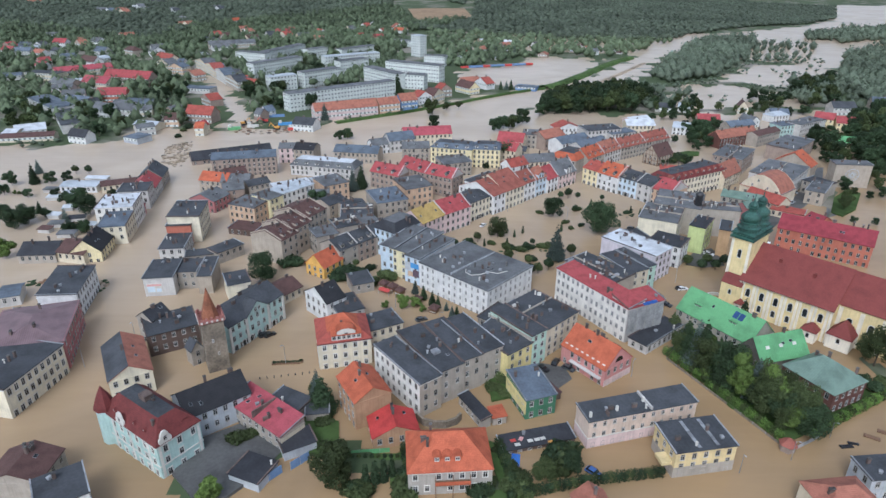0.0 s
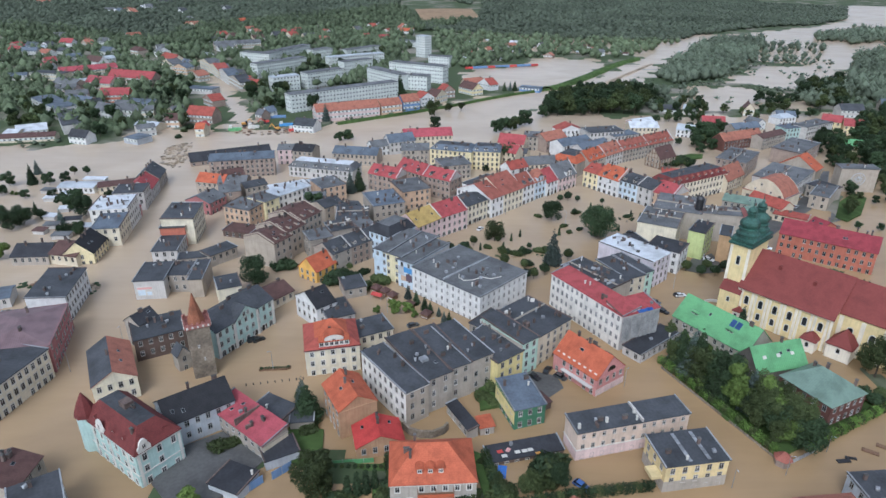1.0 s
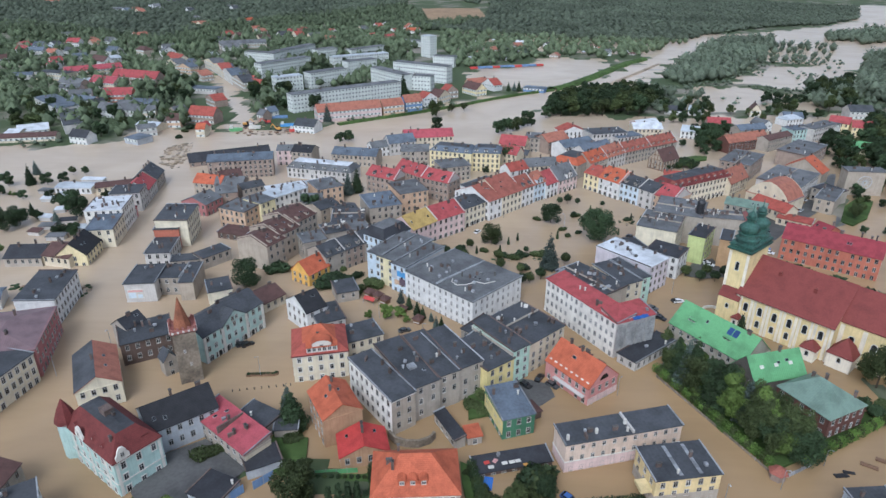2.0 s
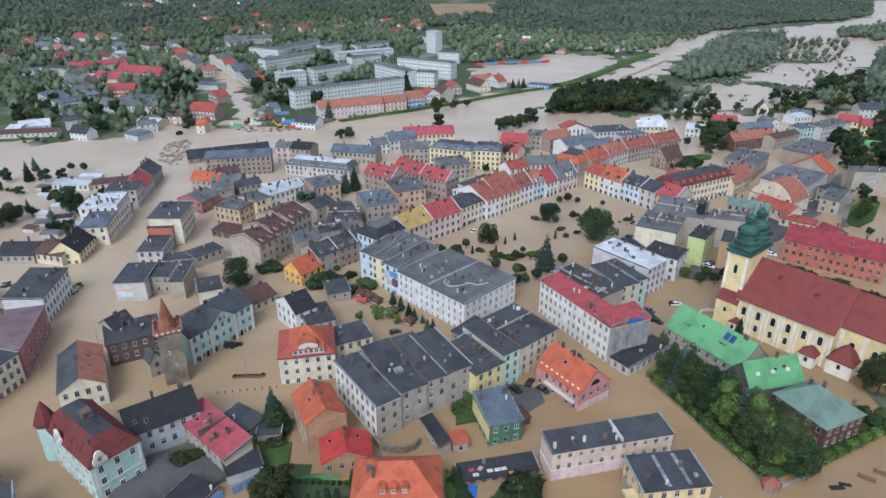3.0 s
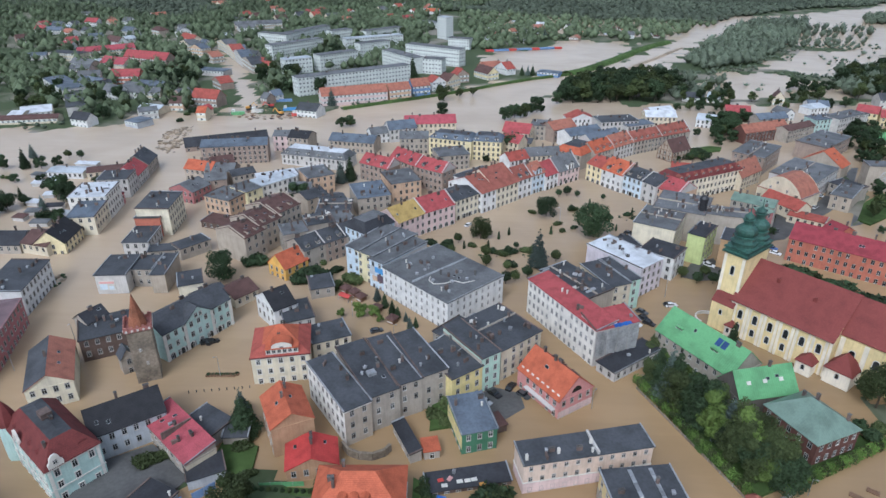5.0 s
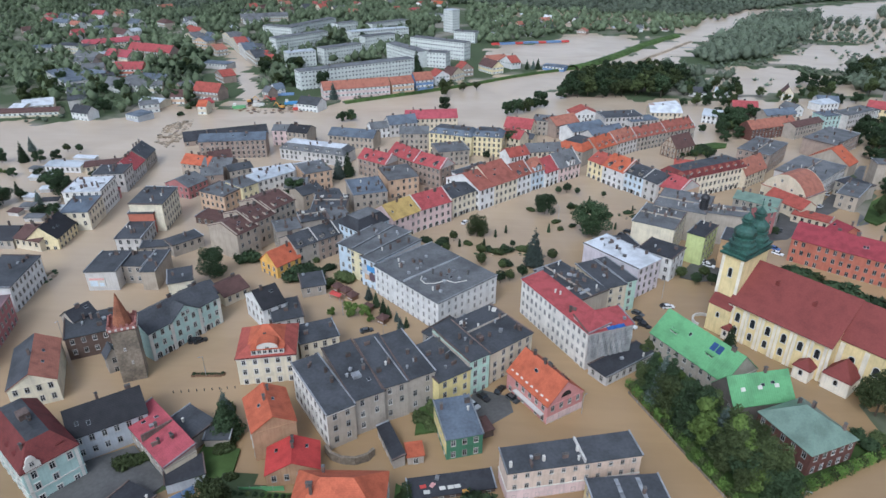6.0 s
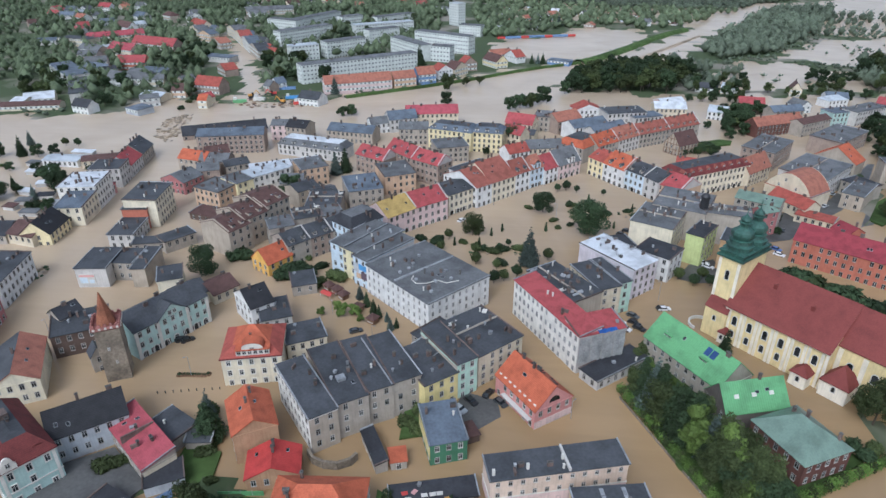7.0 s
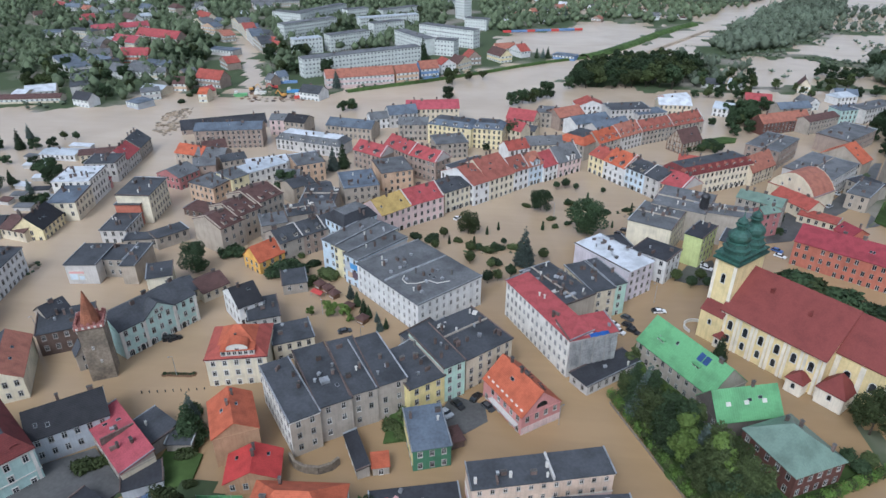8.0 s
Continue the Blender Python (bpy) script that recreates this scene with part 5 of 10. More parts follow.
house("apartment_house", "pale grey tenement with grey sheet roof", 216.7, 373.3, -43.7, 13.0, 12.0, 7.4, "gable", 2, "x", "greylight", "slatelight", 3, "fl", 3)
row_b, row_b_top = house("apartment_house", "grey tenement with orange tiled roof and dormers", 97.0, 357.8, 42.0, 16.9, 12.0, 8.0, "gable", 5, "x", "greywarm", "orange", 3, "f", 3)
row_c, row_c_top = house("apartment_house", "pale tenement with orange tiled roof and dormers", 109.9, 369.4, 42.0, 17.9, 12.0, 8.0, "gable", 5.5, "x", "greylight", "orangeold", 3, "f", 3)
row_d, row_d_top = house("apartment_house", "grey tenement with faded brown-red tiled roof", 145.9, 394.3, 31.9, 23.2, 12.0, 8.0, "gable", 5, "x", "greywarm", "tilebrown", 3, "f", 4)
house("house", "grey house with blue-grey sheet roof", 222.6, 440.3, 17.8, 22.4, 10.0, 6.0, "gable", 3, "x", "greywarm", "slateblue", 2, "f", 1)
house("house", "white house with pale metal hip roof", 269.2, 476.5, 20.9, 16.2, 10.0, 5.0, "hip", 2.5, "x", "white", "greymetal", 2, "f", 1)
house("house", "pale pink house with white sheet roof", 154.6, 457.6, 23.3, 18.3, 10.0, 6.0, "gable", 2, "x", "pinkpale", "whiteroof", 2, "f", 1)
house("apartment_block", "long pale panel-built apartment block with flat roof", -72.3, 539.4, 37.0, 102.7, 11.0, 15.0, "flat", 0.5, "x", "concrete", "slatelight", 5, "fl", 4, gap=3.0, ww=1.4, wh=1.2, cornice=False, far=True)
house("apartment_block", "pale panel-built apartment block with flat roof", -206.9, 754.9, -26.2, 42.6, 11.0, 15.0, "flat", 0.5, "x", "concrete", "slatelight", 5, "f", 2, gap=3.0, ww=1.4, wh=1.2, cornice=False, far=True)
house("apartment_block", "pale panel-built apartment block with flat roof", -175.5, 803.0, 67.9, 87.1, 11.0, 14.0, "flat", 0.5, "x", "concrete", "slatelight", 4, "f", 2, gap=3.0, ww=1.4, wh=1.2, cornice=False, far=True)
house("apartment_block", "pale panel-built apartment block with flat roof", -161.2, 696.1, 53.2, 67.5, 11.0, 15.0, "flat", 0.5, "x", "concrete", "slatelight", 5, "fl", 2, gap=3.0, ww=1.4, wh=1.2, cornice=False, far=True)
house("apartment_block", "pale panel-built apartment block with flat roof", -136.7, 601.4, 36.3, 26.5, 11.0, 14.0, "flat", 0.5, "x", "concrete", "greymetal", 4, "fl", 2, gap=3.0, ww=1.4, wh=1.2, cornice=False, far=True)
house("apartment_block", "pale panel-built apartment block with flat roof", -104.6, 628.2, 45.6, 43.2, 11.0, 15.0, "flat", 0.5, "x", "concrete", "slatelight", 5, "fl", 2, gap=3.0, ww=1.4, wh=1.2, cornice=False, far=True)
house("apartment_block", "pale panel-built apartment block with flat roof", -87.7, 745.1, 33.1, 69.3, 11.0, 14.0, "flat", 0.5, "x", "concrete", "greymetal", 4, "fl", 2, gap=3.0, ww=1.4, wh=1.2, cornice=False, far=True)
house("apartment_block", "pale panel-built apartment block with flat roof", -81.8, 705.1, 42.5, 37.7, 11.0, 14.0, "flat", 0.5, "x", "concrete", "slatelight", 4, "f", 2, gap=3.0, ww=1.4, wh=1.2, cornice=False, far=True)
house("apartment_block", "pale panel-built apartment block with flat roof", -49.5, 627.3, -53.3, 59.3, 11.0, 15.0, "flat", 0.5, "x", "concrete", "slatelight", 5, "f", 2, gap=3.0, ww=1.4, wh=1.2, cornice=False, far=True)
house("apartment_block", "long pale panel-built apartment block with flat roof", -19.1, 658.8, -31.6, 64.7, 11.0, 17.0, "flat", 0.5, "x", "concrete", "slatelight", 5, "fr", 2, gap=3.0, ww=1.4, wh=1.2, cornice=False, far=True)
house("apartment_block", "pale panel-built apartment block with flat roof", -15.8, 606.5, -18.6, 19.7, 11.0, 14.0, "flat", 0.5, "x", "concrete", "slatelight", 4, "fr", 2, gap=3.0, ww=1.4, wh=1.2, cornice=False, far=True)
house("tower_block", "tall pale tower block above the trees", -18.2, 829.8, -47.6, 17.1, 11.0, 26.0, "flat", 0.5, "x", "concrete", "greymetal", 9, "fr", 0, gap=3.0, ww=1.4, wh=1.2, cornice=False, far=True)
house("apartment_block", "pale panel-built apartment block with flat roof", 4.7, 751.2, -20.8, 25.6, 11.0, 12.0, "flat", 0.5, "x", "concrete", "slatelight", 4, "fr", 1, gap=3.0, ww=1.4, wh=1.2, cornice=False, far=True)
house("apartment_block", "pale panel-built apartment block with flat roof", -137.1, 807.1, 46.4, 30.0, 11.0, 13.0, "flat", 0.5, "x", "concrete", "slatelight", 4, "f", 1, gap=3.0, ww=1.4, wh=1.2, cornice=False, far=True)
house("apartment_block", "pale low apartment block with flat roof", -90.4, 843.6, 49.9, 60.2, 11.0, 10.0, "flat", 0.5, "x", "concrete", "slatelight", 3, "f", 1, gap=3.0, ww=1.4, wh=1.2, cornice=False, far=True)
house("apartment_block", "low pale block with flat roof", -40.1, 935.6, -44.4, 38.3, 12.0, 8.0, "flat", 0.5, "x", "concrete", "slatelight", 2, "f", 0, gap=3.0, ww=1.4, wh=1.2, cornice=False, far=True)
house("terrace_house", "long pale terrace with orangeold tiled roof by the river", -65.1, 488.9, 23.7, 50.3, 13.0, 8.0, "gable", 5, "x", "pinkpale", "orangeold", 2, "fl", 5, gap=3.0, ww=1.4, wh=1.2, cornice=False, far=True)
house("terrace_house", "salmon terrace house with worn orangeold roof", -33.0, 505.5, 28.7, 18.0, 12.0, 8.0, "gable", 4.5, "x", "peach", "orangeold", 2, "fr", 3, gap=3.0, ww=1.4, wh=1.2, cornice=False, far=True)
house("house", "blue house with orangeold tiled roof", -17.8, 519.9, 27.3, 14.9, 12.0, 8.0, "gable", 5, "x", "bluewall", "orangeold", 2, "fr", 2, gap=3.0, ww=1.4, wh=1.2, cornice=False, far=True)
house("house", "white house with red tiled roof", -4.9, 536.3, 33.5, 13.1, 12.0, 8.0, "gable", 4, "y", "white", "tilered", 2, "fr", 1, gap=3.0, ww=1.4, wh=1.2, cornice=False, far=True)
house("house", "cream house with brown gable roof", 7.0, 550.1, 56.4, 18.1, 11.0, 7.0, "gable", 5, "y", "cream", "brownroof", 2, "fr", 1, gap=3.0, ww=1.4, wh=1.2, cornice=False, far=True)
house("house", "house with red tiled roof", 13.7, 570.8, 26.6, 12.0, 12.0, 7.0, "gable", 5, "y", "brickpale", "tilered", 2, "fr", 1, gap=3.0, ww=1.4, wh=1.2, cornice=False, far=True)
house("house", "house with brown gable roof", 29.2, 590.2, -54.3, 20.9, 12.0, 6.0, "gable", 5, "x", "yellowpale", "brownroof", 2, "fr", 1, gap=3.0, ww=1.4, wh=1.2, cornice=False, far=True)
house("house", "low club house with orangeold roof", 40.0, 629.8, 27.3, 20.7, 10.0, 4.0, "gable", 4, "x", "cream", "orangeold", 1, "f", 1, gap=3.0, ww=1.4, wh=1.2, cornice=False, far=True)
house("house", "white club house with red roof", 47.7, 612.2, -56.0, 18.3, 10.0, 6.0, "gable", 5, "y", "white", "tilered", 1, "fr", 1, gap=3.0, ww=1.4, wh=1.2, cornice=False, far=True)
house("pavilion", "low blue flooded pavilion", 89.5, 602.7, -25.7, 20.0, 10.0, 4.0, "flat", 0.4, "x", "bluewall", "slateblue", 1, "f", 0, gap=3.0, ww=1.4, wh=1.2, cornice=False, far=True)
house("house", "white gabled house with grey roof on the bank", -92.9, 449.0, -18.5, 16.3, 12.0, 5.0, "gable", 4, "x", "white", "slate", 2, "f", 1, gap=3.0, ww=1.4, wh=1.2, cornice=False, far=True)
house("warehouse", "warehouse with white sheet roof", -285.5, 421.9, -0.3, 9.4, 16.0, 5.0, "gable", 2, "x", "cream", "whiteroof", 1, "f", 0, gap=3.0, ww=1.4, wh=1.2, cornice=False, far=True)
house("warehouse", "warehouse with white sheet roof", -275.9, 432.7, 30.1, 18.7, 18.0, 5.0, "gable", 3, "x", "cream", "whiteroof", 1, "f", 0, gap=3.0, ww=1.4, wh=1.2, cornice=False, far=True)
house("warehouse", "long low warehouse with brown roof", -274.1, 418.3, 12.8, 38.8, 10.0, 4.0, "gable", 2, "x", "cream", "brownroof", 1, "f", 0, gap=3.0, ww=1.4, wh=1.2, cornice=False, far=True)
house("house", "white house with dark gable roof on the river bank", -237.0, 416.4, -18.1, 14.5, 9.0, 5.0, "gable", 4, "x", "white", "slateblk", 2, "f", 1, gap=3.0, ww=1.4, wh=1.2, cornice=False, far=True)
house("apartment_block", "grey apartment block with pale end wall", -276.8, 468.5, -57.5, 70.1, 12.0, 7.0, "flat", 0.5, "x", "greylight", "slate", 4, "f", 2, gap=3.0, ww=1.4, wh=1.2, cornice=False, far=True)
house("factory", "grey factory with patched roof", -309.6, 506.2, -45.1, 61.1, 16.0, 9.0, "flat", 0.5, "x", "greylight", "slateblue", 2, "f", 1, gap=3.0, ww=1.4, wh=1.2, cornice=False, far=True)
house("school", "beige school with flat grey roof", -390.4, 653.7, -15.2, 38.7, 14.0, 8.0, "flat", 0.5, "x", "cream", "slate", 2, "f", 2, gap=3.0, ww=1.4, wh=1.2, cornice=False, far=True)
house("hall", "long hall with pinkish red roof", -359.8, 682.0, 37.9, 54.5, 14.0, 7.0, "gable", 4, "x", "cream", "redpink", 2, "f", 2, gap=3.0, ww=1.4, wh=1.2, cornice=False, far=True)
house("house", "cream house with red roof", -315.8, 607.2, -22.5, 31.0, 14.0, 7.0, "gable", 5, "x", "cream", "redpink", 2, "fr", 1, gap=3.0, ww=1.4, wh=1.2, cornice=False, far=True)
house("house", "red house with red tiled roof", -273.2, 548.8, 5.9, 23.8, 13.0, 7.0, "gable", 5, "x", "brickred", "redsheet", 2, "fr", 1, gap=3.0, ww=1.4, wh=1.2, cornice=False, far=True)
house("apartment_house", "brick row with red roof and white dormers", -295.2, 629.3, -20.6, 54.4, 14.0, 8.0, "gable", 6, "x", "brickpale", "redsheet", 2, "f", 2, gap=3.0, ww=1.4, wh=1.2, cornice=False, far=True)
house("house", "white house with red roof", -498.2, 895.3, -12.1, 19.1, 12.0, 7.0, "gable", 5, "x", "white", "redsheet", 2, "f", 1, gap=3.0, ww=1.4, wh=1.2, cornice=False, far=True)
house("house", "tan house with orangeold roof", -468.5, 886.6, -41.8, 20.4, 11.0, 7.0, "gable", 5, "y", "tan", "orangeold", 2, "f", 1, gap=3.0, ww=1.4, wh=1.2, cornice=False, far=True)
house("house", "white house with plain grey roof", -461.1, 917.0, -33.8, 20.1, 12.0, 6.0, "gable", 5, "x", "white", "slatelight", 2, "f", 1, gap=3.0, ww=1.4, wh=1.2, cornice=False, far=True)
house("house", "grey house with blue-grey roof", -409.9, 819.6, -28.7, 19.8, 12.0, 6.0, "gable", 5, "x", "greylight", "slateblue", 2, "f", 1, gap=3.0, ww=1.4, wh=1.2, cornice=False, far=True)
house("house", "tan house with brown hip roof", -373.9, 820.1, -34.9, 20.4, 13.0, 7.0, "hip", 4, "x", "tan", "brownroof", 2, "f", 1, gap=3.0, ww=1.4, wh=1.2, cornice=False, far=True)
house("house", "white house with plain grey roof", -339.1, 825.7, 40.4, 16.6, 12.0, 7.0, "gable", 5, "y", "white", "slatelight", 2, "f", 1, gap=3.0, ww=1.4, wh=1.2, cornice=False, far=True)
house("house", "cream house with red roof", -308.9, 759.5, -45.8, 37.9, 12.0, 8.0, "gable", 5, "x", "cream", "tilered", 2, "f", 1, gap=3.0, ww=1.4, wh=1.2, cornice=False, far=True)
house("house", "white house with plain grey roof", -515.3, 876.3, -27.8, 18.7, 11.0, 6.0, "gable", 4, "y", "white", "slate", 2, "f", 1, gap=3.0, ww=1.4, wh=1.2, cornice=False, far=True)
house("house", "grey house with blue-grey roof", -528.4, 864.5, -23.3, 19.2, 12.0, 6.0, "gable", 5, "x", "greylight", "slateblue", 2, "f", 1, gap=3.0, ww=1.4, wh=1.2, cornice=False, far=True)
house("house", "house with red roof", -551.2, 867.1, -16.0, 20.0, 12.0, 6.0, "gable", 5, "y", "brickpale", "redsheet", 2, "f", 1, gap=3.0, ww=1.4, wh=1.2, cornice=False, far=True)
house("house", "white house with orangeold roof", -477.3, 803.6, -30.4, 19.4, 12.0, 6.0, "gable", 4, "x", "white", "orangeold", 2, "f", 1, gap=3.0, ww=1.4, wh=1.2, cornice=False, far=True)
house("house", "grey house with slate roof", -466.4, 824.1, -32.9, 20.6, 12.0, 5.0, "gable", 4, "x", "greylight", "slate", 2, "f", 1, gap=3.0, ww=1.4, wh=1.2, cornice=False, far=True)
house("house", "white gabled house with steep roof", -384.8, 736.6, -35.5, 29.3, 12.0, 8.0, "gable", 5, "x", "white", "brownroof", 2, "f", 1, gap=3.0, ww=1.4, wh=1.2, cornice=False, far=True)
house("house", "low house with pale blue roof", -390.0, 794.8, -35.5, 24.5, 10.0, 4.0, "gable", 3, "y", "white", "slateblue", 1, "f", 0, gap=3.0, ww=1.4, wh=1.2, cornice=False, far=True)
house("workshop", "workshop with blue-grey roof", -240.6, 522.5, -11.3, 22.9, 13.0, 5.0, "gable", 3, "x", "greylight", "slateblue", 1, "f", 1, gap=3.0, ww=1.4, wh=1.2, cornice=False, far=True)
house("workshop", "workshop with grey roof", -250.9, 511.1, -17.2, 14.6, 13.0, 6.0, "gable", 3, "x", "greylight", "slatelight", 2, "f", 1, gap=3.0, ww=1.4, wh=1.2, cornice=False, far=True)
house("house", "white gabled house with steep roof", -256.3, 492.4, -25.8, 18.6, 11.0, 6.0, "gable", 5, "x", "white", "slatelight", 2, "f", 1, gap=3.0, ww=1.4, wh=1.2, cornice=False, far=True)
house("shed", "low shed with pale metal roof", -206.8, 452.0, -16.3, 18.5, 11.0, 4.0, "gable", 2, "x", "cream", "greymetal", 1, "f", 0, gap=3.0, ww=1.4, wh=1.2, cornice=False, far=True)
house("shed", "low shed with blue-grey roof", -201.6, 416.4, -27.4, 12.9, 12.0, 4.0, "flat", 0.4, "x", "bluegrey", "slateblue", 1, "f", 0, gap=3.0, ww=1.4, wh=1.2, cornice=False, far=True)
house("workshop", "workshop with grey and salmon roof", -297.7, 533.9, -21.8, 25.0, 13.0, 5.0, "gable", 3, "x", "peach", "slateblue", 1, "f", 0, gap=3.0, ww=1.4, wh=1.2, cornice=False, far=True)
house("house", "house with grey roof", -347.7, 608.4, -27.7, 31.7, 13.0, 6.0, "gable", 4, "x", "brickpale", "slatelight", 2, "f", 1, gap=3.0, ww=1.4, wh=1.2, cornice=False, far=True)
house("warehouse", "low warehouse with grey roof", -421.5, 656.8, 21.6, 18.5, 14.0, 5.0, "gable", 2, "x", "greylight", "slateblue", 1, "f", 0, gap=3.0, ww=1.4, wh=1.2, cornice=False, far=True)
house("house", "house with red tiled roof", -174.8, 473.0, -15.2, 21.9, 12.0, 7.0, "gable", 5.5, "x", "brickpale", "tilered", 2, "f", 2, gap=3.0, ww=1.4, wh=1.2, cornice=False, far=True)
house("house", "small house with red roof", -167.9, 449.2, -26.8, 7.5, 8.0, 4.0, "gable", 3, "y", "cream", "redsheet", 1, "f", 0, gap=3.0, ww=1.4, wh=1.2, cornice=False, far=True)
house("apartment_house", "tenement with slate roof", -253.1, 722.3, -55.3, 40.6, 12.0, 9.0, "gable", 4, "y", "cream", "slatelight", 3, "fr", 1, gap=3.0, ww=1.4, wh=1.2, cornice=False, far=True)
house("apartment_house", "tenement with red roof", -232.8, 688.6, -60.6, 48.3, 12.0, 9.0, "gable", 4, "y", "cream", "tilered", 3, "fr", 1, gap=3.0, ww=1.4, wh=1.2, cornice=False, far=True)
house("apartment_house", "tenement with pale blue roof", -212.5, 654.0, -60.4, 48.0, 12.0, 9.0, "gable", 4, "y", "greylight", "slateblue", 3, "fr", 1, gap=3.0, ww=1.4, wh=1.2, cornice=False, far=True)
house("apartment_house", "grey tenement with slate roof", -189.6, 614.6, -59.2, 43.3, 12.0, 9.0, "gable", 4, "y", "greywarm", "slate", 2, "fr", 1, gap=3.0, ww=1.4, wh=1.2, cornice=False, far=True)
house("house", "house with bright red roof", -174.9, 601.4, -31.1, 22.5, 14.0, 6.0, "gable", 5, "x", "brickpale", "tilered", 2, "f", 1, gap=3.0, ww=1.4, wh=1.2, cornice=False, far=True)
house("apartment_house", "orange-walled tenement with slate roof", -267.7, 685.9, -24.1, 18.4, 12.0, 9.0, "gable", 4, "y", "peach", "slateblue", 3, "fr", 1, gap=3.0, ww=1.4, wh=1.2, cornice=False, far=True)
house("apartment_house", "cream tenement with slate roof", -293.0, 717.7, -48.1, 33.2, 12.0, 9.0, "gable", 4, "y", "cream", "slatelight", 3, "fr", 1, gap=3.0, ww=1.4, wh=1.2, cornice=False, far=True)
house("house", "tan house with orangeold roof", -241.8, 652.0, -40.6, 20.9, 12.0, 7.0, "gable", 4, "y", "tan", "orangeold", 2, "fr", 1, gap=3.0, ww=1.4, wh=1.2, cornice=False, far=True)
house("workshop", "low workshop with pale roof", -216.7, 588.3, -15.0, 32.0, 13.0, 5.0, "flat", 0.4, "x", "greylight", "slateblue", 1, "f", 1, gap=3.0, ww=1.4, wh=1.2, cornice=False, far=True)
house("house", "house with red roof", -189.2, 535.9, -48.6, 18.9, 11.0, 6.0, "gable", 4, "y", "brickpale", "tilered", 2, "f", 1, gap=3.0, ww=1.4, wh=1.2, cornice=False, far=True)
house("house", "house with grey roof", -203.4, 491.8, -31.0, 11.7, 11.0, 5.0, "gable", 4, "y", "brickpale", "slatelight", 2, "f", 1, gap=3.0, ww=1.4, wh=1.2, cornice=False, far=True)
house("house", "house with red roof", -327.0, 1003.2, -44.4, 19.8, 13.0, 6.0, "gable", 5, "y", "brickpale", "tilered", 2, "f", 1, gap=3.0, ww=1.4, wh=1.2, cornice=False, far=True)
house("house", "house with brown roof", -304.0, 984.8, -33.6, 18.9, 13.0, 6.0, "gable", 5, "y", "brickpale", "brownroof", 2, "f", 1, gap=3.0, ww=1.4, wh=1.2, cornice=False, far=True)
house("house", "white house with plain grey roof", -316.4, 951.0, -26.5, 19.5, 12.0, 5.0, "gable", 3, "x", "white", "slate", 2, "f", 1, gap=3.0, ww=1.4, wh=1.2, cornice=False, far=True)
house("apartment_house", "long tan house with slate roof", -261.9, 881.0, 24.4, 60.4, 12.0, 8.0, "gable", 4, "x", "tan", "slatelight", 2, "f", 2, gap=3.0, ww=1.4, wh=1.2, cornice=False, far=True)
house("house", "house with orangeold roof", -292.9, 1062.7, -42.2, 18.9, 12.0, 5.0, "gable", 4, "y", "white", "orangeold", 2, "f", 0, gap=3.0, ww=1.4, wh=1.2, cornice=False, far=True)
house("house", "cream house with red roof", -220.9, 999.6, -52.5, 20.7, 13.0, 7.0, "gable", 5, "y", "cream", "tilered", 2, "f", 1, gap=3.0, ww=1.4, wh=1.2, cornice=False, far=True)
house("house", "house with red roof", -216.1, 1074.2, 64.2, 19.6, 13.0, 6.0, "gable", 5, "y", "brickpale", "tilered", 2, "f", 1, gap=3.0, ww=1.4, wh=1.2, cornice=False, far=True)
house("house", "house with orangeold roof", -166.1, 965.5, -46.4, 20.8, 13.0, 6.0, "gable", 4, "x", "brickpale", "orangeold", 2, "f", 1, gap=3.0, ww=1.4, wh=1.2, cornice=False, far=True)
house("house", "white house with red roof", -167.9, 1050.0, 43.6, 18.7, 13.0, 6.0, "gable", 5, "y", "white", "tilered", 2, "f", 1, gap=3.0, ww=1.4, wh=1.2, cornice=False, far=True)
house("house", "cream house with grey roof", -135.5, 1100.7, -52.1, 22.0, 12.0, 6.0, "gable", 5, "y", "cream", "slatelight", 2, "f", 1, gap=3.0, ww=1.4, wh=1.2, cornice=False, far=True)
house("house", "white house with red roof", -113.2, 1136.0, -55.8, 18.7, 12.0, 6.0, "gable", 5, "y", "white", "tilered", 2, "f", 1, gap=3.0, ww=1.4, wh=1.2, cornice=False, far=True)
house("house", "white house with plain grey roof", -97.6, 1158.0, 1.5, 15.6, 12.0, 6.0, "gable", 5, "y", "white", "slate", 2, "f", 1, gap=3.0, ww=1.4, wh=1.2, cornice=False, far=True)
house("house", "white house with red roof", -79.7, 1072.9, -25.0, 19.7, 12.0, 6.0, "gable", 5, "y", "white", "tilered", 2, "f", 1, gap=3.0, ww=1.4, wh=1.2, cornice=False, far=True)
house("house", "white house with red roof", -107.5, 995.6, -43.0, 21.7, 12.0, 6.0, "gable", 5, "y", "white", "tilered", 2, "f", 1, gap=3.0, ww=1.4, wh=1.2, cornice=False, far=True)
house("house", "white house with large orangeold roof", -51.2, 1125.6, 24.7, 18.8, 14.0, 7.0, "gable", 6, "y", "white", "orangeold", 2, "f", 1, gap=3.0, ww=1.4, wh=1.2, cornice=False, far=True)
house("house", "grey house with slate roof", -246.7, 1008.6, -60.6, 20.3, 12.0, 6.0, "gable", 5, "y", "greylight", "slate", 2, "f", 1, gap=3.0, ww=1.4, wh=1.2, cornice=False, far=True)
house("house", "white house among trees", -600.0, 1268.5, -39.2, 22.6, 13.0, 6.0, "gable", 5, "y", "white", "slateblue", 2, "f", 0, gap=3.0, ww=1.4, wh=1.2, cornice=False, far=True)
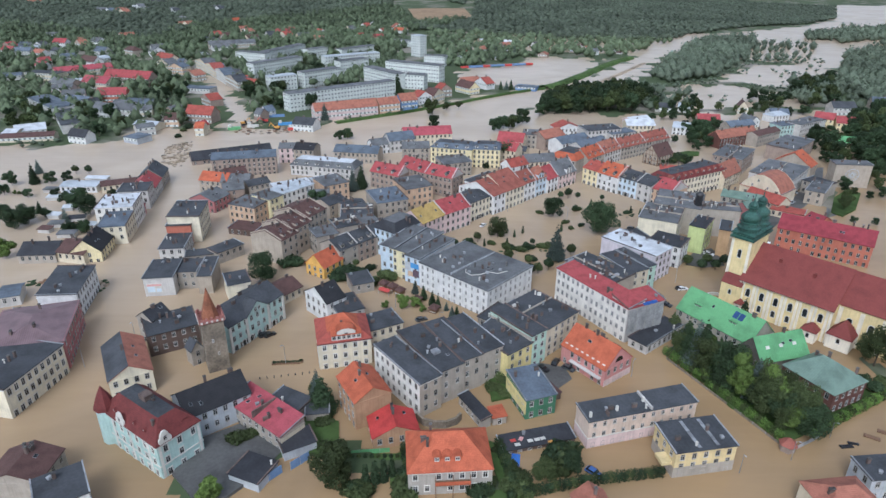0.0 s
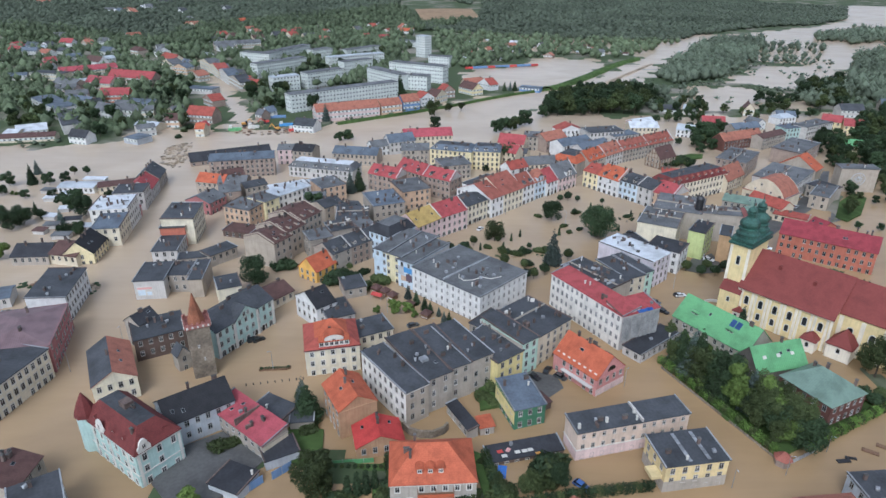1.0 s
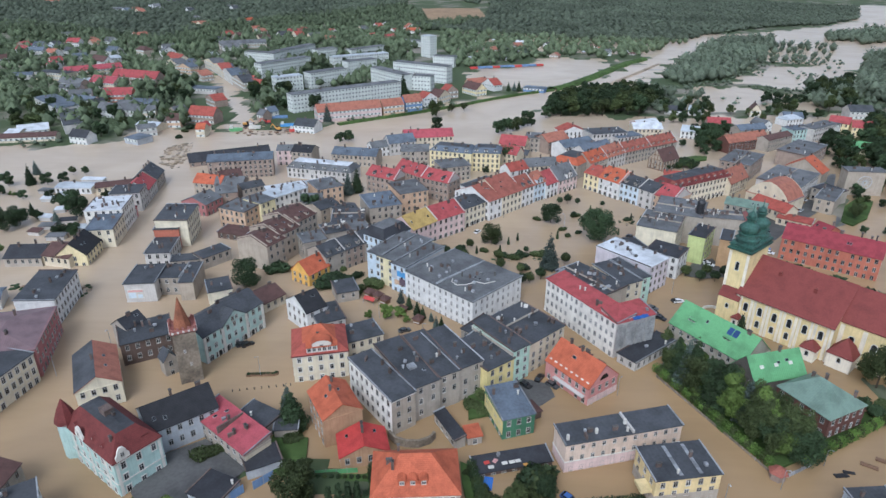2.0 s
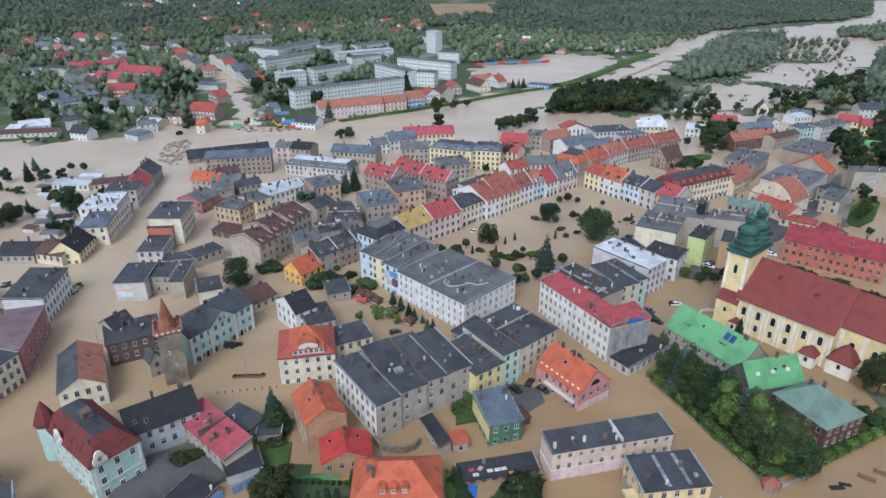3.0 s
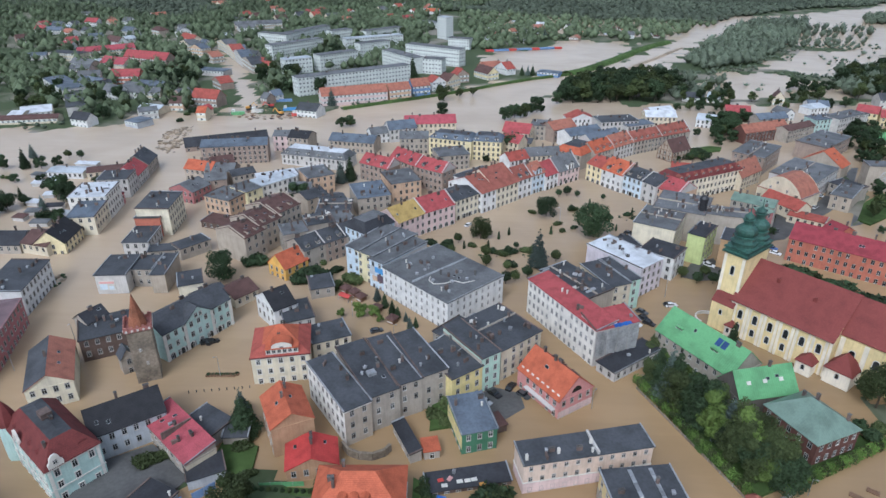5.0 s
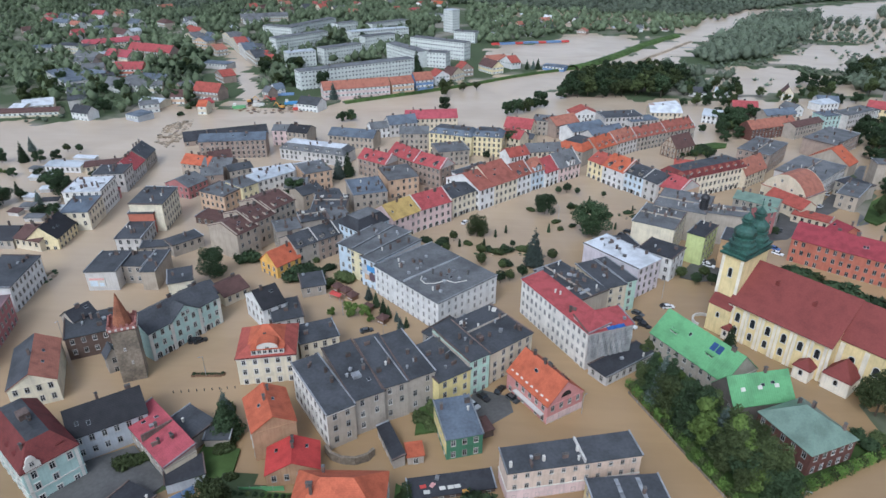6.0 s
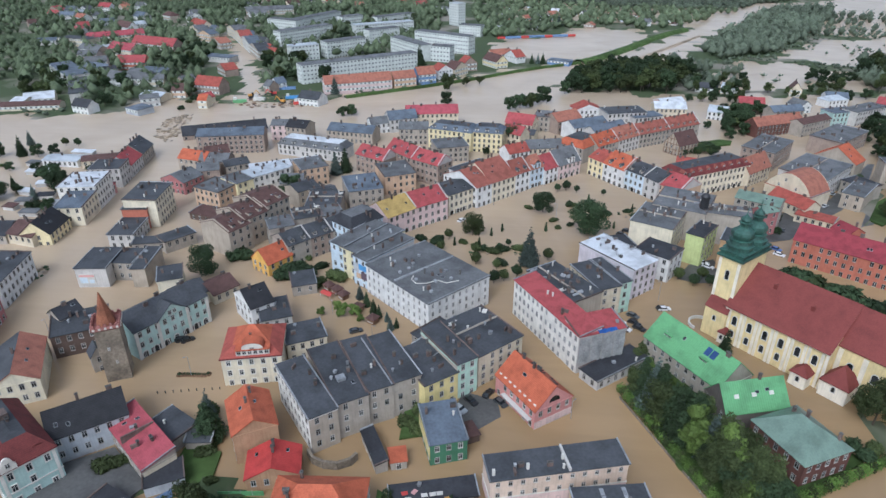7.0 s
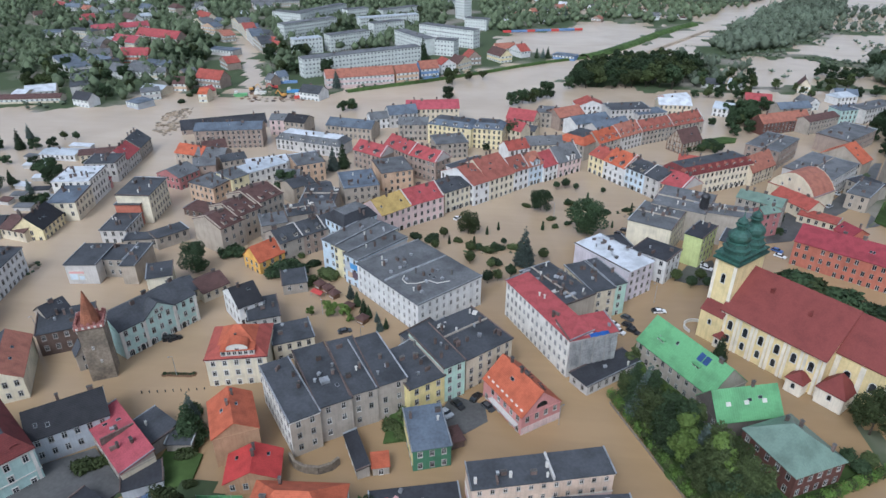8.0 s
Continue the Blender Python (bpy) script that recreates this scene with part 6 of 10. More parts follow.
house("house", "house with orangeold roof among trees", -573.7, 1265.4, -43.5, 21.9, 13.0, 6.0, "gable", 5, "y", "cream", "orangeold", 2, "f", 0, gap=3.0, ww=1.4, wh=1.2, cornice=False, far=True)
house("house", "white house among trees", -571.3, 1333.4, -54.0, 22.1, 13.0, 8.0, "gable", 5, "y", "white", "slatelight", 2, "f", 0, gap=3.0, ww=1.4, wh=1.2, cornice=False, far=True)
house("house", "white house among trees", -489.9, 1293.8, -49.3, 21.5, 13.0, 6.0, "gable", 5, "y", "white", "slate", 2, "f", 0, gap=3.0, ww=1.4, wh=1.2, cornice=False, far=True)
house("house", "house with orangeold roof among trees", -405.4, 1116.2, -38.5, 20.0, 13.0, 6.0, "gable", 5, "y", "cream", "orangeold", 2, "f", 0, gap=3.0, ww=1.4, wh=1.2, cornice=False, far=True)
house("house", "white house among trees", -420.9, 1347.5, -48.4, 22.2, 13.0, 6.0, "gable", 5, "y", "white", "slate", 2, "f", 0, gap=3.0, ww=1.4, wh=1.2, cornice=False, far=True)
house("house", "long white low house among gardens", 83.3, 891.3, -19.5, 17.4, 13.0, 4.0, "gable", 3, "y", "white", "slate", 1, "f", 0, gap=3.0, ww=1.4, wh=1.2, cornice=False, far=True)
house("house", "house with orangeold roof among gardens", 99.9, 911.1, -68.5, 19.1, 13.0, 5.0, "gable", 4, "y", "brickpale", "orangeold", 1, "f", 0, gap=3.0, ww=1.4, wh=1.2, cornice=False, far=True)
house("house", "small house with orangeold roof by the water", 142.4, 824.8, -25.6, 11.8, 10.0, 4.0, "gable", 3, "y", "brickpale", "orangeold", 1, "f", 0, gap=3.0, ww=1.4, wh=1.2, cornice=False, far=True)
house("house", "white house with grey-blue roof", 271.5, 482.4, -8.2, 14.2, 12.0, 5.0, "gable", 3, "x", "white", "slateblue", 2, "fr", 1, gap=3.0, ww=1.4, wh=1.2, cornice=False, far=True)
house("house", "house with brown gable roof", 252.8, 505.1, -15.5, 8.1, 11.0, 5.0, "gable", 5, "y", "cream", "brownroof", 2, "fr", 1, gap=3.0, ww=1.4, wh=1.2, cornice=False, far=True)
house("house", "grey house with slate roof", 332.3, 498.1, -7.0, 17.7, 14.0, 6.0, "gable", 4, "x", "greylight", "slate", 2, "fr", 1, gap=3.0, ww=1.4, wh=1.2, cornice=False, far=True)
house("house", "tan house with blue-grey roof", 374.9, 516.6, -18.4, 14.4, 14.0, 6.0, "gable", 4, "x", "tan", "slateblue", 2, "fr", 1, gap=3.0, ww=1.4, wh=1.2, cornice=False, far=True)
house("house", "low white house with pale roof", 206.7, 508.8, -23.4, 10.9, 11.0, 4.0, "gable", 3, "x", "white", "greymetal", 1, "f", 0, gap=3.0, ww=1.4, wh=1.2, cornice=False, far=True)
house("house", "low house with grey roof", 190.5, 508.9, -16.4, 15.4, 11.0, 4.0, "gable", 3, "x", "greylight", "slate", 1, "f", 0, gap=3.0, ww=1.4, wh=1.2, cornice=False, far=True)
house("house", "white house with plain grey roof", 241.0, 458.9, 23.9, 8.8, 12.0, 5.0, "gable", 3, "y", "white", "slatelight", 2, "fr", 1, gap=3.0, ww=1.4, wh=1.2, cornice=False, far=True)
house("apartment_house", "grey tenement with felt roof", 273.3, 447.8, -58.3, 12.5, 13.0, 8.0, "flat", 0.5, "x", "greylight", "slate", 3, "fr", 2, gap=3.0, ww=1.4, wh=1.2, cornice=False, far=True)
house("house", "white house with red roof among trees", -532.5, 835.6, -22.8, 18.9, 10.0, 6.0, "gable", 4, "x", "white", "redsheet", 2, "f", 0, gap=3.0, ww=1.4, wh=1.2, cornice=False, far=True)
house("house", "grey house with blue-grey roof among trees", -503.7, 820.6, 2.2, 18.2, 10.0, 6.0, "gable", 4, "x", "greylight", "slateblue", 2, "f", 0, gap=3.0, ww=1.4, wh=1.2, cornice=False, far=True)
house("house", "white house with pale roof among trees", -499.2, 848.0, 62.6, 12.9, 10.0, 6.0, "gable", 3, "x", "white", "greymetal", 2, "f", 0, gap=3.0, ww=1.4, wh=1.2, cornice=False, far=True)
house("house", "pinkish house with grey roof in a suburb", -333.6, 583.5, 1.9, 18.3, 10.0, 6.0, "gable", 3, "x", "pinkpale", "slatelight", 2, "f", 0, gap=3.0, ww=1.4, wh=1.2, cornice=False, far=True)
house("house", "grey house with slate roof in a suburb", -241.1, 494.8, -13.3, 15.4, 10.0, 6.0, "gable", 4, "x", "greylight", "slatelight", 2, "f", 0, gap=3.0, ww=1.4, wh=1.2, cornice=False, far=True)
house("house", "cream house with pale slate roof in a suburb", -224.4, 491.4, 16.8, 15.3, 10.0, 6.0, "gable", 3, "x", "cream", "slatelight", 2, "f", 0, gap=3.0, ww=1.4, wh=1.2, cornice=False, far=True)
house("house", "peach house with brown roof near the river", -190.4, 460.7, 1.8, 9.8, 10.0, 6.0, "gable", 4, "x", "peach", "brownroof", 2, "f", 0, gap=3.0, ww=1.4, wh=1.2, cornice=False, far=True)
house("house", "small cream house with orange roof by the river", -161.8, 434.9, 1.7, 6.2, 10.0, 6.0, "gable", 3, "x", "cream", "orange", 2, "f", 0, gap=3.0, ww=1.4, wh=1.2, cornice=False, far=True)
house("house", "low grey house with slate roof near the river", -198.9, 436.9, 33.8, 12.0, 10.0, 6.0, "gable", 2, "x", "greylight", "slatelight", 2, "f", 0, gap=3.0, ww=1.4, wh=1.2, cornice=False, far=True)
house("house", "white house with orange roof among woods", -336.6, 1181.2, 63.8, 19.2, 10.0, 6.0, "gable", 4, "x", "white", "orange", 2, "f", 0, gap=3.0, ww=1.4, wh=1.2, cornice=False, far=True)
house("house", "white house with red roof among woods", -232.7, 1057.2, 2.5, 22.2, 10.0, 6.0, "gable", 4, "x", "white", "redsheet", 2, "f", 0, gap=3.0, ww=1.4, wh=1.2, cornice=False, far=True)
house("house", "cream house with grey roof among woods", -187.7, 1003.6, 45.1, 22.2, 10.0, 6.0, "gable", 4, "x", "cream", "slatelight", 2, "f", 0, gap=3.0, ww=1.4, wh=1.2, cornice=False, far=True)
house("house", "cream house with red roof among woods", -76.2, 993.5, 42.0, 23.0, 10.0, 6.0, "gable", 4, "x", "cream", "redsheet", 2, "f", 0, gap=3.0, ww=1.4, wh=1.2, cornice=False, far=True)
house("house", "white house with orange roof among woods", -48.5, 1095.9, -21.1, 22.0, 10.0, 6.0, "gable", 4, "x", "white", "orange", 2, "f", 0, gap=3.0, ww=1.4, wh=1.2, cornice=False, far=True)
house("house", "white house with grey roof among woods", -555.4, 984.3, 2.5, 16.6, 10.0, 6.0, "gable", 3, "x", "white", "slatelight", 2, "f", 0, gap=3.0, ww=1.4, wh=1.2, cornice=False, far=True)
house("house", "white house with old orange roof among woods", -447.0, 992.6, 47.5, 21.2, 10.0, 6.0, "gable", 4, "x", "white", "orangeold", 2, "f", 0, gap=3.0, ww=1.4, wh=1.2, cornice=False, far=True)
house("house", "cream house with brown roof among woods", -256.7, 971.4, 49.5, 19.4, 10.0, 6.0, "gable", 4, "x", "cream", "brownroof", 2, "f", 0, gap=3.0, ww=1.4, wh=1.2, cornice=False, far=True)
house("house", "brick house with brown roof among trees", -501.4, 757.4, 47.6, 12.7, 10.0, 6.0, "gable", 4, "x", "brickpale", "brownroof", 2, "f", 0, gap=3.0, ww=1.4, wh=1.2, cornice=False, far=True)
house("house", "pinkish house with red roof among trees", -438.0, 750.8, 45.1, 13.0, 10.0, 6.0, "gable", 4, "x", "pinkpale", "redsheet", 2, "f", 0, gap=3.0, ww=1.4, wh=1.2, cornice=False, far=True)
house("house", "white house with blue-grey roof among trees", -430.6, 788.2, 39.4, 16.0, 10.0, 6.0, "gable", 3, "x", "white", "slateblue", 2, "f", 0, gap=3.0, ww=1.4, wh=1.2, cornice=False, far=True)
house("house", "pale grey house with metal roof among trees", -380.1, 771.1, 49.9, 12.5, 10.0, 6.0, "gable", 3, "x", "greylight", "greymetal", 2, "f", 0, gap=3.0, ww=1.4, wh=1.2, cornice=False, far=True)
# small houses of the suburb and the hillside
ROOF_WORDS = {'slatelight': 'grey', 'slateblue': 'blue-grey', 'slate': 'slate', 'slateblk': 'black', 'redsheet': 'red sheet', 'tilered': 'red tiled', 'orangeold': 'faded orange tiled', 'redpink': 'pinkish red', 'greymetal': 'pale metal', 'brownroof': 'brown', 'whiteroof': 'white sheet'}
for x, y, yaw, w, wall, roofing in (
    (-491.3, 933.0, -25, 15.2, "brickpale", "orangeold"), (-353.7, 863.6, 35, 16.5, "white", "slatelight"), (-290.9, 739.9, 35, 10.2, "peach", "slatelight"),
    (-287.1, 748.6, -25, 12.9, "greylight", "slateblue"), (-429.7, 723.4, -15, 13.5, "white", "redpink"), (-336.0, 615.3, 35, 12.5, "white", "greymetal"),
    (-310.7, 559.7, 20, 17.6, "pinkpale", "slatelight"), (-275.6, 521.4, 50, 12.4, "greylight", "slate"), (-272.6, 866.0, 35, 21.9, "white", "slatelight"),
    (-253.0, 749.9, -35, 21.7, "cream", "slatelight"), (-230.1, 709.7, 35, 14.4, "white", "slateblue"), (-279.9, 803.3, -35, 13.7, "white", "greymetal"),
    (-617.4, 1295.1, 20, 26.0, "white", "slatelight"), (-590.3, 1300.9, -15, 20.6, "white", "orangeold"), (-578.0, 1349.9, 35, 14.1, "white", "whiteroof"),
    (-499.7, 1322.4, -25, 15.8, "white", "slatelight"), (-440.4, 1197.2, -25, 12.2, "white", "slatelight"), (-411.7, 1135.8, 50, 17.4, "peach", "orangeold"),
    (-430.0, 1373.9, 20, 18.4, "white", "slatelight"), (-572.3, 1443.9, 35, 24.8, "white", "slate"), (-666.9, 1445.3, 35, 12.7, "white", "slate"),
    (-791.6, 1373.8, 20, 26.0, "brickpale", "orangeold"), (-549.4, 1310.7, 20, 15.9, "white", "slatelight"), (-301.8, 1094.0, 50, 14.6, "peach", "orangeold"),
    (-188.3, 636.0, -25, 16.1, "greywarm", "tilered"), (-204.9, 673.9, -25, 12.5, "greylight", "slate"), (72.8, 867.5, 50, 9.8, "peach", "orangeold"),
    (110.0, 936.5, -25, 10.6, "white", "whiteroof"), (151.2, 915.5, 35, 10.5, "white", "slatelight"), (216.0, 846.5, 20, 8.4, "white", "slatelight"),
    (-125.0, 493.7, 50, 8.3, "white", "slateblue"), (-133.4, 482.8, -35, 7.4, "brickpale", "slatelight"),
):
    colour = dict(white="white", greylight="pale grey", pinkpale="pale pink", brickpale="pale brick", cream="cream", peach="peach", greywarm="grey")[wall]
    house("house", f"small {colour} suburban house with {ROOF_WORDS[roofing]} roof among trees", x, y, yaw, w, 8.5, 5.2, "gable", 3.6, "x", wall, roofing, 1, "f", 1, gap=3.0, ww=1.2, wh=1.3, cornice=False, far=True)
HUT_RNG = random.Random(19)
GARDEN_PLOTS = [(-4, 986), (0, 1090), (85, 1080), (208, 1000), (330, 985), (300, 930), (245, 845), (146, 857), (100, 805), (34, 745)]
k = 0
while k < 55:
    x, y = HUT_RNG.uniform(-4, 330), HUT_RNG.uniform(745, 1090)
    if not inside(np.array([x]), np.array([y]), GARDEN_PLOTS)[0]:
        continue
    k += 1
    roofing, word = HUT_RNG.choice((("greymetal", "pale metal"), ("slatelight", "grey felt"), ("orangeold", "faded tiled"), ("brownroof", "brown felt"), ("whiteroof", "white sheet")))
    house("garden_hut", f"small allotment hut with {word} roof among fruit trees", x, y, HUT_RNG.uniform(-50, 50), HUT_RNG.uniform(4, 7), 4.5, 2.6, "gable", 1.2, "x", HUT_RNG.choice(("white", "cream", "tan", "greylight")), roofing, 1, "-", 0, far=True)

for x, y, yaw, w, roofing, word in (
    (-202.6, 317.8, -8, 7.0, "slatelight", "dark grey felt"), (-191.9, 306.3, 4, 11.5, "whiteroof", "white sheet"), (-188.9, 321.7, 12, 7.7, "slatelight", "grey felt"),
    (-190.3, 312.1, -3, 5.5, "greymetal", "pale metal"), (-181.1, 280.8, -8, 5.7, "whiteroof", "white sheet"), (-174.4, 270.1, 4, 6.1, "slatelight", "grey felt"),
    (-168.2, 276.9, 12, 7.4, "slateblk", "dark felt"), (-158.7, 268.5, -3, 6.5, "greymetal", "pale metal"), (-176.3, 263.6, -8, 5.4, "brownroof", "brown felt"),
    (-163.5, 258.3, 4, 7.6, "slatelight", "grey felt"), (-179.5, 291.0, 12, 4.5, "whiteroof", "white sheet"), (-187.1, 336.6, -3, 12.2, "whiteroof", "white sheet"),
):
    house("garden_hut", f"low flooded allotment hut with {word} roof", x, y, yaw, w, 3.6, 1.9, "shed", 0.5, "x", "greylight", roofing, 1, "-", 0, far=True)

# ---- trees ----
def leaf_mesh(name, blobs, count, size, mat, seed):
    """A crown: many small tilted leaf sprays scattered through overlapping uneven lobes (x, y, z, r, flatten)."""
    rng = np.random.default_rng(seed)
    count, size = int(count * 1.8), size * 0.88
    vol = np.array([b[3] ** 2 for b in blobs])
    pick = rng.choice(len(blobs), count, p=vol / vol.sum())
    B = np.array(blobs)[pick]
    d = rng.normal(size=(count, 3))
    d /= np.linalg.norm(d, axis=1)[:, None]
    rad = B[:, 3] * (0.72 + 0.33 * rng.random(count)) * (1 + 0.16 * np.sin(d[:, 0] * 5 + pick) * np.sin(d[:, 2] * 6 + pick * 2))
    c = B[:, :3] + d * rad[:, None] * np.stack([np.ones(count), np.ones(count), B[:, 4]], 1)
    nrm = d + rng.normal(size=(count, 3)) * 0.55
    nrm /= np.linalg.norm(nrm, axis=1)[:, None]
    u = np.cross(nrm, rng.normal(size=(count, 3)))
    u /= np.linalg.norm(u, axis=1)[:, None]
    v = np.cross(nrm, u)
    s = size * (0.6 + 0.8 * rng.random(count))[:, None]
    q = np.stack([c - u * s * 1.1 - v * s * 0.55, c + u * s * 1.1 - v * s * 0.5, c + u * s * rng.uniform(-0.5, 0.5, (count, 1)) + v * s * 1.15], 1).reshape(-1, 3)
    q[:, 2] = np.maximum(q[:, 2], 0.1)
    me = bpy.data.meshes.new(name)
    me.from_pydata(q.tolist(), [], np.arange(count * 3).reshape(-1, 3).tolist())
    me.materials.append(mat)
    return me


def limb(bm, a, b, r0, r1, seg=6):
    a, b = Vector(a), Vector(b)
    axis = (b - a).normalized()
    side = axis.orthogonal().normalized()
    other = axis.cross(side)
    rings = []
    for p, r in ((a, r0), (b, r1)):
        rings.append([bm.verts.new(p + (side * math.cos(k * math.tau / seg) + other * math.sin(k * math.tau / seg)) * r) for k in range(seg)])
    for k in range(seg):
        bm.faces.new((rings[0][k], rings[0][(k + 1) % seg], rings[1][(k + 1) % seg], rings[1][k]))
    bm.faces.new(rings[1])


def make_tree(name, label, blobs, count, size, mat, trunk, seed, category="tree"):
    """A tree of its prototype size with trunk, limbs and crown."""
    root = thing(name, 0, 0, -30, 0, label, category)
    bm = bmesh.new()
    if trunk:
        h, r = trunk
        limb(bm, (0, 0, -0.8), (0.1, 0, h), r, r * 0.6)
        for b in blobs[:7]:
            limb(bm, (0.1, 0, h * 0.92), (b[0] * 0.8, b[1] * 0.8, b[2]), r * 0.4, r * 0.1, 5)
        part("trunk", bm, BARK, root)
    part("crown", leaf_mesh("crown", blobs, count, size, mat, seed), None, root)
    return root


def round_blobs(seed, h, r, k=11, low=0.35):
    rng = random.Random(seed)
    out = [(0, 0, h * 0.6, r * 0.52, 1.1)]
    for i in range(k):
        a, t = rng.uniform(0, math.tau), rng.uniform(low, 0.88)
        reach = r * rng.uniform(0.45, 0.82) * (1.15 - abs(t - 0.55) * 1.3)
        out.append((math.cos(a) * reach, math.sin(a) * reach, h * t, r * rng.uniform(0.24, 0.42), rng.uniform(0.75, 1.05)))
    return out


PROTO = {}
PROTO["round"] = [make_tree("tree", "dense dark green broadleaf tree standing in flood water", round_blobs(s, 11, 4.6), 1150, 0.42, LEAF_DARK, (3.5, 0.28), s) for s in (1, 2, 3)]
PROTO["green"] = [make_tree("tree", "green broadleaf tree with uneven crown", round_blobs(s, 11, 4.4, 12), 1100, 0.42, LEAF, (3.0, 0.26), s) for s in (4, 5, 6)]
PROTO["round_near"] = [make_tree("tree", "dense dark green broadleaf tree with uneven crown", round_blobs(s, 11, 4.6, 26), 4000, 0.215, LEAF_DARK, (3.5, 0.28), s) for s in (1, 2, 3)]
PROTO["green_near"] = [make_tree("tree", "olive green broadleaf tree with drooping crown", round_blobs(s, 11, 4.3, 28, 0.25), 4000, 0.215, LEAF, (3.0, 0.26), s) for s in (4, 5, 6)]
PROTO["light"] = [make_tree("tree", "young light green leafy tree", round_blobs(s, 7, 2.7, 8), 700, 0.32, LEAF_LIGHT, (2.0, 0.14), s) for s in (7, 8)]
PROTO["spruce"] = [make_tree("spruce", "tall dense blue-green spruce tree", [(0.25 * math.sin(k * 2.4), 0.25 * math.cos(k * 2.4), 0.6 + k * 0.85, 3.0 * (1 - k / 14.2) * (0.86 + 0.2 * (k % 2)), 0.45) for k in range(14)], 2600, 0.22, m, (2.0, 0.2), s) for s, m in ((9, LEAF_SPRUCE), (10, LEAF_DARK))]
PROTO["thuja"] = [make_tree("thuja", "narrow columnar dark green conifer", [(0, 0, 0.6 + k * 0.8, 0.85 * (1 - 0.1 * k), 1.0) for k in range(6)], 420, 0.22, LEAF_DARK, None, 11)]
PROTO["ball"] = [make_tree("small_tree", "small round-headed tree in flood water", [(0, 0, 2.6, 1.5, 0.85), (0.6, 0.3, 2.2, 0.9, 1), (-0.6, 0.2, 2.3, 0.9, 1)], 380, 0.26, m, (2.0, 0.09), 12) for m in (LEAF_DARK, LEAF)]
PROTO["bush"] = [make_tree("bush", "low spreading dark green leafy bush", [(0, 0, 0.7, 1.3, 0.7), (1.1, 0.3, 0.6, 1.0, 0.7), (-1.0, -0.4, 0.6, 1.0, 0.7), (0.2, 1.0, 0.5, 0.9, 0.7)], 420, 0.26, m, None, 13, "bush") for m in (LEAF_DARK, LEAF)]
PROTO["lime"] = [make_tree("tree", "bright yellow-green leafy tree", round_blobs(14, 6, 2.6, 7, 0.2), 750, 0.3, LEAF_LIGHT, (1.5, 0.12), 14)]
BASE_H = dict(round=11, green=11, round_near=11, green_near=11, light=7, spruce=12, thuja=5.6, ball=3.9, bush=1.7, lime=6)
USED = {}
TREE_RNG = random.Random(5)


def plant(kind, x, y, h, label="", wide=1.0):
    """Plants a tree of that height at a place; the first of each kind is the prototype itself."""
    if kind in ("round", "green") and y < 290:
        kind += "_near"
    forms = PROTO[kind]
    k = TREE_RNG.randrange(len(forms))
    s = h / BASE_H[kind]
    m = pose(x, y, ground_z(x, y) if y < 1500 else 0, 0, 0, TREE_RNG.uniform(0, 360)) @ Matrix.Diagonal((s * wide, s * wide, s, 1))
    if m.translation.z < 0:
        m.translation.z = -0.14 * h if kind[:5] in ("round", "green", "light") else 0.0
    if (kind, k) not in USED:
        USED[kind, k] = True
        ob = forms[k]
        ob.matrix_basis = m
    else:
        ob = copy_thing(forms[k], m)
        ob.matrix_basis = m
    if label:
        ob["label"] = label
    return ob


def grove(outline, gap, kinds, lo, hi, seed, keep=1.0, wide=1.0):
    """Trees over an area, at uneven distances."""
    rng = random.Random(seed)
    xs, ys = [p[0] for p in outline], [p[1] for p in outline]
    y = min(ys)
    while y < max(ys):
        x = min(xs)
        while x < max(xs):
            qx, qy = x + rng.uniform(-0.4, 0.4) * gap, y + rng.uniform(-0.4, 0.4) * gap
            if rng.random() < keep and inside(np.array([qx]), np.array([qy]), outline)[0]:
                plant(rng.choice(kinds), qx, qy, rng.uniform(lo, hi), wide=wide * rng.uniform(0.85, 1.15))
            x += gap
        y += gap


# ---- church ----
COPPER = shader("green_copper", (0.032, 0.082, 0.064), 0.5, vary=0.3, grain=1.5, stain=0.45, spec=0.4, per=0.1)
CHURCH_ROOF = shader("church_tiles", (0.17, 0.042, 0.036), 0.75, vary=0.1, grain=2.5, stain=0.14, ribs=0.4, rib_gap=0.4, rib_axis="Y", spec=0.3, per=0.02)


def box_part(name, dims, mat, parent, label=""):
    bm = bmesh.new()
    block(bm, *dims)
    return part(name, bm, mat, parent, label)


church = thing("church", 116.1, 179.8, 0, -48.7, "yellow baroque church with maroon tiled roof and twin copper spires", "church")
NW, ND, NH, NR = 30.0, 24.4, 12.4, 10.6
box_part("nave_wall", (-NW / 2, NW / 2, 0.7, ND - 0.7, -1.5, NH - 0.05), WALLS["church"], church)
bm = bmesh.new()
for s in (-1, 1):
    sx = s * NW / 2
    a = [bm.verts.new((sx, 0.7, NH - 0.05)), bm.verts.new((sx, ND - 0.7, NH - 0.05)), bm.verts.new((sx, ND / 2, NH + NR - 0.6))]
    b = [bm.verts.new(v.co - Vector((s * 0.5, 0, 0))) for v in a]
    for f in ((a[0], a[1], a[2]), (b[0], b[2], b[1]), (a[0], b[0], b[1], a[1]), (a[1], b[1], b[2], a[2]), (a[2], b[2], b[0], a[0])):
        bm.faces.new(f)
bmesh.ops.recalc_face_normals(bm, faces=bm.faces)
part("gable", bm, WALLS["church"], church)
bm, roof_at = roof_mesh("gable", NW, ND, NH, NR, "x", 0.35)
part("nave_roof", bm, CHURCH_ROOF, church)
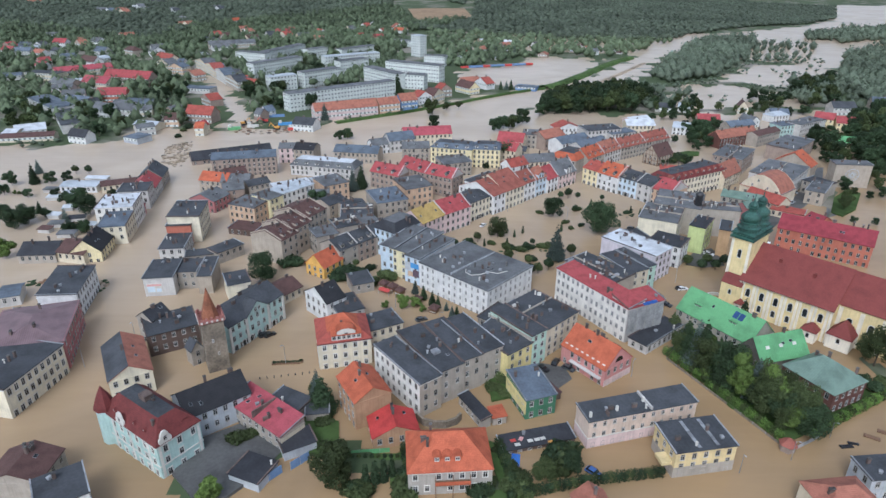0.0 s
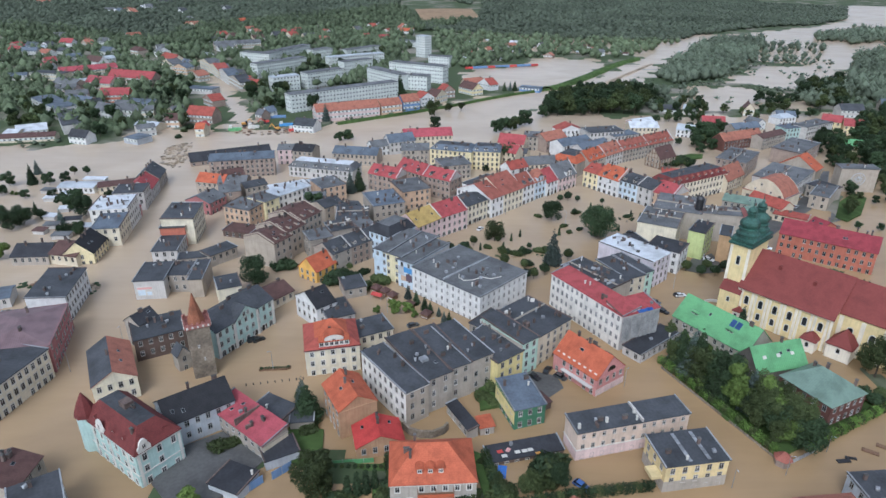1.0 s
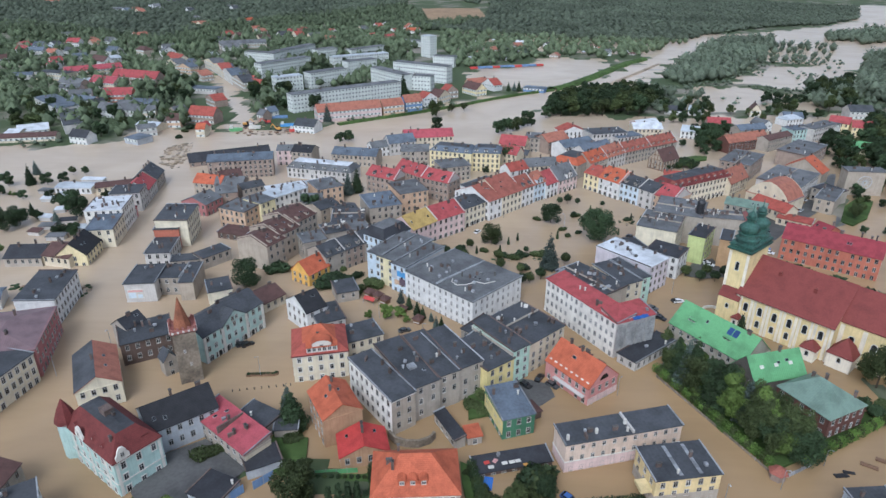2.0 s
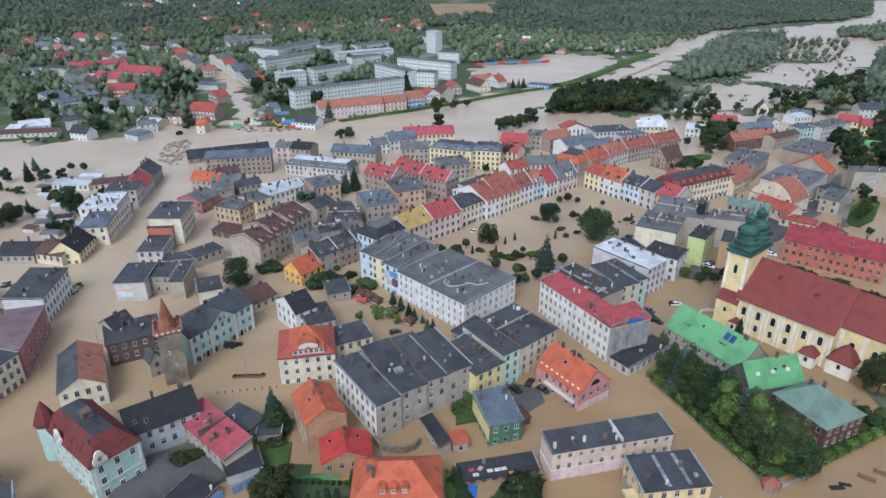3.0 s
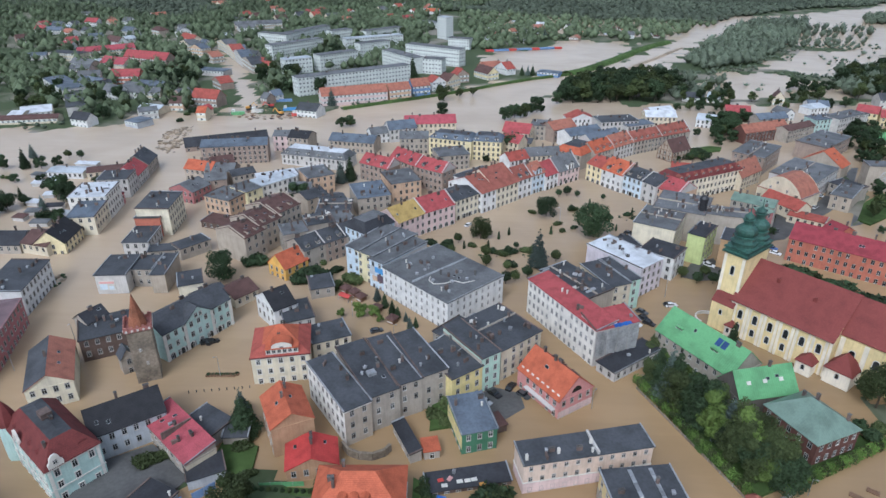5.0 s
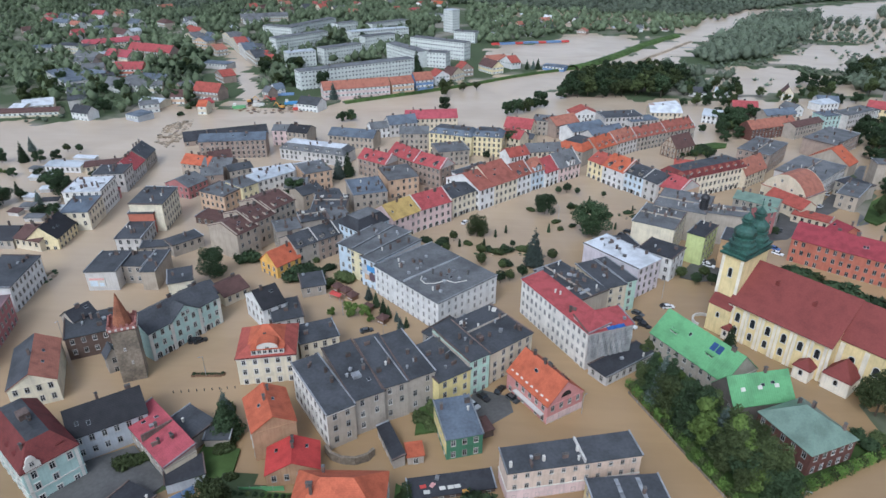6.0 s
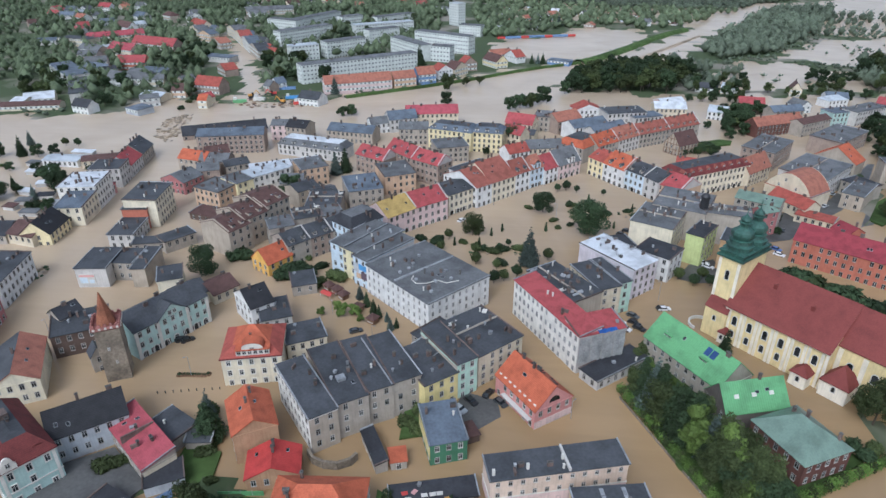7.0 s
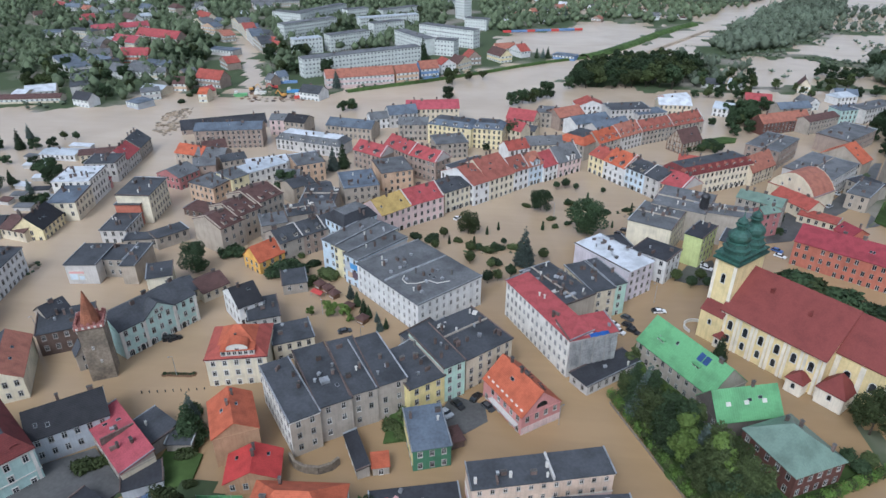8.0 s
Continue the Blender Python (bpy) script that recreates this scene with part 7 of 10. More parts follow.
for k in range(7):
    x = -NW / 2 + 0.9 + k * (NW - 1.8) / 6
    for dx in (-0.55, 0.55):
        box_part("pilaster", (x + dx - 0.38, x + dx + 0.38, 0.42, 0.72, -1.2, NH - 0.9), WALLS["churchwhite"], church, "white pilaster strip")
box_part("cornice", (-NW / 2 - 0.2, NW / 2 + 0.2, 0.2, 0.75, NH - 0.95, NH - 0.3), WALLS["churchwhite"], church)
for k in range(6):
    x = -NW / 2 + 0.9 + (k + 0.5) * (NW - 1.8) / 6
    place(part("window", arched_window(1.35, 2.9), None, church), x, 0.68, 8.0)
    if k < 4:
        place(part("window", arched_window(1.2, 2.3), None, church), x, 0.68, 3.4)
for x, z in ((-6.0, 0.72), (5.5, 0.62)):
    bm = bmesh.new()
    y = z * ND / 2
    prism(bm, [(x - 0.55, y - 0.9), (x + 0.55, y - 0.9), (x, y + 1.0)], NH + NR * z - 0.9, NH + NR * z + 0.55)
    part("dormer", bm, CHURCH_ROOF, church)
# chancel at the far end of the nave
box_part("chancel_wall", (NW / 2, NW / 2 + 22, 4.6, ND - 4.6, -1.5, NH + 0.9), WALLS["church"], church)
bm = bmesh.new()
c0, c1, d0, d1, e, top = NW / 2, NW / 2 + 22.4, 4.1, ND - 4.1, NH + 0.95, NH + NR - 0.25
shell(bm, [(c0, d0, e), (c1, d0, e), (c1, d1, e), (c0, d1, e), (c0, ND / 2, top), (c1 - 8.5, ND / 2, top)], [[0, 1, 5, 4], [1, 2, 5], [2, 3, 4, 5]], 0.2)
part("chancel_roof", bm, CHURCH_ROOF, church)
for k in range(4):
    x = NW / 2 + 0.9 + k * 6.2
    box_part("pilaster", (x - 0.6, x + 0.6, 4.32, 4.62, -1.2, NH + 0.2), WALLS["churchwhite"], church, "white pilaster strip")
for k in range(3):
    place(part("window", arched_window(1.5, 2.9), None, church), NW / 2 + 4.0 + k * 6.2, 4.58, 8.0)


def porch(name, x0, x1, y0, y1, h, rise, door):
    """A small porch with a maroon hip roof against the church wall."""
    root = new(name)
    root.parent = church
    box_part("wall", (x0, x1, y0, y1, -1.5, h), WALLS["churchwhite"], root)
    b, t = roof_mesh("hip", x1 - x0, y1 - y0 + 1.5, h, rise, "x", 0.35)
    bmesh.ops.translate(b, verts=b.verts, vec=((x0 + x1) / 2, y0, 0))
    part("roof", b, CHURCH_ROOF, root)
    place(part("window", arched_window(0.9, 1.5), None, root), (x0 + x1) / 2, y0, h - 1.7 if door else 2.4)


porch("side_porch", 8.2, 12.6, -3.2, 0.6, 4.3, 1.9, True)
porch("sacristy", 15.2, 22.2, -1.2, 4.5, 5.0, 4.6, True)
porch("west_porch", -14.6, -12.4, -1.6, 0.6, 3.8, 1.3, True)
# twin towers in one front block
TX0, TX1, TY0, TY1, TH = -21.2, -14.4, 2.0, 16.2, 26.0
box_part("tower_wall", (TX0, TX1, TY0, TY1, -1.5, TH), WALLS["church"], church)
for x in (TX0 + 0.45, TX1 - 0.45):
    box_part("pilaster", (x - 0.45, x + 0.45, TY0 - 0.15, TY0 + 0.1, -1.2, TH - 0.6), WALLS["churchwhite"], church, "white pilaster strip")
place(part("window", arched_window(1.1, 3.0), None, church), (TX0 + TX1) / 2, TY0, 20.5)
for y in (TY0 + 3.4, TY1 - 3.4):
    place(part("window", arched_window(1.1, 3.0), None, church), TX0, y, 20.5, -90)
box_part("west_aisle", (TX0 + 0.4, TX1 + 0.6, -0.6, TY0, -1.5, 9.6), WALLS["church"], church)
bm = bmesh.new()
slab(bm, [(TX0 + 0.2, -0.9, 9.5), (TX1 + 0.8, -0.9, 9.5), (TX1 + 0.8, TY0, 12.6), (TX0 + 0.2, TY0, 12.6)], 0.2)
part("aisle_roof", bm, CHURCH_ROOF, church)
place(part("window", arched_window(0.9, 1.6), None, church), (TX0 + TX1) / 2 + 0.4, -0.6, 6.6)
bm = bmesh.new()
rings = []
for grow, zz in ((0.0, TH - 0.3), (0.75, TH), (0.75, TH + 0.6), (0.15, TH + 0.8), (0.15, TH + 1.4), (0.55, TH + 1.6), (0.55, TH + 2.0), (-0.3, TH + 2.4)):
    rings.append([bm.verts.new(p) for p in ((TX0 - grow, TY0 - grow, zz), (TX1 + grow, TY0 - grow, zz), (TX1 + grow, TY1 + grow, zz), (TX0 - grow, TY1 + grow, zz))])
for a, b in zip(rings, rings[1:]):
    for k in range(4):
        bm.faces.new((a[k], a[(k + 1) % 4], b[(k + 1) % 4], b[k]))
bm.faces.new(rings[-1])
part("tower_eaves", bm, COPPER, church, "stepped green copper eaves")
for y in (TY0 + 3.5, TY1 - 3.5):
    bm = bmesh.new()
    rings = [(r, TH + z) for r, z in ((4.2, 1.6), (4.5, 1.9), (4.5, 2.2), (3.7, 2.5), (3.6, 3.4), (4.0, 3.5), (4.0, 3.8), (3.2, 4.2), (2.9, 5.2), (3.4, 5.3), (3.4, 5.6), (2.7, 5.8), (3.1, 6.4), (3.3, 7.2), (3.1, 8.0), (2.3, 8.8), (1.5, 9.3), (1.4, 9.4), (1.4, 10.6), (1.9, 10.7), (1.9, 10.9), (1.4, 11.1), (1.55, 11.7), (1.2, 12.4), (0.5, 12.9), (0.15, 13.5), (0.08, 15.8))]
    lathe(bm, rings, 8, 0, math.pi / 8, (TX0 + TX1) / 2, y)
    part("spire", bm, COPPER, church, "green copper onion spire")
bm = bmesh.new()
for k in range(13):
    a0, a1 = math.pi * (0.5 + k / 13), math.pi * (0.5 + (k + 1) / 13)
    q = [(-22.5 + r * math.cos(a), 2.5 + r * math.sin(a)) for a, r in ((a0, 3.6), (a0, 4.0), (a1, 4.0), (a1, 3.6))]
    prism(bm, q, -0.8, 1.0)
bmesh.ops.recalc_face_normals(bm, faces=bm.faces)
part("steps_parapet", bm, TRIM, church, "curved white parapet round flooded steps")

# ---- medieval gate tower ----
gate = thing("gate_tower", -65.6, 156.9, 0, 26.0, "medieval stone gate tower with battlements and brick spire", "tower")
G = 6.3 / 2
bm = bmesh.new()
block(bm, -G, G, 0, 2 * G, -1.5, 18.0 - 1.4)
bmesh.ops.subdivide_edges(bm, edges=bm.edges, cuts=6, use_grid_fill=True)
for v in bm.verts:
    v.co += Vector((noise.noise(v.co * 0.9), noise.noise(v.co * 0.9 + Vector((9, 3, 1))), 0)) * 0.10
part("shaft", bm, STONE, gate)
bm = bmesh.new()
lathe(bm, [(G * 1.42, 18.0 - 1.4), (G * 1.62, 18.0 - 0.9), (G * 1.62, 18.0), (G * 1.45, 18.0), (G * 1.45, 18.0 - 0.7)], 4, 0, math.pi / 4, 0, G)
GALLERY = shader("gallery_brick", (0.30, 0.13, 0.11), 0.9, vary=0.2, grain=5, stain=0.25)
part("parapet", bm, GALLERY, gate, "red brick parapet")
for side in range(4):
    for k in range(5):
        s = (k - 2) * G * 0.46
        ob = box_part("merlon", (-0.3, 0.3, -0.2, 0.2, 0, 0.75), GALLERY, gate)
        a = side * math.pi / 2
        ob.matrix_basis = Matrix.Translation((0, G, 18.0 - 0.02)) @ pose(0, 0, 0, 0, 0, side * 90) @ pose(s, -G * 1.09, 0)
        ob = box_part("corbel", (-0.28, 0.28, -0.12, 0.12, -0.3, 0.3), TRIM, gate)
        ob.matrix_basis = Matrix.Translation((0, G, 18.0 - 0.5)) @ pose(0, 0, 0, 0, 0, side * 90) @ pose(s, -G * 1.17, 0)
bm = bmesh.new()
lathe(bm, [(G * 0.80, 18.0 - 0.7), (G * 0.76, 18.0 + 0.3), (0.1, 18.0 + 8.8)], 8, 0, math.pi / 8, 0, G)
part("spire", bm, shader("spire_brick", (0.24, 0.095, 0.052), 0.9, vary=0.2, grain=3, stain=0.3), gate, "orange brick spire")
for z, x in ((18.0 * 0.35, 0.5), (18.0 * 0.6, -0.6)):
    place(part("slit_window", window_mesh(0.5, 0.9), None, gate), x, -0.03, z)

# ---- hedge, gazebo and park wall ----
def hedge(name, a, b, step, size, label, kinds=None):
    """A trimmed hedge: separate bushes side by side along a line."""
    root = thing(name, 0, 0, 0, 0, label, "hedge")
    n = int(math.dist(a, b) / step)
    forms = [leaf_mesh("bush", [(0, 0, size * 0.5, size * 0.55, 1.0), (0, 0, size * 0.95, size * 0.5, 0.8)], 170, 0.2, m, s) for s, m in zip((61, 62, 63), kinds or (LEAF_HEDGE, LEAF, LEAF_HEDGE))]
    for k in range(n + 1):
        t = k / n
        ob = part("bush", forms[k % 3], None, root)
        place(ob, a[0] + (b[0] - a[0]) * t, a[1] + (b[1] - a[1]) * t, 0.0, k * 77.0)
    return root



# ---- parts of particular houses ----
def dormer(root, x, y, z, w, h, d, wall, roofing, style="flat", yaw=0.0, n=1):
    """A dormer on a roof, facing the house's front: cheeks, roof and windows."""
    base = new("dormer")
    base.parent = root
    place(base, x, y, z, yaw)
    bm = bmesh.new()
    block(bm, -w / 2, w / 2, 0, d, -0.8, h)
    part("dormer_wall", bm, wall, base)
    if style == "gable":
        b, t = roof_mesh("gable", w, d, h, w * 0.42, "y", 0.2)
    elif style == "arch":
        b = bmesh.new()
        k = 8
        vs = [((w / 2 + 0.2) * math.cos(math.pi - i * math.pi / k), yy, h + (w * 0.3) * math.sin(i * math.pi / k)) for yy in (-0.2, d) for i in range(k + 1)]
        shell(b, vs, [[i, i + 1, k + 2 + i, k + 1 + i] for i in range(k)], 0.15)
        f = bmesh.new()
        ring = [f.verts.new(((w / 2) * math.cos(math.pi - i * math.pi / k), 0.02, h + (w * 0.28) * math.sin(i * math.pi / k))) for i in range(k + 1)]
        f.faces.new(ring)
        part("tympanum", f, wall, base)
    else:
        b, t = roof_mesh("shed", w, d, h, 0.2, "x", 0.2)
    part("roof", b, roofing, base)
    for i in range(n):
        place(part("window", window_mesh(min(0.95, w / n - 0.3), max(0.7, h - 0.35)), None, base), (i + 0.5) * w / n - w / 2, 0, h / 2)
    return base


def curved_gable(root, x, y, z, w, h, yaw=0.0):
    """A white scrolled gable standing on the eaves."""
    pts = [(-w / 2, 0), (w / 2, 0), (w / 2, h * 0.35), (w * 0.36, h * 0.5), (w * 0.3, h * 0.75), (w * 0.16, h * 0.95), (0, h), (-w * 0.16, h * 0.95), (-w * 0.3, h * 0.75), (-w * 0.36, h * 0.5), (-w / 2, h * 0.35)]
    bm = bmesh.new()
    a = [bm.verts.new((px, -0.15, pz)) for px, pz in pts]
    c = [bm.verts.new((px, 0.35, pz)) for px, pz in pts]
    bm.faces.new(a), bm.faces.new(c[::-1])
    for k in range(len(pts)):
        bm.faces.new((a[k], c[k], c[(k + 1) % len(pts)], a[(k + 1) % len(pts)]))
    bmesh.ops.recalc_face_normals(bm, faces=bm.faces)
    ob = part("gable", bm, TRIM, root, "white scrolled gable")
    place(ob, x, y, z, yaw)
    win = part("window", window_mesh(0.8, 1.1), None, ob)
    place(win, 0, -0.15, h * 0.42)


w, d, h, rh = SIZE[mint_house.name]
bm = bmesh.new()
lathe(bm, [(2.3, -1.5), (2.3, h + 0.6)], 8, 0, math.pi / 8, -w / 2 + 0.6, 0.8)
part("turret_wall", bm, WALLS["mintpale"], mint_house)
bm = bmesh.new()
lathe(bm, [(2.75, h + 0.5), (2.5, h + 1.6), (1.5, h + 4.2), (0.15, h + 6.8)], 8, 0, math.pi / 8, -w / 2 + 0.6, 0.8)
part("turret_roof", bm, ROOFS["maroon"], mint_house, "maroon tiled turret roof")
curved_gable(mint_house, -w * 0.12, -0.15, h - 0.1, 3.4, 3.4)
curved_gable(mint_house, w / 2 + 0.15, 2.4, h - 0.1, 3.2, 3.4, 90)
dormer(mint_house, w / 2 - 1.2, d * 0.75, h + 0.5, 1.9, 1.0, 1.8, TRIM, ROOFS["maroon"], "arch", 90)
for x in (-w * 0.28, w * 0.08, w * 0.26):
    dormer(mint_house, x, 0.8, h + 0.9, 1.0, 0.9, 1.2, ROOFS["maroon"], ROOFS["maroon"], "gable")
box_part("string_course", (-w / 2 - 0.12, w / 2 + 0.12, -0.12, d + 0.12, h * 0.36, h * 0.36 + 0.3), TRIM, mint_house)
for x in (-w * 0.3, w * 0.02, w * 0.34):
    box_part("pilaster", (x - 0.35, x + 0.35, -0.12, 0.05, -1, h - 0.7), TRIM, mint_house)
for y in (d * 0.06, d * 0.94):
    box_part("pilaster", (w / 2 - 0.05, w / 2 + 0.12, y - 0.35, y + 0.35, -1, h - 0.7), TRIM, mint_house)
box_part("roof_box", (-1.5, 1.2, d * 0.42, d * 0.62, h + rh, h + rh + 1.8), BRICK, mint_house, "brick stair head on the roof")

w, d, h, rh = SIZE[theatre.name]
dormer(theatre, 0.6, 0.25, h + 0.6, 8.8, 1.6, 3.0, TRIM, ROOFS["orange"], "flat", 0, 6)
dormer(theatre, 0.6, 0.35, h + 2.0, 5.6, 0.7, 3.4, TRIM, ROOFS["orange"], "arch", 0, 1)
box_part("eaves_band", (-w / 2 - 0.4, w / 2 + 0.4, -0.4, 0.3, h - 0.25, h + 0.05), ROOFS["maroon"], theatre)

w, d, h, rh = SIZE[orange_house.name]
bm = bmesh.new()
ring = [bm.verts.new((1.7 * math.cos(k * math.pi / 10), -0.05, h + 0.7 + 1.7 * math.sin(k * math.pi / 10))) for k in range(11)]
bm.faces.new(ring)
bmesh.ops.solidify(bm, geom=bm.faces[:], thickness=0.1)
part("lunette_window", bm, GLASS, orange_house, "large dark half-round window")
for k in range(8):
    ob = box_part("roof_light", (-0.22, 0.22, -0.45, 0.45, 0, 0.1), TRIM, orange_house, "small white roof light")
    ob.matrix_basis = Matrix.Translation((-w / 2 + 0.75, (k + 0.6) * d / 8.2, h + rh * 0.75 / (w / 2) + 0.02)) @ pose(0, 0, 0, 0, -math.degrees(math.atan2(rh, w / 2)), 0)
for k in range(7):
    ob = box_part("tile_stack", (-0.6, 0.6, -0.5, 0.5, 0, 0.35), ROOFS["brownroof"], orange_house, "stack of brown tiles on the slope")
    yy = 2.0 + k * 1.55
    ob.matrix_basis = Matrix.Translation((w / 2 * (0.25 + 0.12 * (k % 3)), yy, h + rh * (1 - (0.25 + 0.12 * (k % 3))))) @ pose(0, 0, 0, 0, math.degrees(math.atan2(rh, w / 2)), 20 * k)
box_part("lower_cladding", (-w / 2 - 0.06, w / 2 + 0.06, -0.06, 0.0, -1, h * 0.36), WALLS["pinkpale"], orange_house, "pale lower storey")
box_part("balcony", (-w / 2 - 1.4, -w / 2 - 0.06, 1.0, d * 0.75, h * 0.42, h * 0.42 + 0.25), WALLS["greylight"], orange_house)

w, d, h, rh = SIZE[villa.name]
for x in (-3.0, -0.6, 1.8):
    dormer(villa, x, 1.7, h + 1.3, 1.7, 1.25, 2.2, ROOFS["orange"], ROOFS["orange"], "arch")
box_part("balcony", (-3.6, 4.6, -1.5, 0, h - 3.2, h - 2.95), WOOD, villa, "timber balcony deck")
box_part("balcony_front", (-3.6, 4.6, -1.58, -1.46, h - 2.95, h - 2.0), ROOFS["orange"], villa, "orange balcony panels")
for x in (-3.5, 0.5, 4.5):
    box_part("post", (x - 0.1, x + 0.1, -1.5, -1.3, -1, h - 0.2), WOOD, villa)

w, d, h, rh = SIZE[classic.name]
bm = bmesh.new()
a = [(-w * 0.2, h - 0.3), (w * 0.2, h - 0.3), (0, h + 3.4)]
f = [bm.verts.new((x, -0.35, z)) for x, z in a]
g = [bm.verts.new((x, 4.0, z)) for x, z in a]
bm.faces.new(f), bm.faces.new(g[::-1])
for k in range(3):
    bm.faces.new((f[k], g[k], g[(k + 1) % 3], f[(k + 1) % 3]))
bmesh.ops.recalc_face_normals(bm, faces=bm.faces)
part("pediment", bm, WALLS["mintpale"], classic)
bm = bmesh.new()
shell(bm, [(-w * 0.2 - 0.4, -0.6, h - 0.35), (0, -0.6, h + 3.6), (0, 4.4, h + 3.6), (-w * 0.2 - 0.4, 4.4, h - 0.35), (w * 0.2 + 0.4, -0.6, h - 0.35), (w * 0.2 + 0.4, 4.4, h - 0.35)], [[0, 1, 2, 3], [1, 4, 5, 2]], 0.25)
part("pediment_roof", bm, ROOFS["slate"], classic)
for x in (-w / 2 + 0.4, -w * 0.2, w * 0.2, w / 2 - 0.4):
    box_part("pilaster", (x - 0.45, x + 0.45, -0.3, 0.05, -1.2, h - 0.4), TRIM, classic, "white pilaster")
for x in (-0.8, 0.8):
    place(part("window", window_mesh(1.0, 1.3), None, classic), x, -0.35, h + 0.8)
for k in range(7):
    place(part("arch", arched_window(1.5, 2.4), None, classic, "dark ground floor arch"), -w * 0.42 + k * w * 0.14, 0, 0.9)

w, d, h, rh = SIZE[white_block.name]
hz = white_block_top(0, d / 2) + 0.02
box_part("roof_kerb", (-1.2, -0.8, 0.4, d - 0.4, hz - 0.2, hz + 0.5), METAL, white_block, "pale metal kerb across the roof")
for x, y in ((3, 6), (8, 10), (10, 15), (5, 17), (-6, 12), (-11, 8), (-9, 17), (12, 5), (-4, 5)):
    box_part("roof_vent", (x - 0.5, x + 0.5, y - 0.4, y + 0.4, hz - 0.1, hz + 0.7), METAL, white_block)
bm = bmesh.new()
pts = [(0.5, 7), (2, 5), (5, 4.5), (7, 7), (8, 11), (11, 12), (12.5, 16)]
for a, b in zip(pts, pts[1:]):
    limb(bm, (a[0], a[1], hz + 0.2), (b[0], b[1], hz + 0.2), 0.16, 0.16, 6)
part("duct", bm, TRIM, white_block, "white pipe winding over the roof")

for root, top, n in ((tenement_b, tenement_b_top, 1),):
    w, d, h, rh = SIZE[root.name]
    for k in range(n):
        y = d * (0.35 + 0.3 * k)
        z = top(0, y)
        box_part("roof_lantern", (-1.2, 1.0, y - 1.0, y + 1.0, z - 0.2, z + 0.8), METAL, root, "long metal roof lantern")
for root, top in ((row_a, row_a_top), (row_b, row_b_top), (row_c, row_c_top), (row_d, row_d_top), (mansard_row, mansard_row_top)):
    w, d, h, rh = SIZE[root.name]
    n = int(w / 4.4)
    for k in range(n):
        x = (k + 0.5) * w / n - w / 2
        dormer(root, x, 0.9, h + 0.5, 1.8, 1.5, 2.4, WALLS["brickpale"], ROOFS["tilebrown"], "gable")

w, d, h, rh = SIZE[arched_house.name]
arc = [(w / 2 * u, h + 7.6 * v) for u, v in ((-1.0, -0.06), (-0.82, 0.34), (-0.6, 0.64), (-0.34, 0.88), (0.0, 1.0), (0.34, 0.88), (0.6, 0.64), (0.82, 0.34), (1.0, -0.06))]
bm = bmesh.new()
for y in (0.0, d - 0.4):
    front = [bm.verts.new((x, y, z)) for x, z in arc]
    back = [bm.verts.new((x, y + 0.4, z)) for x, z in arc]
    bm.faces.new(front)
    bm.faces.new(back[::-1])
    for i in range(len(arc)):
        k = (i + 1) % len(arc)
        bm.faces.new((front[i], front[k], back[k], back[i]))
bmesh.ops.recalc_face_normals(bm, faces=bm.faces)
part("gable_wall", bm, WALLS["cream"], arched_house, "rounded cream gable walls")
bm = bmesh.new()
n = len(arc)
shell(bm, [(x, y, z + 0.05) for y in (0.42, d - 0.42) for x, z in arc], [[i, i + 1, n + i + 1, n + i] for i in range(n - 1)], 0.2)
part("roof", bm, ROOFS["orangeold"], arched_house, "rounded red tiled roof")
for x, z in ((-1.6, 4.4), (3.6, 1.5), (-4.4, 1.5)):
    place(part("window", window_mesh(0.9, 1.2), None, arched_house), x, 0, h + z)

w, d, h, rh = SIZE[timbered.name]
for k in range(6):
    x = (k / 5 - 0.5) * (w - 0.3)
    box_part("timber_post", (x - 0.16, x + 0.16, -0.12, 0.05, 0, h + rh * (1 - abs(x) / (w / 2)) - 0.35), WOOD, timbered)
for z in (0.4, h * 0.5, h - 0.1, h + rh * 0.45):
    half = w / 2 if z <= h else w / 2 * (1 - (z - h) / rh) - 0.2
    box_part("timber_rail", (-half, half, -0.15, 0.05, z - 0.15, z + 0.15), WOOD, timbered)
for k in range(7):
    y = 0.2 + k * (d - 0.4) / 6
    box_part("timber_post", (w / 2 - 0.05, w / 2 + 0.12, y - 0.16, y + 0.16, 0, h - 0.2), WOOD, timbered)
for z in (0.4, h * 0.5):
    box_part("timber_rail", (w / 2 - 0.05, w / 2 + 0.15, 0, d, z - 0.15, z + 0.15), WOOD, timbered)

w, d, h, rh = SIZE[tenement_a.name]
box_part("end_cladding", (-w / 2 - 0.02, w / 2 + 0.02, -0.009, 0.0, -1, h - 0.7), WALLS["tan"], tenement_a, "stained tan end wall")
w, d, h, rh = SIZE[green_main.name]
for x in (-w * 0.28, w * 0.2):
    dormer(green_main, x, d * 0.2, green_main_top(x, d * 0.2) - 0.2, 2.4, 0.9, 2.0, WALLS["greylight"], ROOFS["greensheet"], "flat", 0, 2)
for x in (-0.95, 0.95):
    ob = box_part("solar_panel", (-0.8, 0.8, -1.2, 1.2, 0.05, 0.13), SOLAR, green_main, "dark blue solar panel on the slope")
    ob.matrix_basis = Matrix.Translation((w * 0.22 + x, d * 0.36, green_main_top(0, d * 0.36) + 0.05)) @ pose(0, 0, 0, math.degrees(math.atan2(rh, d / 2)))
w, d, h, rh = SIZE[green_wing.name]
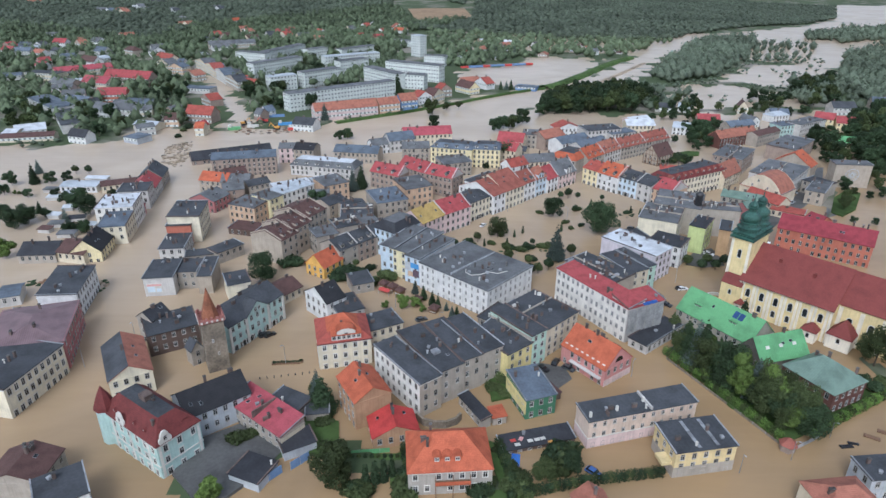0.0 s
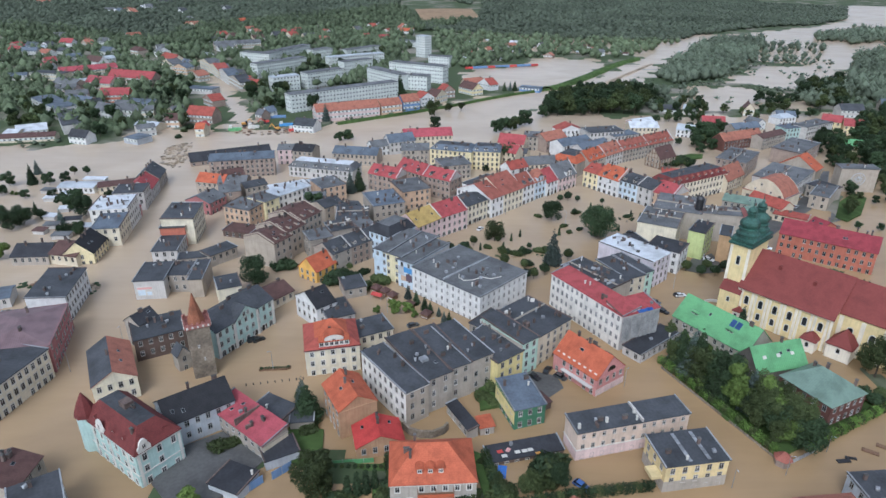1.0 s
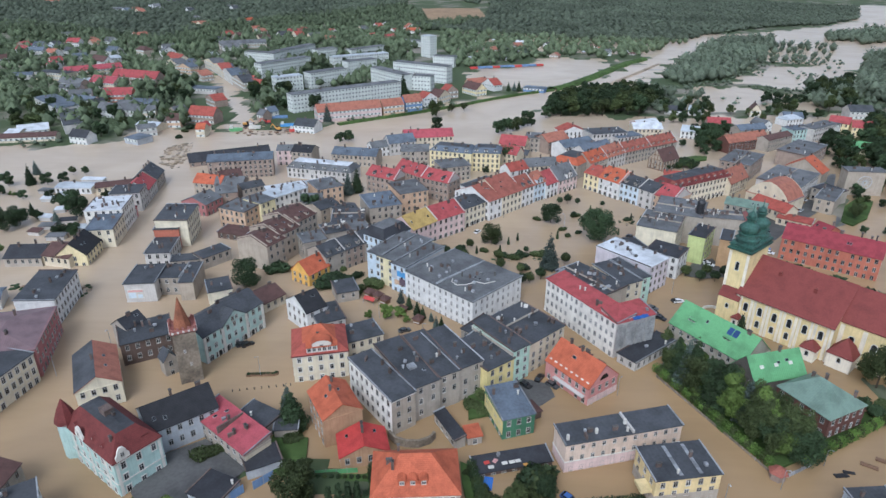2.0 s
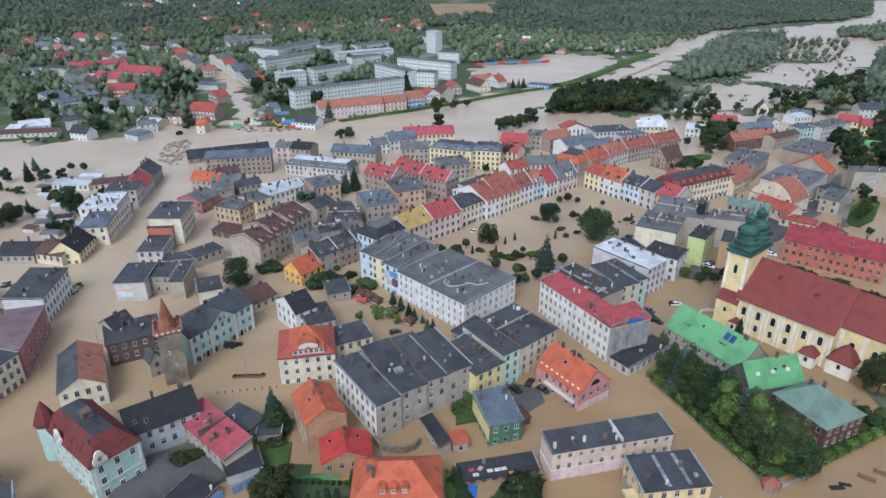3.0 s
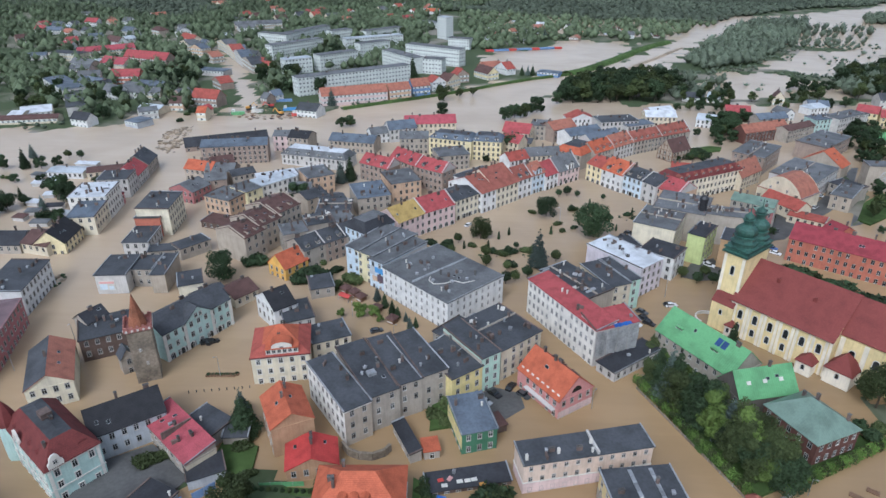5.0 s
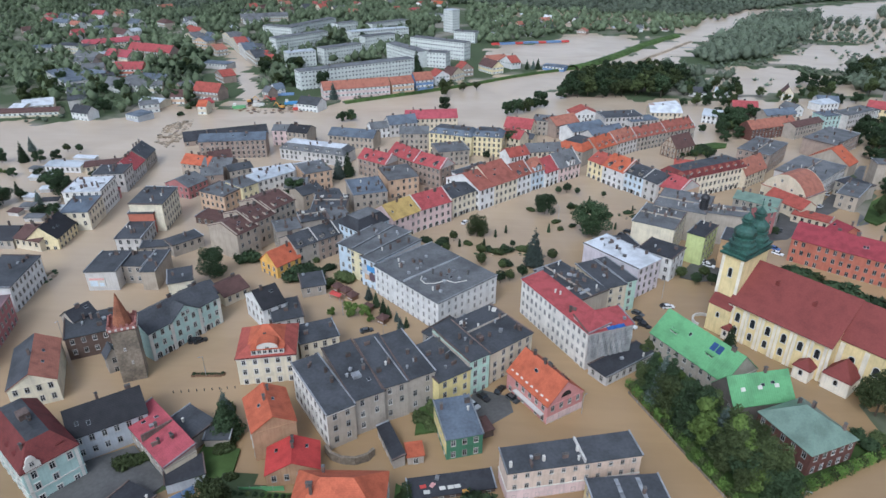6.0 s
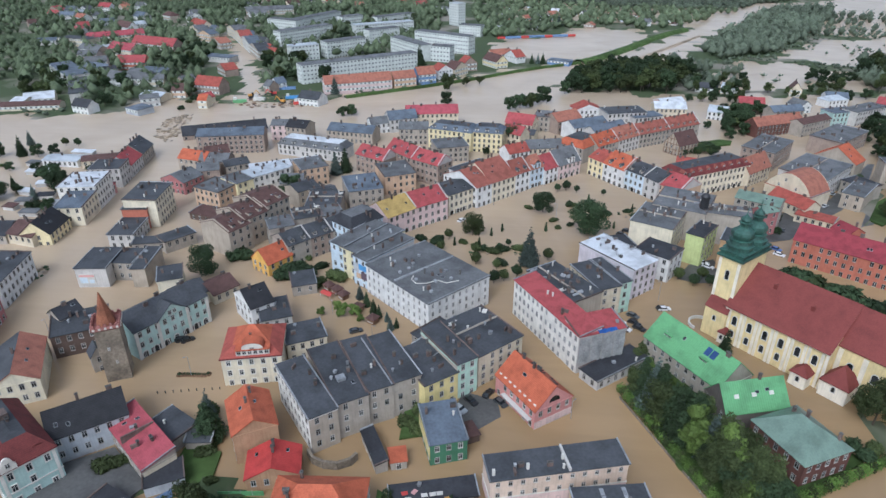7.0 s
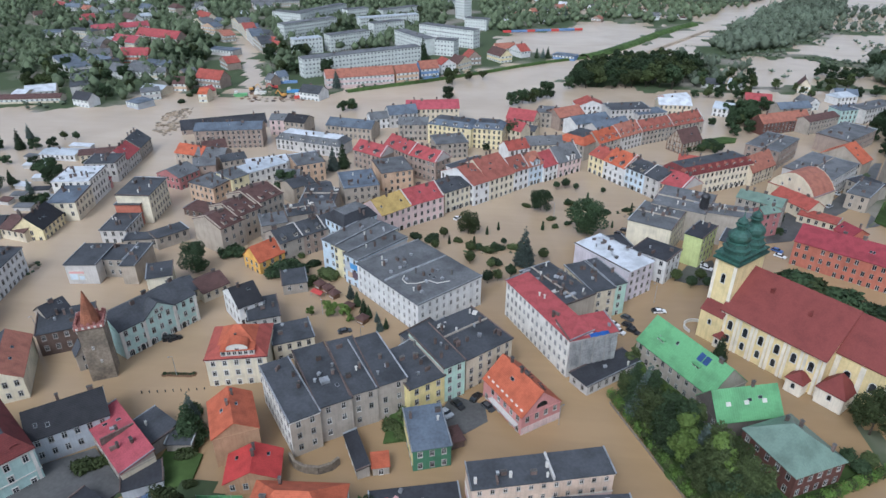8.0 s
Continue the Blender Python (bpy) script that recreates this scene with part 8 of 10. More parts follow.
for k in range(3):
    for s in (-1, 1):
        ob = box_part("roof_light", (-0.5, 0.5, -0.6, 0.6, 0.05, 0.18), TRIM, green_wing, "white framed roof light")
        ob.matrix_basis = Matrix.Translation((s * w * 0.25, d * (0.2 + 0.28 * k), h + rh * 0.5 + 0.03)) @ pose(0, 0, 0, 0, s * math.degrees(math.atan2(rh, w / 2)), 0)
w, d, h, rh = SIZE[pink_house.name]
box_part("lower_band", (-w / 2 - 0.05, w / 2 + 0.05, -0.05, d + 0.05, -1, h * 0.36), WALLS["pinkpale"], pink_house, "pinker lower storey")
box_part("string_course", (-w / 2 - 0.15, w / 2 + 0.15, -0.15, d + 0.15, h * 0.36, h * 0.36 + 0.25), TRIM, pink_house)
for x, y in ((-w / 2 + 1, 1.5), (-w * 0.22, 2.0), (w * 0.05, d * 0.5)):
    box_part("flue", (x - 0.3, x + 0.3, y - 0.3, y + 0.3, h, h + 1.6), TRIM, pink_house, "white rendered flue")
box_part("fire_wall", (w * 0.06, w * 0.06 + 0.45, -0.1, d + 0.1, h - 0.2, h + 0.95), WALLS["greylight"], pink_house, "low wall across the roof")
w, d, h, rh = SIZE[yellow_house.name]
box_part("base_band", (-w / 2 - 0.06, w / 2 + 0.06, -0.06, d + 0.06, -1, h * 0.4), WALLS["greywarm"], yellow_house, "grey lower storey")
box_part("balcony", (-w / 2 - 2.6, -w / 2, 1.0, 4.6, h * 0.42, h * 0.42 + 0.9), WALLS["ochre"], yellow_house)
for k in range(2):
    for i in range(5):
        ob = box_part("roof_panel", (-0.45, 0.45, -0.9, 0.9, 0.0, 0.08), METAL, yellow_house)
        place(ob, -w * 0.1 + k * w * 0.3, 1.4 + i * 1.9, yellow_house_top(0, 1.4 + i * 1.9) + 0.15)
w, d, h, rh = SIZE[green_house.name]
box_part("side_cladding", (-w / 2 - 0.05, -w / 2, 0.0, d, 1.6, h - 0.3), WALLS["yellow"], green_house, "plain yellow side wall")

w, d, h, rh = SIZE[red_end.name]
for k in range(4):
    x = (k + 0.5) * w / 4 - w / 2
    bm = bmesh.new()
    shellv = [(x - w / 8 + 0.15 + j * (w / 4 - 0.3) / 6, -0.25 - 0.15 * math.sin(j * 1.7 + i * 0.9), 3.4 + i * (h - 4.2) / 8) for i in range(9) for j in range(7)]
    vs = [bm.verts.new(v) for v in shellv]
    for i in range(8):
        for j in range(6):
            bm.faces.new((vs[i * 7 + j], vs[i * 7 + j + 1], vs[(i + 1) * 7 + j + 1], vs[(i + 1) * 7 + j]))
    bmesh.ops.solidify(bm, geom=bm.faces[:], thickness=0.04)
    part("scaffold_net", bm, NET, red_end, "grey hanging scaffold netting")
bm = bmesh.new()
vs = [bm.verts.new((-w * 0.1 + i * 0.75, -0.7 + j * 0.7, h + 0.1 + j * 0.12 + 0.12 * math.sin(i * 2.1 + j))) for i in range(9) for j in range(3)]
for i in range(8):
    for j in range(2):
        bm.faces.new((vs[i * 3 + j], vs[(i + 1) * 3 + j], vs[(i + 1) * 3 + j + 1], vs[i * 3 + j + 1]))
bmesh.ops.solidify(bm, geom=bm.faces[:], thickness=0.03)
part("tarpaulin", bm, TARP, red_end, "blue tarpaulin at the roof edge")

# painted fronts, plain fields of colour
w, d, h, rh = SIZE[mural_house.name]
for k, (x0, x1, z0, z1, m) in enumerate(((-0.48, -0.1, 5.2, 8.6, WALLS["bluegrey"]), (-0.1, 0.45, 6.6, 8.8, PAINT[0]), (-0.3, 0.2, 3.0, 5.0, WALLS["peach"]), (0.05, 0.46, 3.2, 6.0, PAINT[3]))):
    box_part("painted_panel", (x0 * w, x1 * w, -0.12 - k * 0.004, -0.06, z0, z1), m, mural_house, "field of colour in a wall painting")
w, d, h, rh = SIZE[billboard_house.name]
box_part("billboard", (-w * 0.42, w * 0.1, -0.2, 0, 1.6, 5.2), TRIM, billboard_house, "large pale billboard")
for k, (x0, x1, z0, z1, m) in enumerate(((-0.4, 0.08, 4.2, 5.0, PAINT[4]), (-0.4, -0.15, 1.8, 4.0, WALLS["skyblue"]), (-0.1, 0.06, 1.8, 3.2, WALLS["skyblue"]))):
    box_part("billboard_field", (x0 * w, x1 * w, -0.24 - k * 0.004, -0.2, z0, z1), m, billboard_house, "plain coloured field on the billboard")

# the black ventilator tower on a felt roof
vent = thing("roof_ventilator", 118.9, 261.5, 12.6, 20, "tall black louvred ventilator on a felt roof", "ventilator")
bm = bmesh.new()
lathe(bm, [(1.5, 0.4), (1.6, 5.2), (1.9, 5.3), (1.9, 5.7), (1.2, 6.6), (0.3, 7.0)], 8, 0, math.pi / 8)
part("casing", bm, DARK, vent)
for k in range(5):
    bm = bmesh.new()
    lathe(bm, [(1.72, 1.0 + k * 0.85), (1.72, 1.2 + k * 0.85)], 8, 0, math.pi / 8)
    part("louvre", bm, DARK, vent)

# hatches, ducts, pipes and stacks on the felt roofs
HATCHES = []
for hw, hd, hh, hm in ((1.4, 1.0, 0.5, METAL), (0.9, 0.9, 0.7, CAP), (2.6, 0.5, 0.45, METAL), (0.5, 0.5, 1.7, CAP), (1.8, 1.2, 0.25, TRIM), (0.35, 0.35, 1.3, TRIM), (1.2, 0.6, 1.5, BRICK)):
    bm = bmesh.new()
    block(bm, -hw / 2, hw / 2, -hd / 2, hd / 2, -0.4, hh)
    block(bm, -hw / 2 - 0.08, hw / 2 + 0.08, -hd / 2 - 0.08, hd / 2 + 0.08, hh, hh + 0.1)
    HATCHES.append(mesh_of("roof_hatch", bm, hm))


def clutter(root, top, n, seed):
    """Small fittings spread over a flat roof, and on the fuller ones a low kerb across it."""
    w, d, h, rh = SIZE[root.name]
    rng = random.Random(seed)
    for k in range(n):
        cx, cy = rng.uniform(-0.45, 0.45) * w, rng.uniform(0.06, 0.94) * d
        place(part("roof_hatch", rng.choice(HATCHES), None, root), cx, cy, top(cx, cy), rng.choice((0, 90, rng.uniform(0, 90))))
    if n < 6:
        return
    bm = bmesh.new()
    cy = d * rng.uniform(0.35, 0.65)
    block(bm, -w / 2, w / 2, cy - 0.13, cy + 0.13, top(0, cy) - 0.3, top(0, cy) + 0.55)
    part("fire_wall", bm, WALLS["greywarm"], root)


for made, n in ((cluttered, 14), (beige_block, 8), (felt_east, 8), (courtyard_row, 8), (white_roof, 4), (slate_a, 6), (slate_b, 6), (slate_c, 5), (cream_tenement, 6), (grey_east, 8), (corner_east, 7), (white_street, 5)):
    clutter(made[0], made[1], n, 300 + n * 7 + len(made[0].name))
clutter(felt_house, felt_house_top, 12, 401)
clutter(white_block, white_block_top, 5, 402)

# ---- gazebo, huts, cars and small things ----
gazebo = thing("gazebo", 88.6, 120.4, 0, 15, "small garden gazebo with red-brown tiled pyramid roof", "gazebo")
bm = bmesh.new()
lathe(bm, [(1.9, -0.8), (1.9, 2.1)], 6)
part("wall", bm, WALLS["brickpale"], gazebo)
bm = bmesh.new()
lathe(bm, [(2.4, 2.0), (1.3, 2.9), (0.1, 3.8)], 6)
part("roof", bm, ROOFS["tilebrown"], gazebo)


def hut(x, y, yaw, label="brown wooden market hut with pyramid roof in water"):
    root = thing("market_hut", x, y, 0, yaw, label, "hut", "market huts on the square")
    box_part("wall", (-1.3, 1.3, -1.3, 1.3, -0.8, 1.9), WOOD, root)
    bm = bmesh.new()
    lathe(bm, [(2.5, 1.8), (2.35, 2.0), (0.2, 3.3)], 4, 0, math.pi / 4)
    part("roof", bm, ROOFS["brownroof"], root)
    box_part("counter", (-1.1, 1.1, -1.5, -1.3, 0.5, 0.7), TRIM, root)


for x, y, a in ((-19.5, 210.0, -40), (-16.1, 207.7, -40), (-13.2, 204.6, -40), (-6.8, 197.6, -30), (-0.7, 191.1, -30)):
    hut(x, y, a)
canopy = thing("market_canopy", -18.7, 204.6, 0, -30, "red fabric market canopy standing in water", "canopy")
bm = bmesh.new()
shell(bm, [(-2.4, -1.3, 1.7), (2.4, -1.3, 1.7), (2.2, 0, 2.4), (-2.2, 0, 2.4), (2.4, 1.3, 1.7), (-2.4, 1.3, 1.7)], [[0, 1, 2, 3], [3, 2, 4, 5]], 0.08)
part("cover", bm, PAINT[1], canopy)
for sx in (-2.2, 2.2):
    for sy in (-1.2, 1.2):
        box_part("pole", (sx - 0.05, sx + 0.05, sy - 0.05, sy + 0.05, -0.8, 1.75), METAL, canopy)


def car_mesh():
    """Body, cabin and wheels of a parked car, sharing meshes between cars."""
    body = bmesh.new()
    prof = [(-2.1, 0.35), (2.1, 0.35), (2.15, 0.7), (1.9, 0.85), (0.9, 0.95), (0.35, 1.4), (-1.2, 1.45), (-1.9, 1.0), (-2.15, 0.9)]
    a = [body.verts.new((x, -0.85 + 0.12 * (z > 1.2), z)) for x, z in prof]
    c = [body.verts.new((x, 0.85 - 0.12 * (z > 1.2), z)) for x, z in prof]
    body.faces.new(a), body.faces.new(c[::-1])
    for k in range(len(prof)):
        body.faces.new((a[k], c[k], c[(k + 1) % len(prof)], a[(k + 1) % len(prof)]))
    bmesh.ops.recalc_face_normals(body, faces=body.faces)
    bmesh.ops.bevel(body, geom=body.edges[:], offset=0.07, segments=2, affect="EDGES")
    glass = bmesh.new()
    gp = [(0.98, 0.98), (0.42, 1.42), (-1.2, 1.47), (-1.85, 1.05)]
    a = [glass.verts.new((x, -0.86 + 0.1 * (z > 1.2), z)) for x, z in gp]
    c = [glass.verts.new((x, 0.86 - 0.1 * (z > 1.2), z)) for x, z in gp]
    glass.faces.new(a), glass.faces.new(c[::-1])
    for k in (0, 2):
        glass.faces.new((a[k], c[k], c[k + 1], a[k + 1]))
    wheel = bmesh.new()
    bmesh.ops.create_cone(wheel, cap_ends=True, segments=14, radius1=0.32, radius2=0.32, depth=0.22, matrix=pose(0, 0, 0, 90))
    return body, glass, wheel


CAR_BODY, CAR_GLASS, CAR_WHEEL = car_mesh()
WHEEL = mesh_of("wheel", CAR_WHEEL, DARK)
GLAZE = mesh_of("windows", CAR_GLASS, GLASS)
BODIES = {}
for k, m in CARPAINT.items():
    BODIES[k] = mesh_of("car_body", CAR_BODY.copy(), m)


def car(x, y, yaw, colour, sunk=0.25):
    root = thing("car", x, y, -sunk, yaw, f"{colour} parked car standing in shallow flood water", "car", "parked cars")
    part("body", BODIES[colour], None, root)
    part("glazing", GLAZE, None, root)
    for sx in (-1.3, 1.3):
        for sy in (-0.8, 0.8):
            place(part("wheel", WHEEL, None, root), sx, sy, 0.32)


car(77.5, 197.6, -40, "white")
car(78.7, 193.8, -40, "white")
car(82.1, 197.2, -40, "black")
car(83.1, 194.3, -40, "black")
car(82.4, 201.3, -40, "dark grey")
car(93.4, 206.3, 10, "white")
car(116.1, 237.0, -35, "white")
car(114.9, 240.2, -35, "white")
car(39.9, 156.0, -45, "dark grey")
car(29.3, 152.8, -40, "silver")
car(32.0, 156.0, -45, "black")
car(28.6, 152.4, -40, "silver")
car(36.6, 159.4, 60, "black")
car(-5.1, 185.4, 25, "dark grey")
car(37.3, 113.1, -45, "blue")
car(-55.1, 176.4, 40, "black")
car(88.7, 261.8, -30, "black")
car(91.5, 265.1, -30, "black")
car(23.0, 270.0, 60, "white")
car(97.5, 235.0, -30, "black")
car(93.0, 206.6, 10, "black")
car(-56.9, 176.5, 40, "black")
car(157.7, 211.2, -50, "silver")
car(146.5, 253.6, -40, "blue")
car(146.0, 249.0, -40, "white")


def post(x, y, h, label="slim grey street lamp standing in flood water"):
    root = thing("street_lamp", x, y, 0, TREE_RNG.uniform(0, 360), label, "lamp", "street lamps")
    bm = bmesh.new()
    limb(bm, (0, 0, -1), (0, 0, h), 0.09, 0.05, 6)
    limb(bm, (0, 0, h - 0.05), (0.9, 0, h + 0.15), 0.05, 0.04, 5)
    part("pole", bm, METAL, root)
    box_part("lantern", (0.6, 1.2, -0.12, 0.12, h + 0.1, h + 0.22), METAL, root)


for x, y, h in ((-46.5, 159.9, 7), (-98.8, 175.7, 6), (-14.4, 194.1, 6), (1.1, 180.5, 6), (72.8, 112.5, 6), (87.7, 116.6, 6), (36.4, 288.0, 7), (63.3, 275.1, 7), (92.1, 316.6, 7), (48.9, 312.6, 6), (102.1, 124.5, 5), (57.8, 151.6, 6), (92.8, 212.1, 7), (-65.3, 140.0, 6), (-107.3, 159.4, 7)):
    post(x, y, h)
for x, y, w, c in ((-48.3, 160.3, 5.0, "long"), (-44.5, 160.5, 4.5, "long"), (-50.0, 160.0, 1.2, "square"), (-42.1, 161.1, 1.2, "square")):
    root = thing("planter", x, y, 0, 3, c + " brown planter box standing in flood water", "planter", "planters on the square")
    box_part("box", (-w / 2, w / 2, -0.6, 0.6, -0.8, 0.55), WOOD, root)
    part("plants", leaf_mesh("plants", [(k * 0.8 - w / 2 + 0.6, 0, 0.6, 0.5, 0.6) for k in range(int(w / 0.8))], 60 + int(w * 20), 0.16, LEAF_DARK, 70 + int(w)), None, root)
for k in range(9):
    root = thing("bollard", *[a + (b - a) * k / 8 for a, b in zip((-52.6, 152.3), (-36.5, 155.4))], 0, 0, "small dark metal bollard in flood water", "bollard", "bollards along the kerb")
    bm = bmesh.new()
    lathe(bm, [(0.12, -0.8), (0.12, 0.6), (0.16, 0.65), (0.1, 0.8)], 8)
    part("bollard_post", bm, DARK, root)


def raft(x, y, yaw, l, w, mat, label, name="pallet_raft"):
    root = thing(name, x, y, 0, yaw, label, "raft")
    for k in range(5):
        box_part("plank", (-l / 2, l / 2, -w / 2 + k * w / 5 + 0.04, -w / 2 + (k + 1) * w / 5 - 0.04, 0.0, 0.32), mat, root)
    for sx in (-0.4, 0.4):
        box_part("batten", (sx * l - 0.12, sx * l + 0.12, -w / 2, w / 2, 0.32, 0.4), mat, root)


raft(113.2, 124.3, -35, 3.8, 1.4, WOOD, "brown timber raft drifting on flood water")
raft(117.4, 126.2, -35, 2.6, 1.4, WOOD, "brown timber raft drifting on flood water")
raft(104.5, 121.1, 5, 3.4, 1.2, DARK, "dark swamped boat drifting on flood water", "boat")
raft(106.9, 122.1, -15, 2.6, 0.8, DARK, "dark swamped boat drifting on flood water", "boat")
raft(18.9, 117.8, 80, 4.0, 2.2, TARP, "blue sheeted pallet in a flooded garden", "covered_pallet")
for x, y, a, m in ((18.8, 122.9, 20, PAINT[1]), (20.9, 123.5, 60, PAINT[4]), (19.8, 121.4, 10, TRIM), (28.4, 122.3, 15, PAINT[2]), (23.2, 122.8, 15, TRIM), (25.0, 123.2, 15, TRIM), (26.5, 123.6, 15, TRIM)):
    root = thing("roof_sheet", x, y, 1.80, a, "loose sheet lying on a garage roof", "sheet")
    box_part("sheet", (-0.7, 0.7, -0.5, 0.5, 0.0, 0.08), m, root)

# retaining wall, fences and the courtyard
root = thing("retaining_wall", 0, 0, 0, 0, "curved old stone retaining wall above the flood", "wall")
arc = [(-5.9, 133.8), (-4.0, 131.4), (-1.3, 130.3), (2.0, 130.2), (4.8, 131.7), (5.9, 133.6)]
for a, b in zip(arc, arc[1:]):
    bm = bmesh.new()
    dx, dy = b[0] - a[0], b[1] - a[1]
    ln = math.hypot(dx, dy)
    nx, ny = -dy / ln * 0.35, dx / ln * 0.35
    prism(bm, [(a[0] - nx, a[1] - ny), (b[0] - nx, b[1] - ny), (b[0] + nx, b[1] + ny), (a[0] + nx, a[1] + ny)], -1, 2.2)
    bmesh.ops.recalc_face_normals(bm, faces=bm.faces)
    part("segment", bm, STONE, root)


def fence(name, a, b, h, mat, step, label):
    root = thing(name, a[0], a[1], 0, math.degrees(math.atan2(b[1] - a[1], b[0] - a[0])), label, "fence")
    ln = math.dist(a, b)
    n = max(1, int(ln / step))
    for k in range(n):
        box_part("panel", (k * ln / n + 0.05, (k + 1) * ln / n - 0.05, -0.05, 0.05, -0.6, h), mat, root)
        box_part("post", (k * ln / n - 0.05, k * ln / n + 0.05, -0.09, 0.09, -0.6, h + 0.15), METAL, root)


fence("fence", (-22.7, 120.3), (-12.5, 121.3), 1.4, ROOFS["greensheet"], 2.5, "bright green sheet fence round a garden")
fence("fence", (-43.0, 109.5), (-38.2, 114.8), 2.4, WALLS["bluewall"], 2.6, "blue painted board fence beside garages")
fence("fence", (-36.3, 115.5), (-32.4, 119.3), 2.4, WALLS["bluewall"], 2.6, "blue painted board fence beside garages")
fence("fence", (91.3, 120.5), (99.4, 124.6), 1.2, METAL, 2.2, "low metal fence beside the gazebo")
fence("park_wall", (71.7, 160.7), (87.6, 122.5), 0.7, STONE, 4.0, "low stone wall along the park hedge")
fence("garden_wall", (14.6, 120.9), (18.4, 106.0), 0.8, STONE, 4.0, "low garden wall half under water")
bm = bmesh.new()
prism(bm, [(-64.4, 114.0), (-62.0, 125.9), (-53.0, 131.8), (-39.6, 121.4), (-44.2, 112.7), (-49.4, 106.4), (-57.2, 106.5)], -1, 0.85)
bmesh.ops.recalc_face_normals(bm, faces=bm.faces)
tagged(new("courtyard", mesh_of("courtyard", bm, ASPHALT)), "wet grey asphalt yard between houses", "yard", kind="structure")
for outline in ([(179.3, 311.6), (187.9, 304.6), (210.2, 330.6), (231.9, 358.6), (235.6, 358.8), (211.0, 318.5), (189.7, 294.8), (183.1, 289.1), (173.8, 296.8)], [(190.0, 277.9), (198.1, 291.1), (212.9, 305.7), (224.8, 313.7), (227.1, 313.8), (223.6, 307.7), (213.2, 298.6), (196.4, 280.7)], [(102.6, 227.5), (109.4, 238.2), (119.9, 243.6), (119.7, 234.0), (118.4, 226.4), (108.7, 224.6)], [(151.7, 280.5), (164.1, 290.9), (168, 276.0), (155.3, 262.8), (144.6, 259.5), (147.5, 271.1)]):
    bm = bmesh.new()
    prism(bm, outline, -1, 0.1)
    bmesh.ops.recalc_face_normals(bm, faces=bm.faces)
    tagged(new("courtyard", mesh_of("courtyard", bm, ASPHALT)), "dark wet asphalt yard just above the flood", "yard", kind="structure")
bm = bmesh.new()
prism(bm, [(25.4, 146.1), (30, 160), (39, 157), (40, 151), (34.4, 146.0)], -1, 0.06)
bmesh.ops.recalc_face_normals(bm, faces=bm.faces)
tagged(new("pavement", mesh_of("pavement", bm, ASPHALT)), "wet grey car park above the flood", "yard", kind="structure")

# river embankment, broken bank and the far field
def strip(name, pts, half, h, mat, label, kind="structure"):
    """A long low bank along a line, rounded across."""
    bm = bmesh.new()
    rows_v = []
    for i, p in enumerate(pts):
        q, r = pts[max(0, i - 1)], pts[min(len(pts) - 1, i + 1)]
        dx, dy = r[0] - q[0], r[1] - q[1]
        ln = math.hypot(dx, dy)
        nx, ny = -dy / ln, dx / ln
        rows_v.append([bm.verts.new((p[0] + nx * half * s, p[1] + ny * half * s, h * z - 0.5)) for s, z in ((-1, -0.4), (-0.4, 0.9), (0, 1.1), (0.4, 0.9), (1, -0.4))])
    for a, b in zip(rows_v, rows_v[1:]):
        for k in range(4):
            bm.faces.new((a[k], a[k + 1], b[k + 1], b[k]))
    bmesh.ops.recalc_face_normals(bm, faces=bm.faces)
    tagged(new(name, mesh_of(name, bm, mat)), label, "bank", kind=kind)


strip("embankment", [(109, 614), (124, 629), (144, 658), (167, 693), (193, 736), (221, 779), (252, 817)], 9, 3.2, GRASS, "grassy flood bank between river and sports ground")
strip("river_wall", [(-72, 472), (-46, 491), (-20, 509), (18, 539), (49, 568), (75, 589), (110, 612)], 2.5, 2.4, GRASS, "green river wall along the flooded bank")
strip("gravel_bar", [(143, 600), (185, 668), (210, 704), (258, 779)], 5, 1.2, MUD, "muddy bar in the swollen river")


def rubble(name, outline, n, size, mats, label, seed):
    """Heaps of broken stuff left by the flood."""
    rng = random.Random(seed)
    root = thing(name, 0, 0, 0, 0, label, "rubble")
    xs, ys = [p[0] for p in outline], [p[1] for p in outline]
    k, heaps = 0, {}
    while k < n:
        x, y = rng.uniform(min(xs), max(xs)), rng.uniform(min(ys), max(ys))
        if not inside(np.array([x]), np.array([y]), outline)[0]:
            continue
        k += 1
        bm = heaps.setdefault(rng.randrange(len(mats)), bmesh.new())
        s = size * rng.uniform(0.5, 1.6)
        turn = pose(x, y, 0.1, 0, 0, rng.uniform(0, 360))
        for v in bmesh.ops.create_icosphere(bm, subdivisions=1, radius=s)["verts"]:
            v.co *= rng.uniform(0.6, 1.3)
            v.co.z *= 0.4
            v.co = turn @ v.co
    for k, bm in heaps.items():
        part("mud_heap", bm, mats[k], root)


rubble("broken_bank", [(-163, 368), (-176, 406), (-170, 420), (-161, 422), (-153, 388), (-150, 361)], 170, 1.1, [MUD, MUD, STONE], "broken muddy bank with torn slabs in the river", 81)
rubble("flood_debris", [(-147, 441), (-138, 474), (-127, 480), (-85, 460), (-89, 447), (-118, 441)], 150, 1.1, [MUD, BRICK, WOOD, STONE], "heap of mud and broken timber on the river bank", 82)
rubble("street_debris", [(-132, 210), (-130, 218), (-124, 215), (-123, 208), (-128, 206)], 14, 0.8, [WOOD, LEAF_DARK, MUD], "drifted branches caught in the street", 83)
rubble("yard_debris", [(-161, 216), (-152, 218), (-147, 216), (-152, 212)], 10, 0.9, [WOOD, LEAF_DARK], "drifted branches caught in flood water", 84)
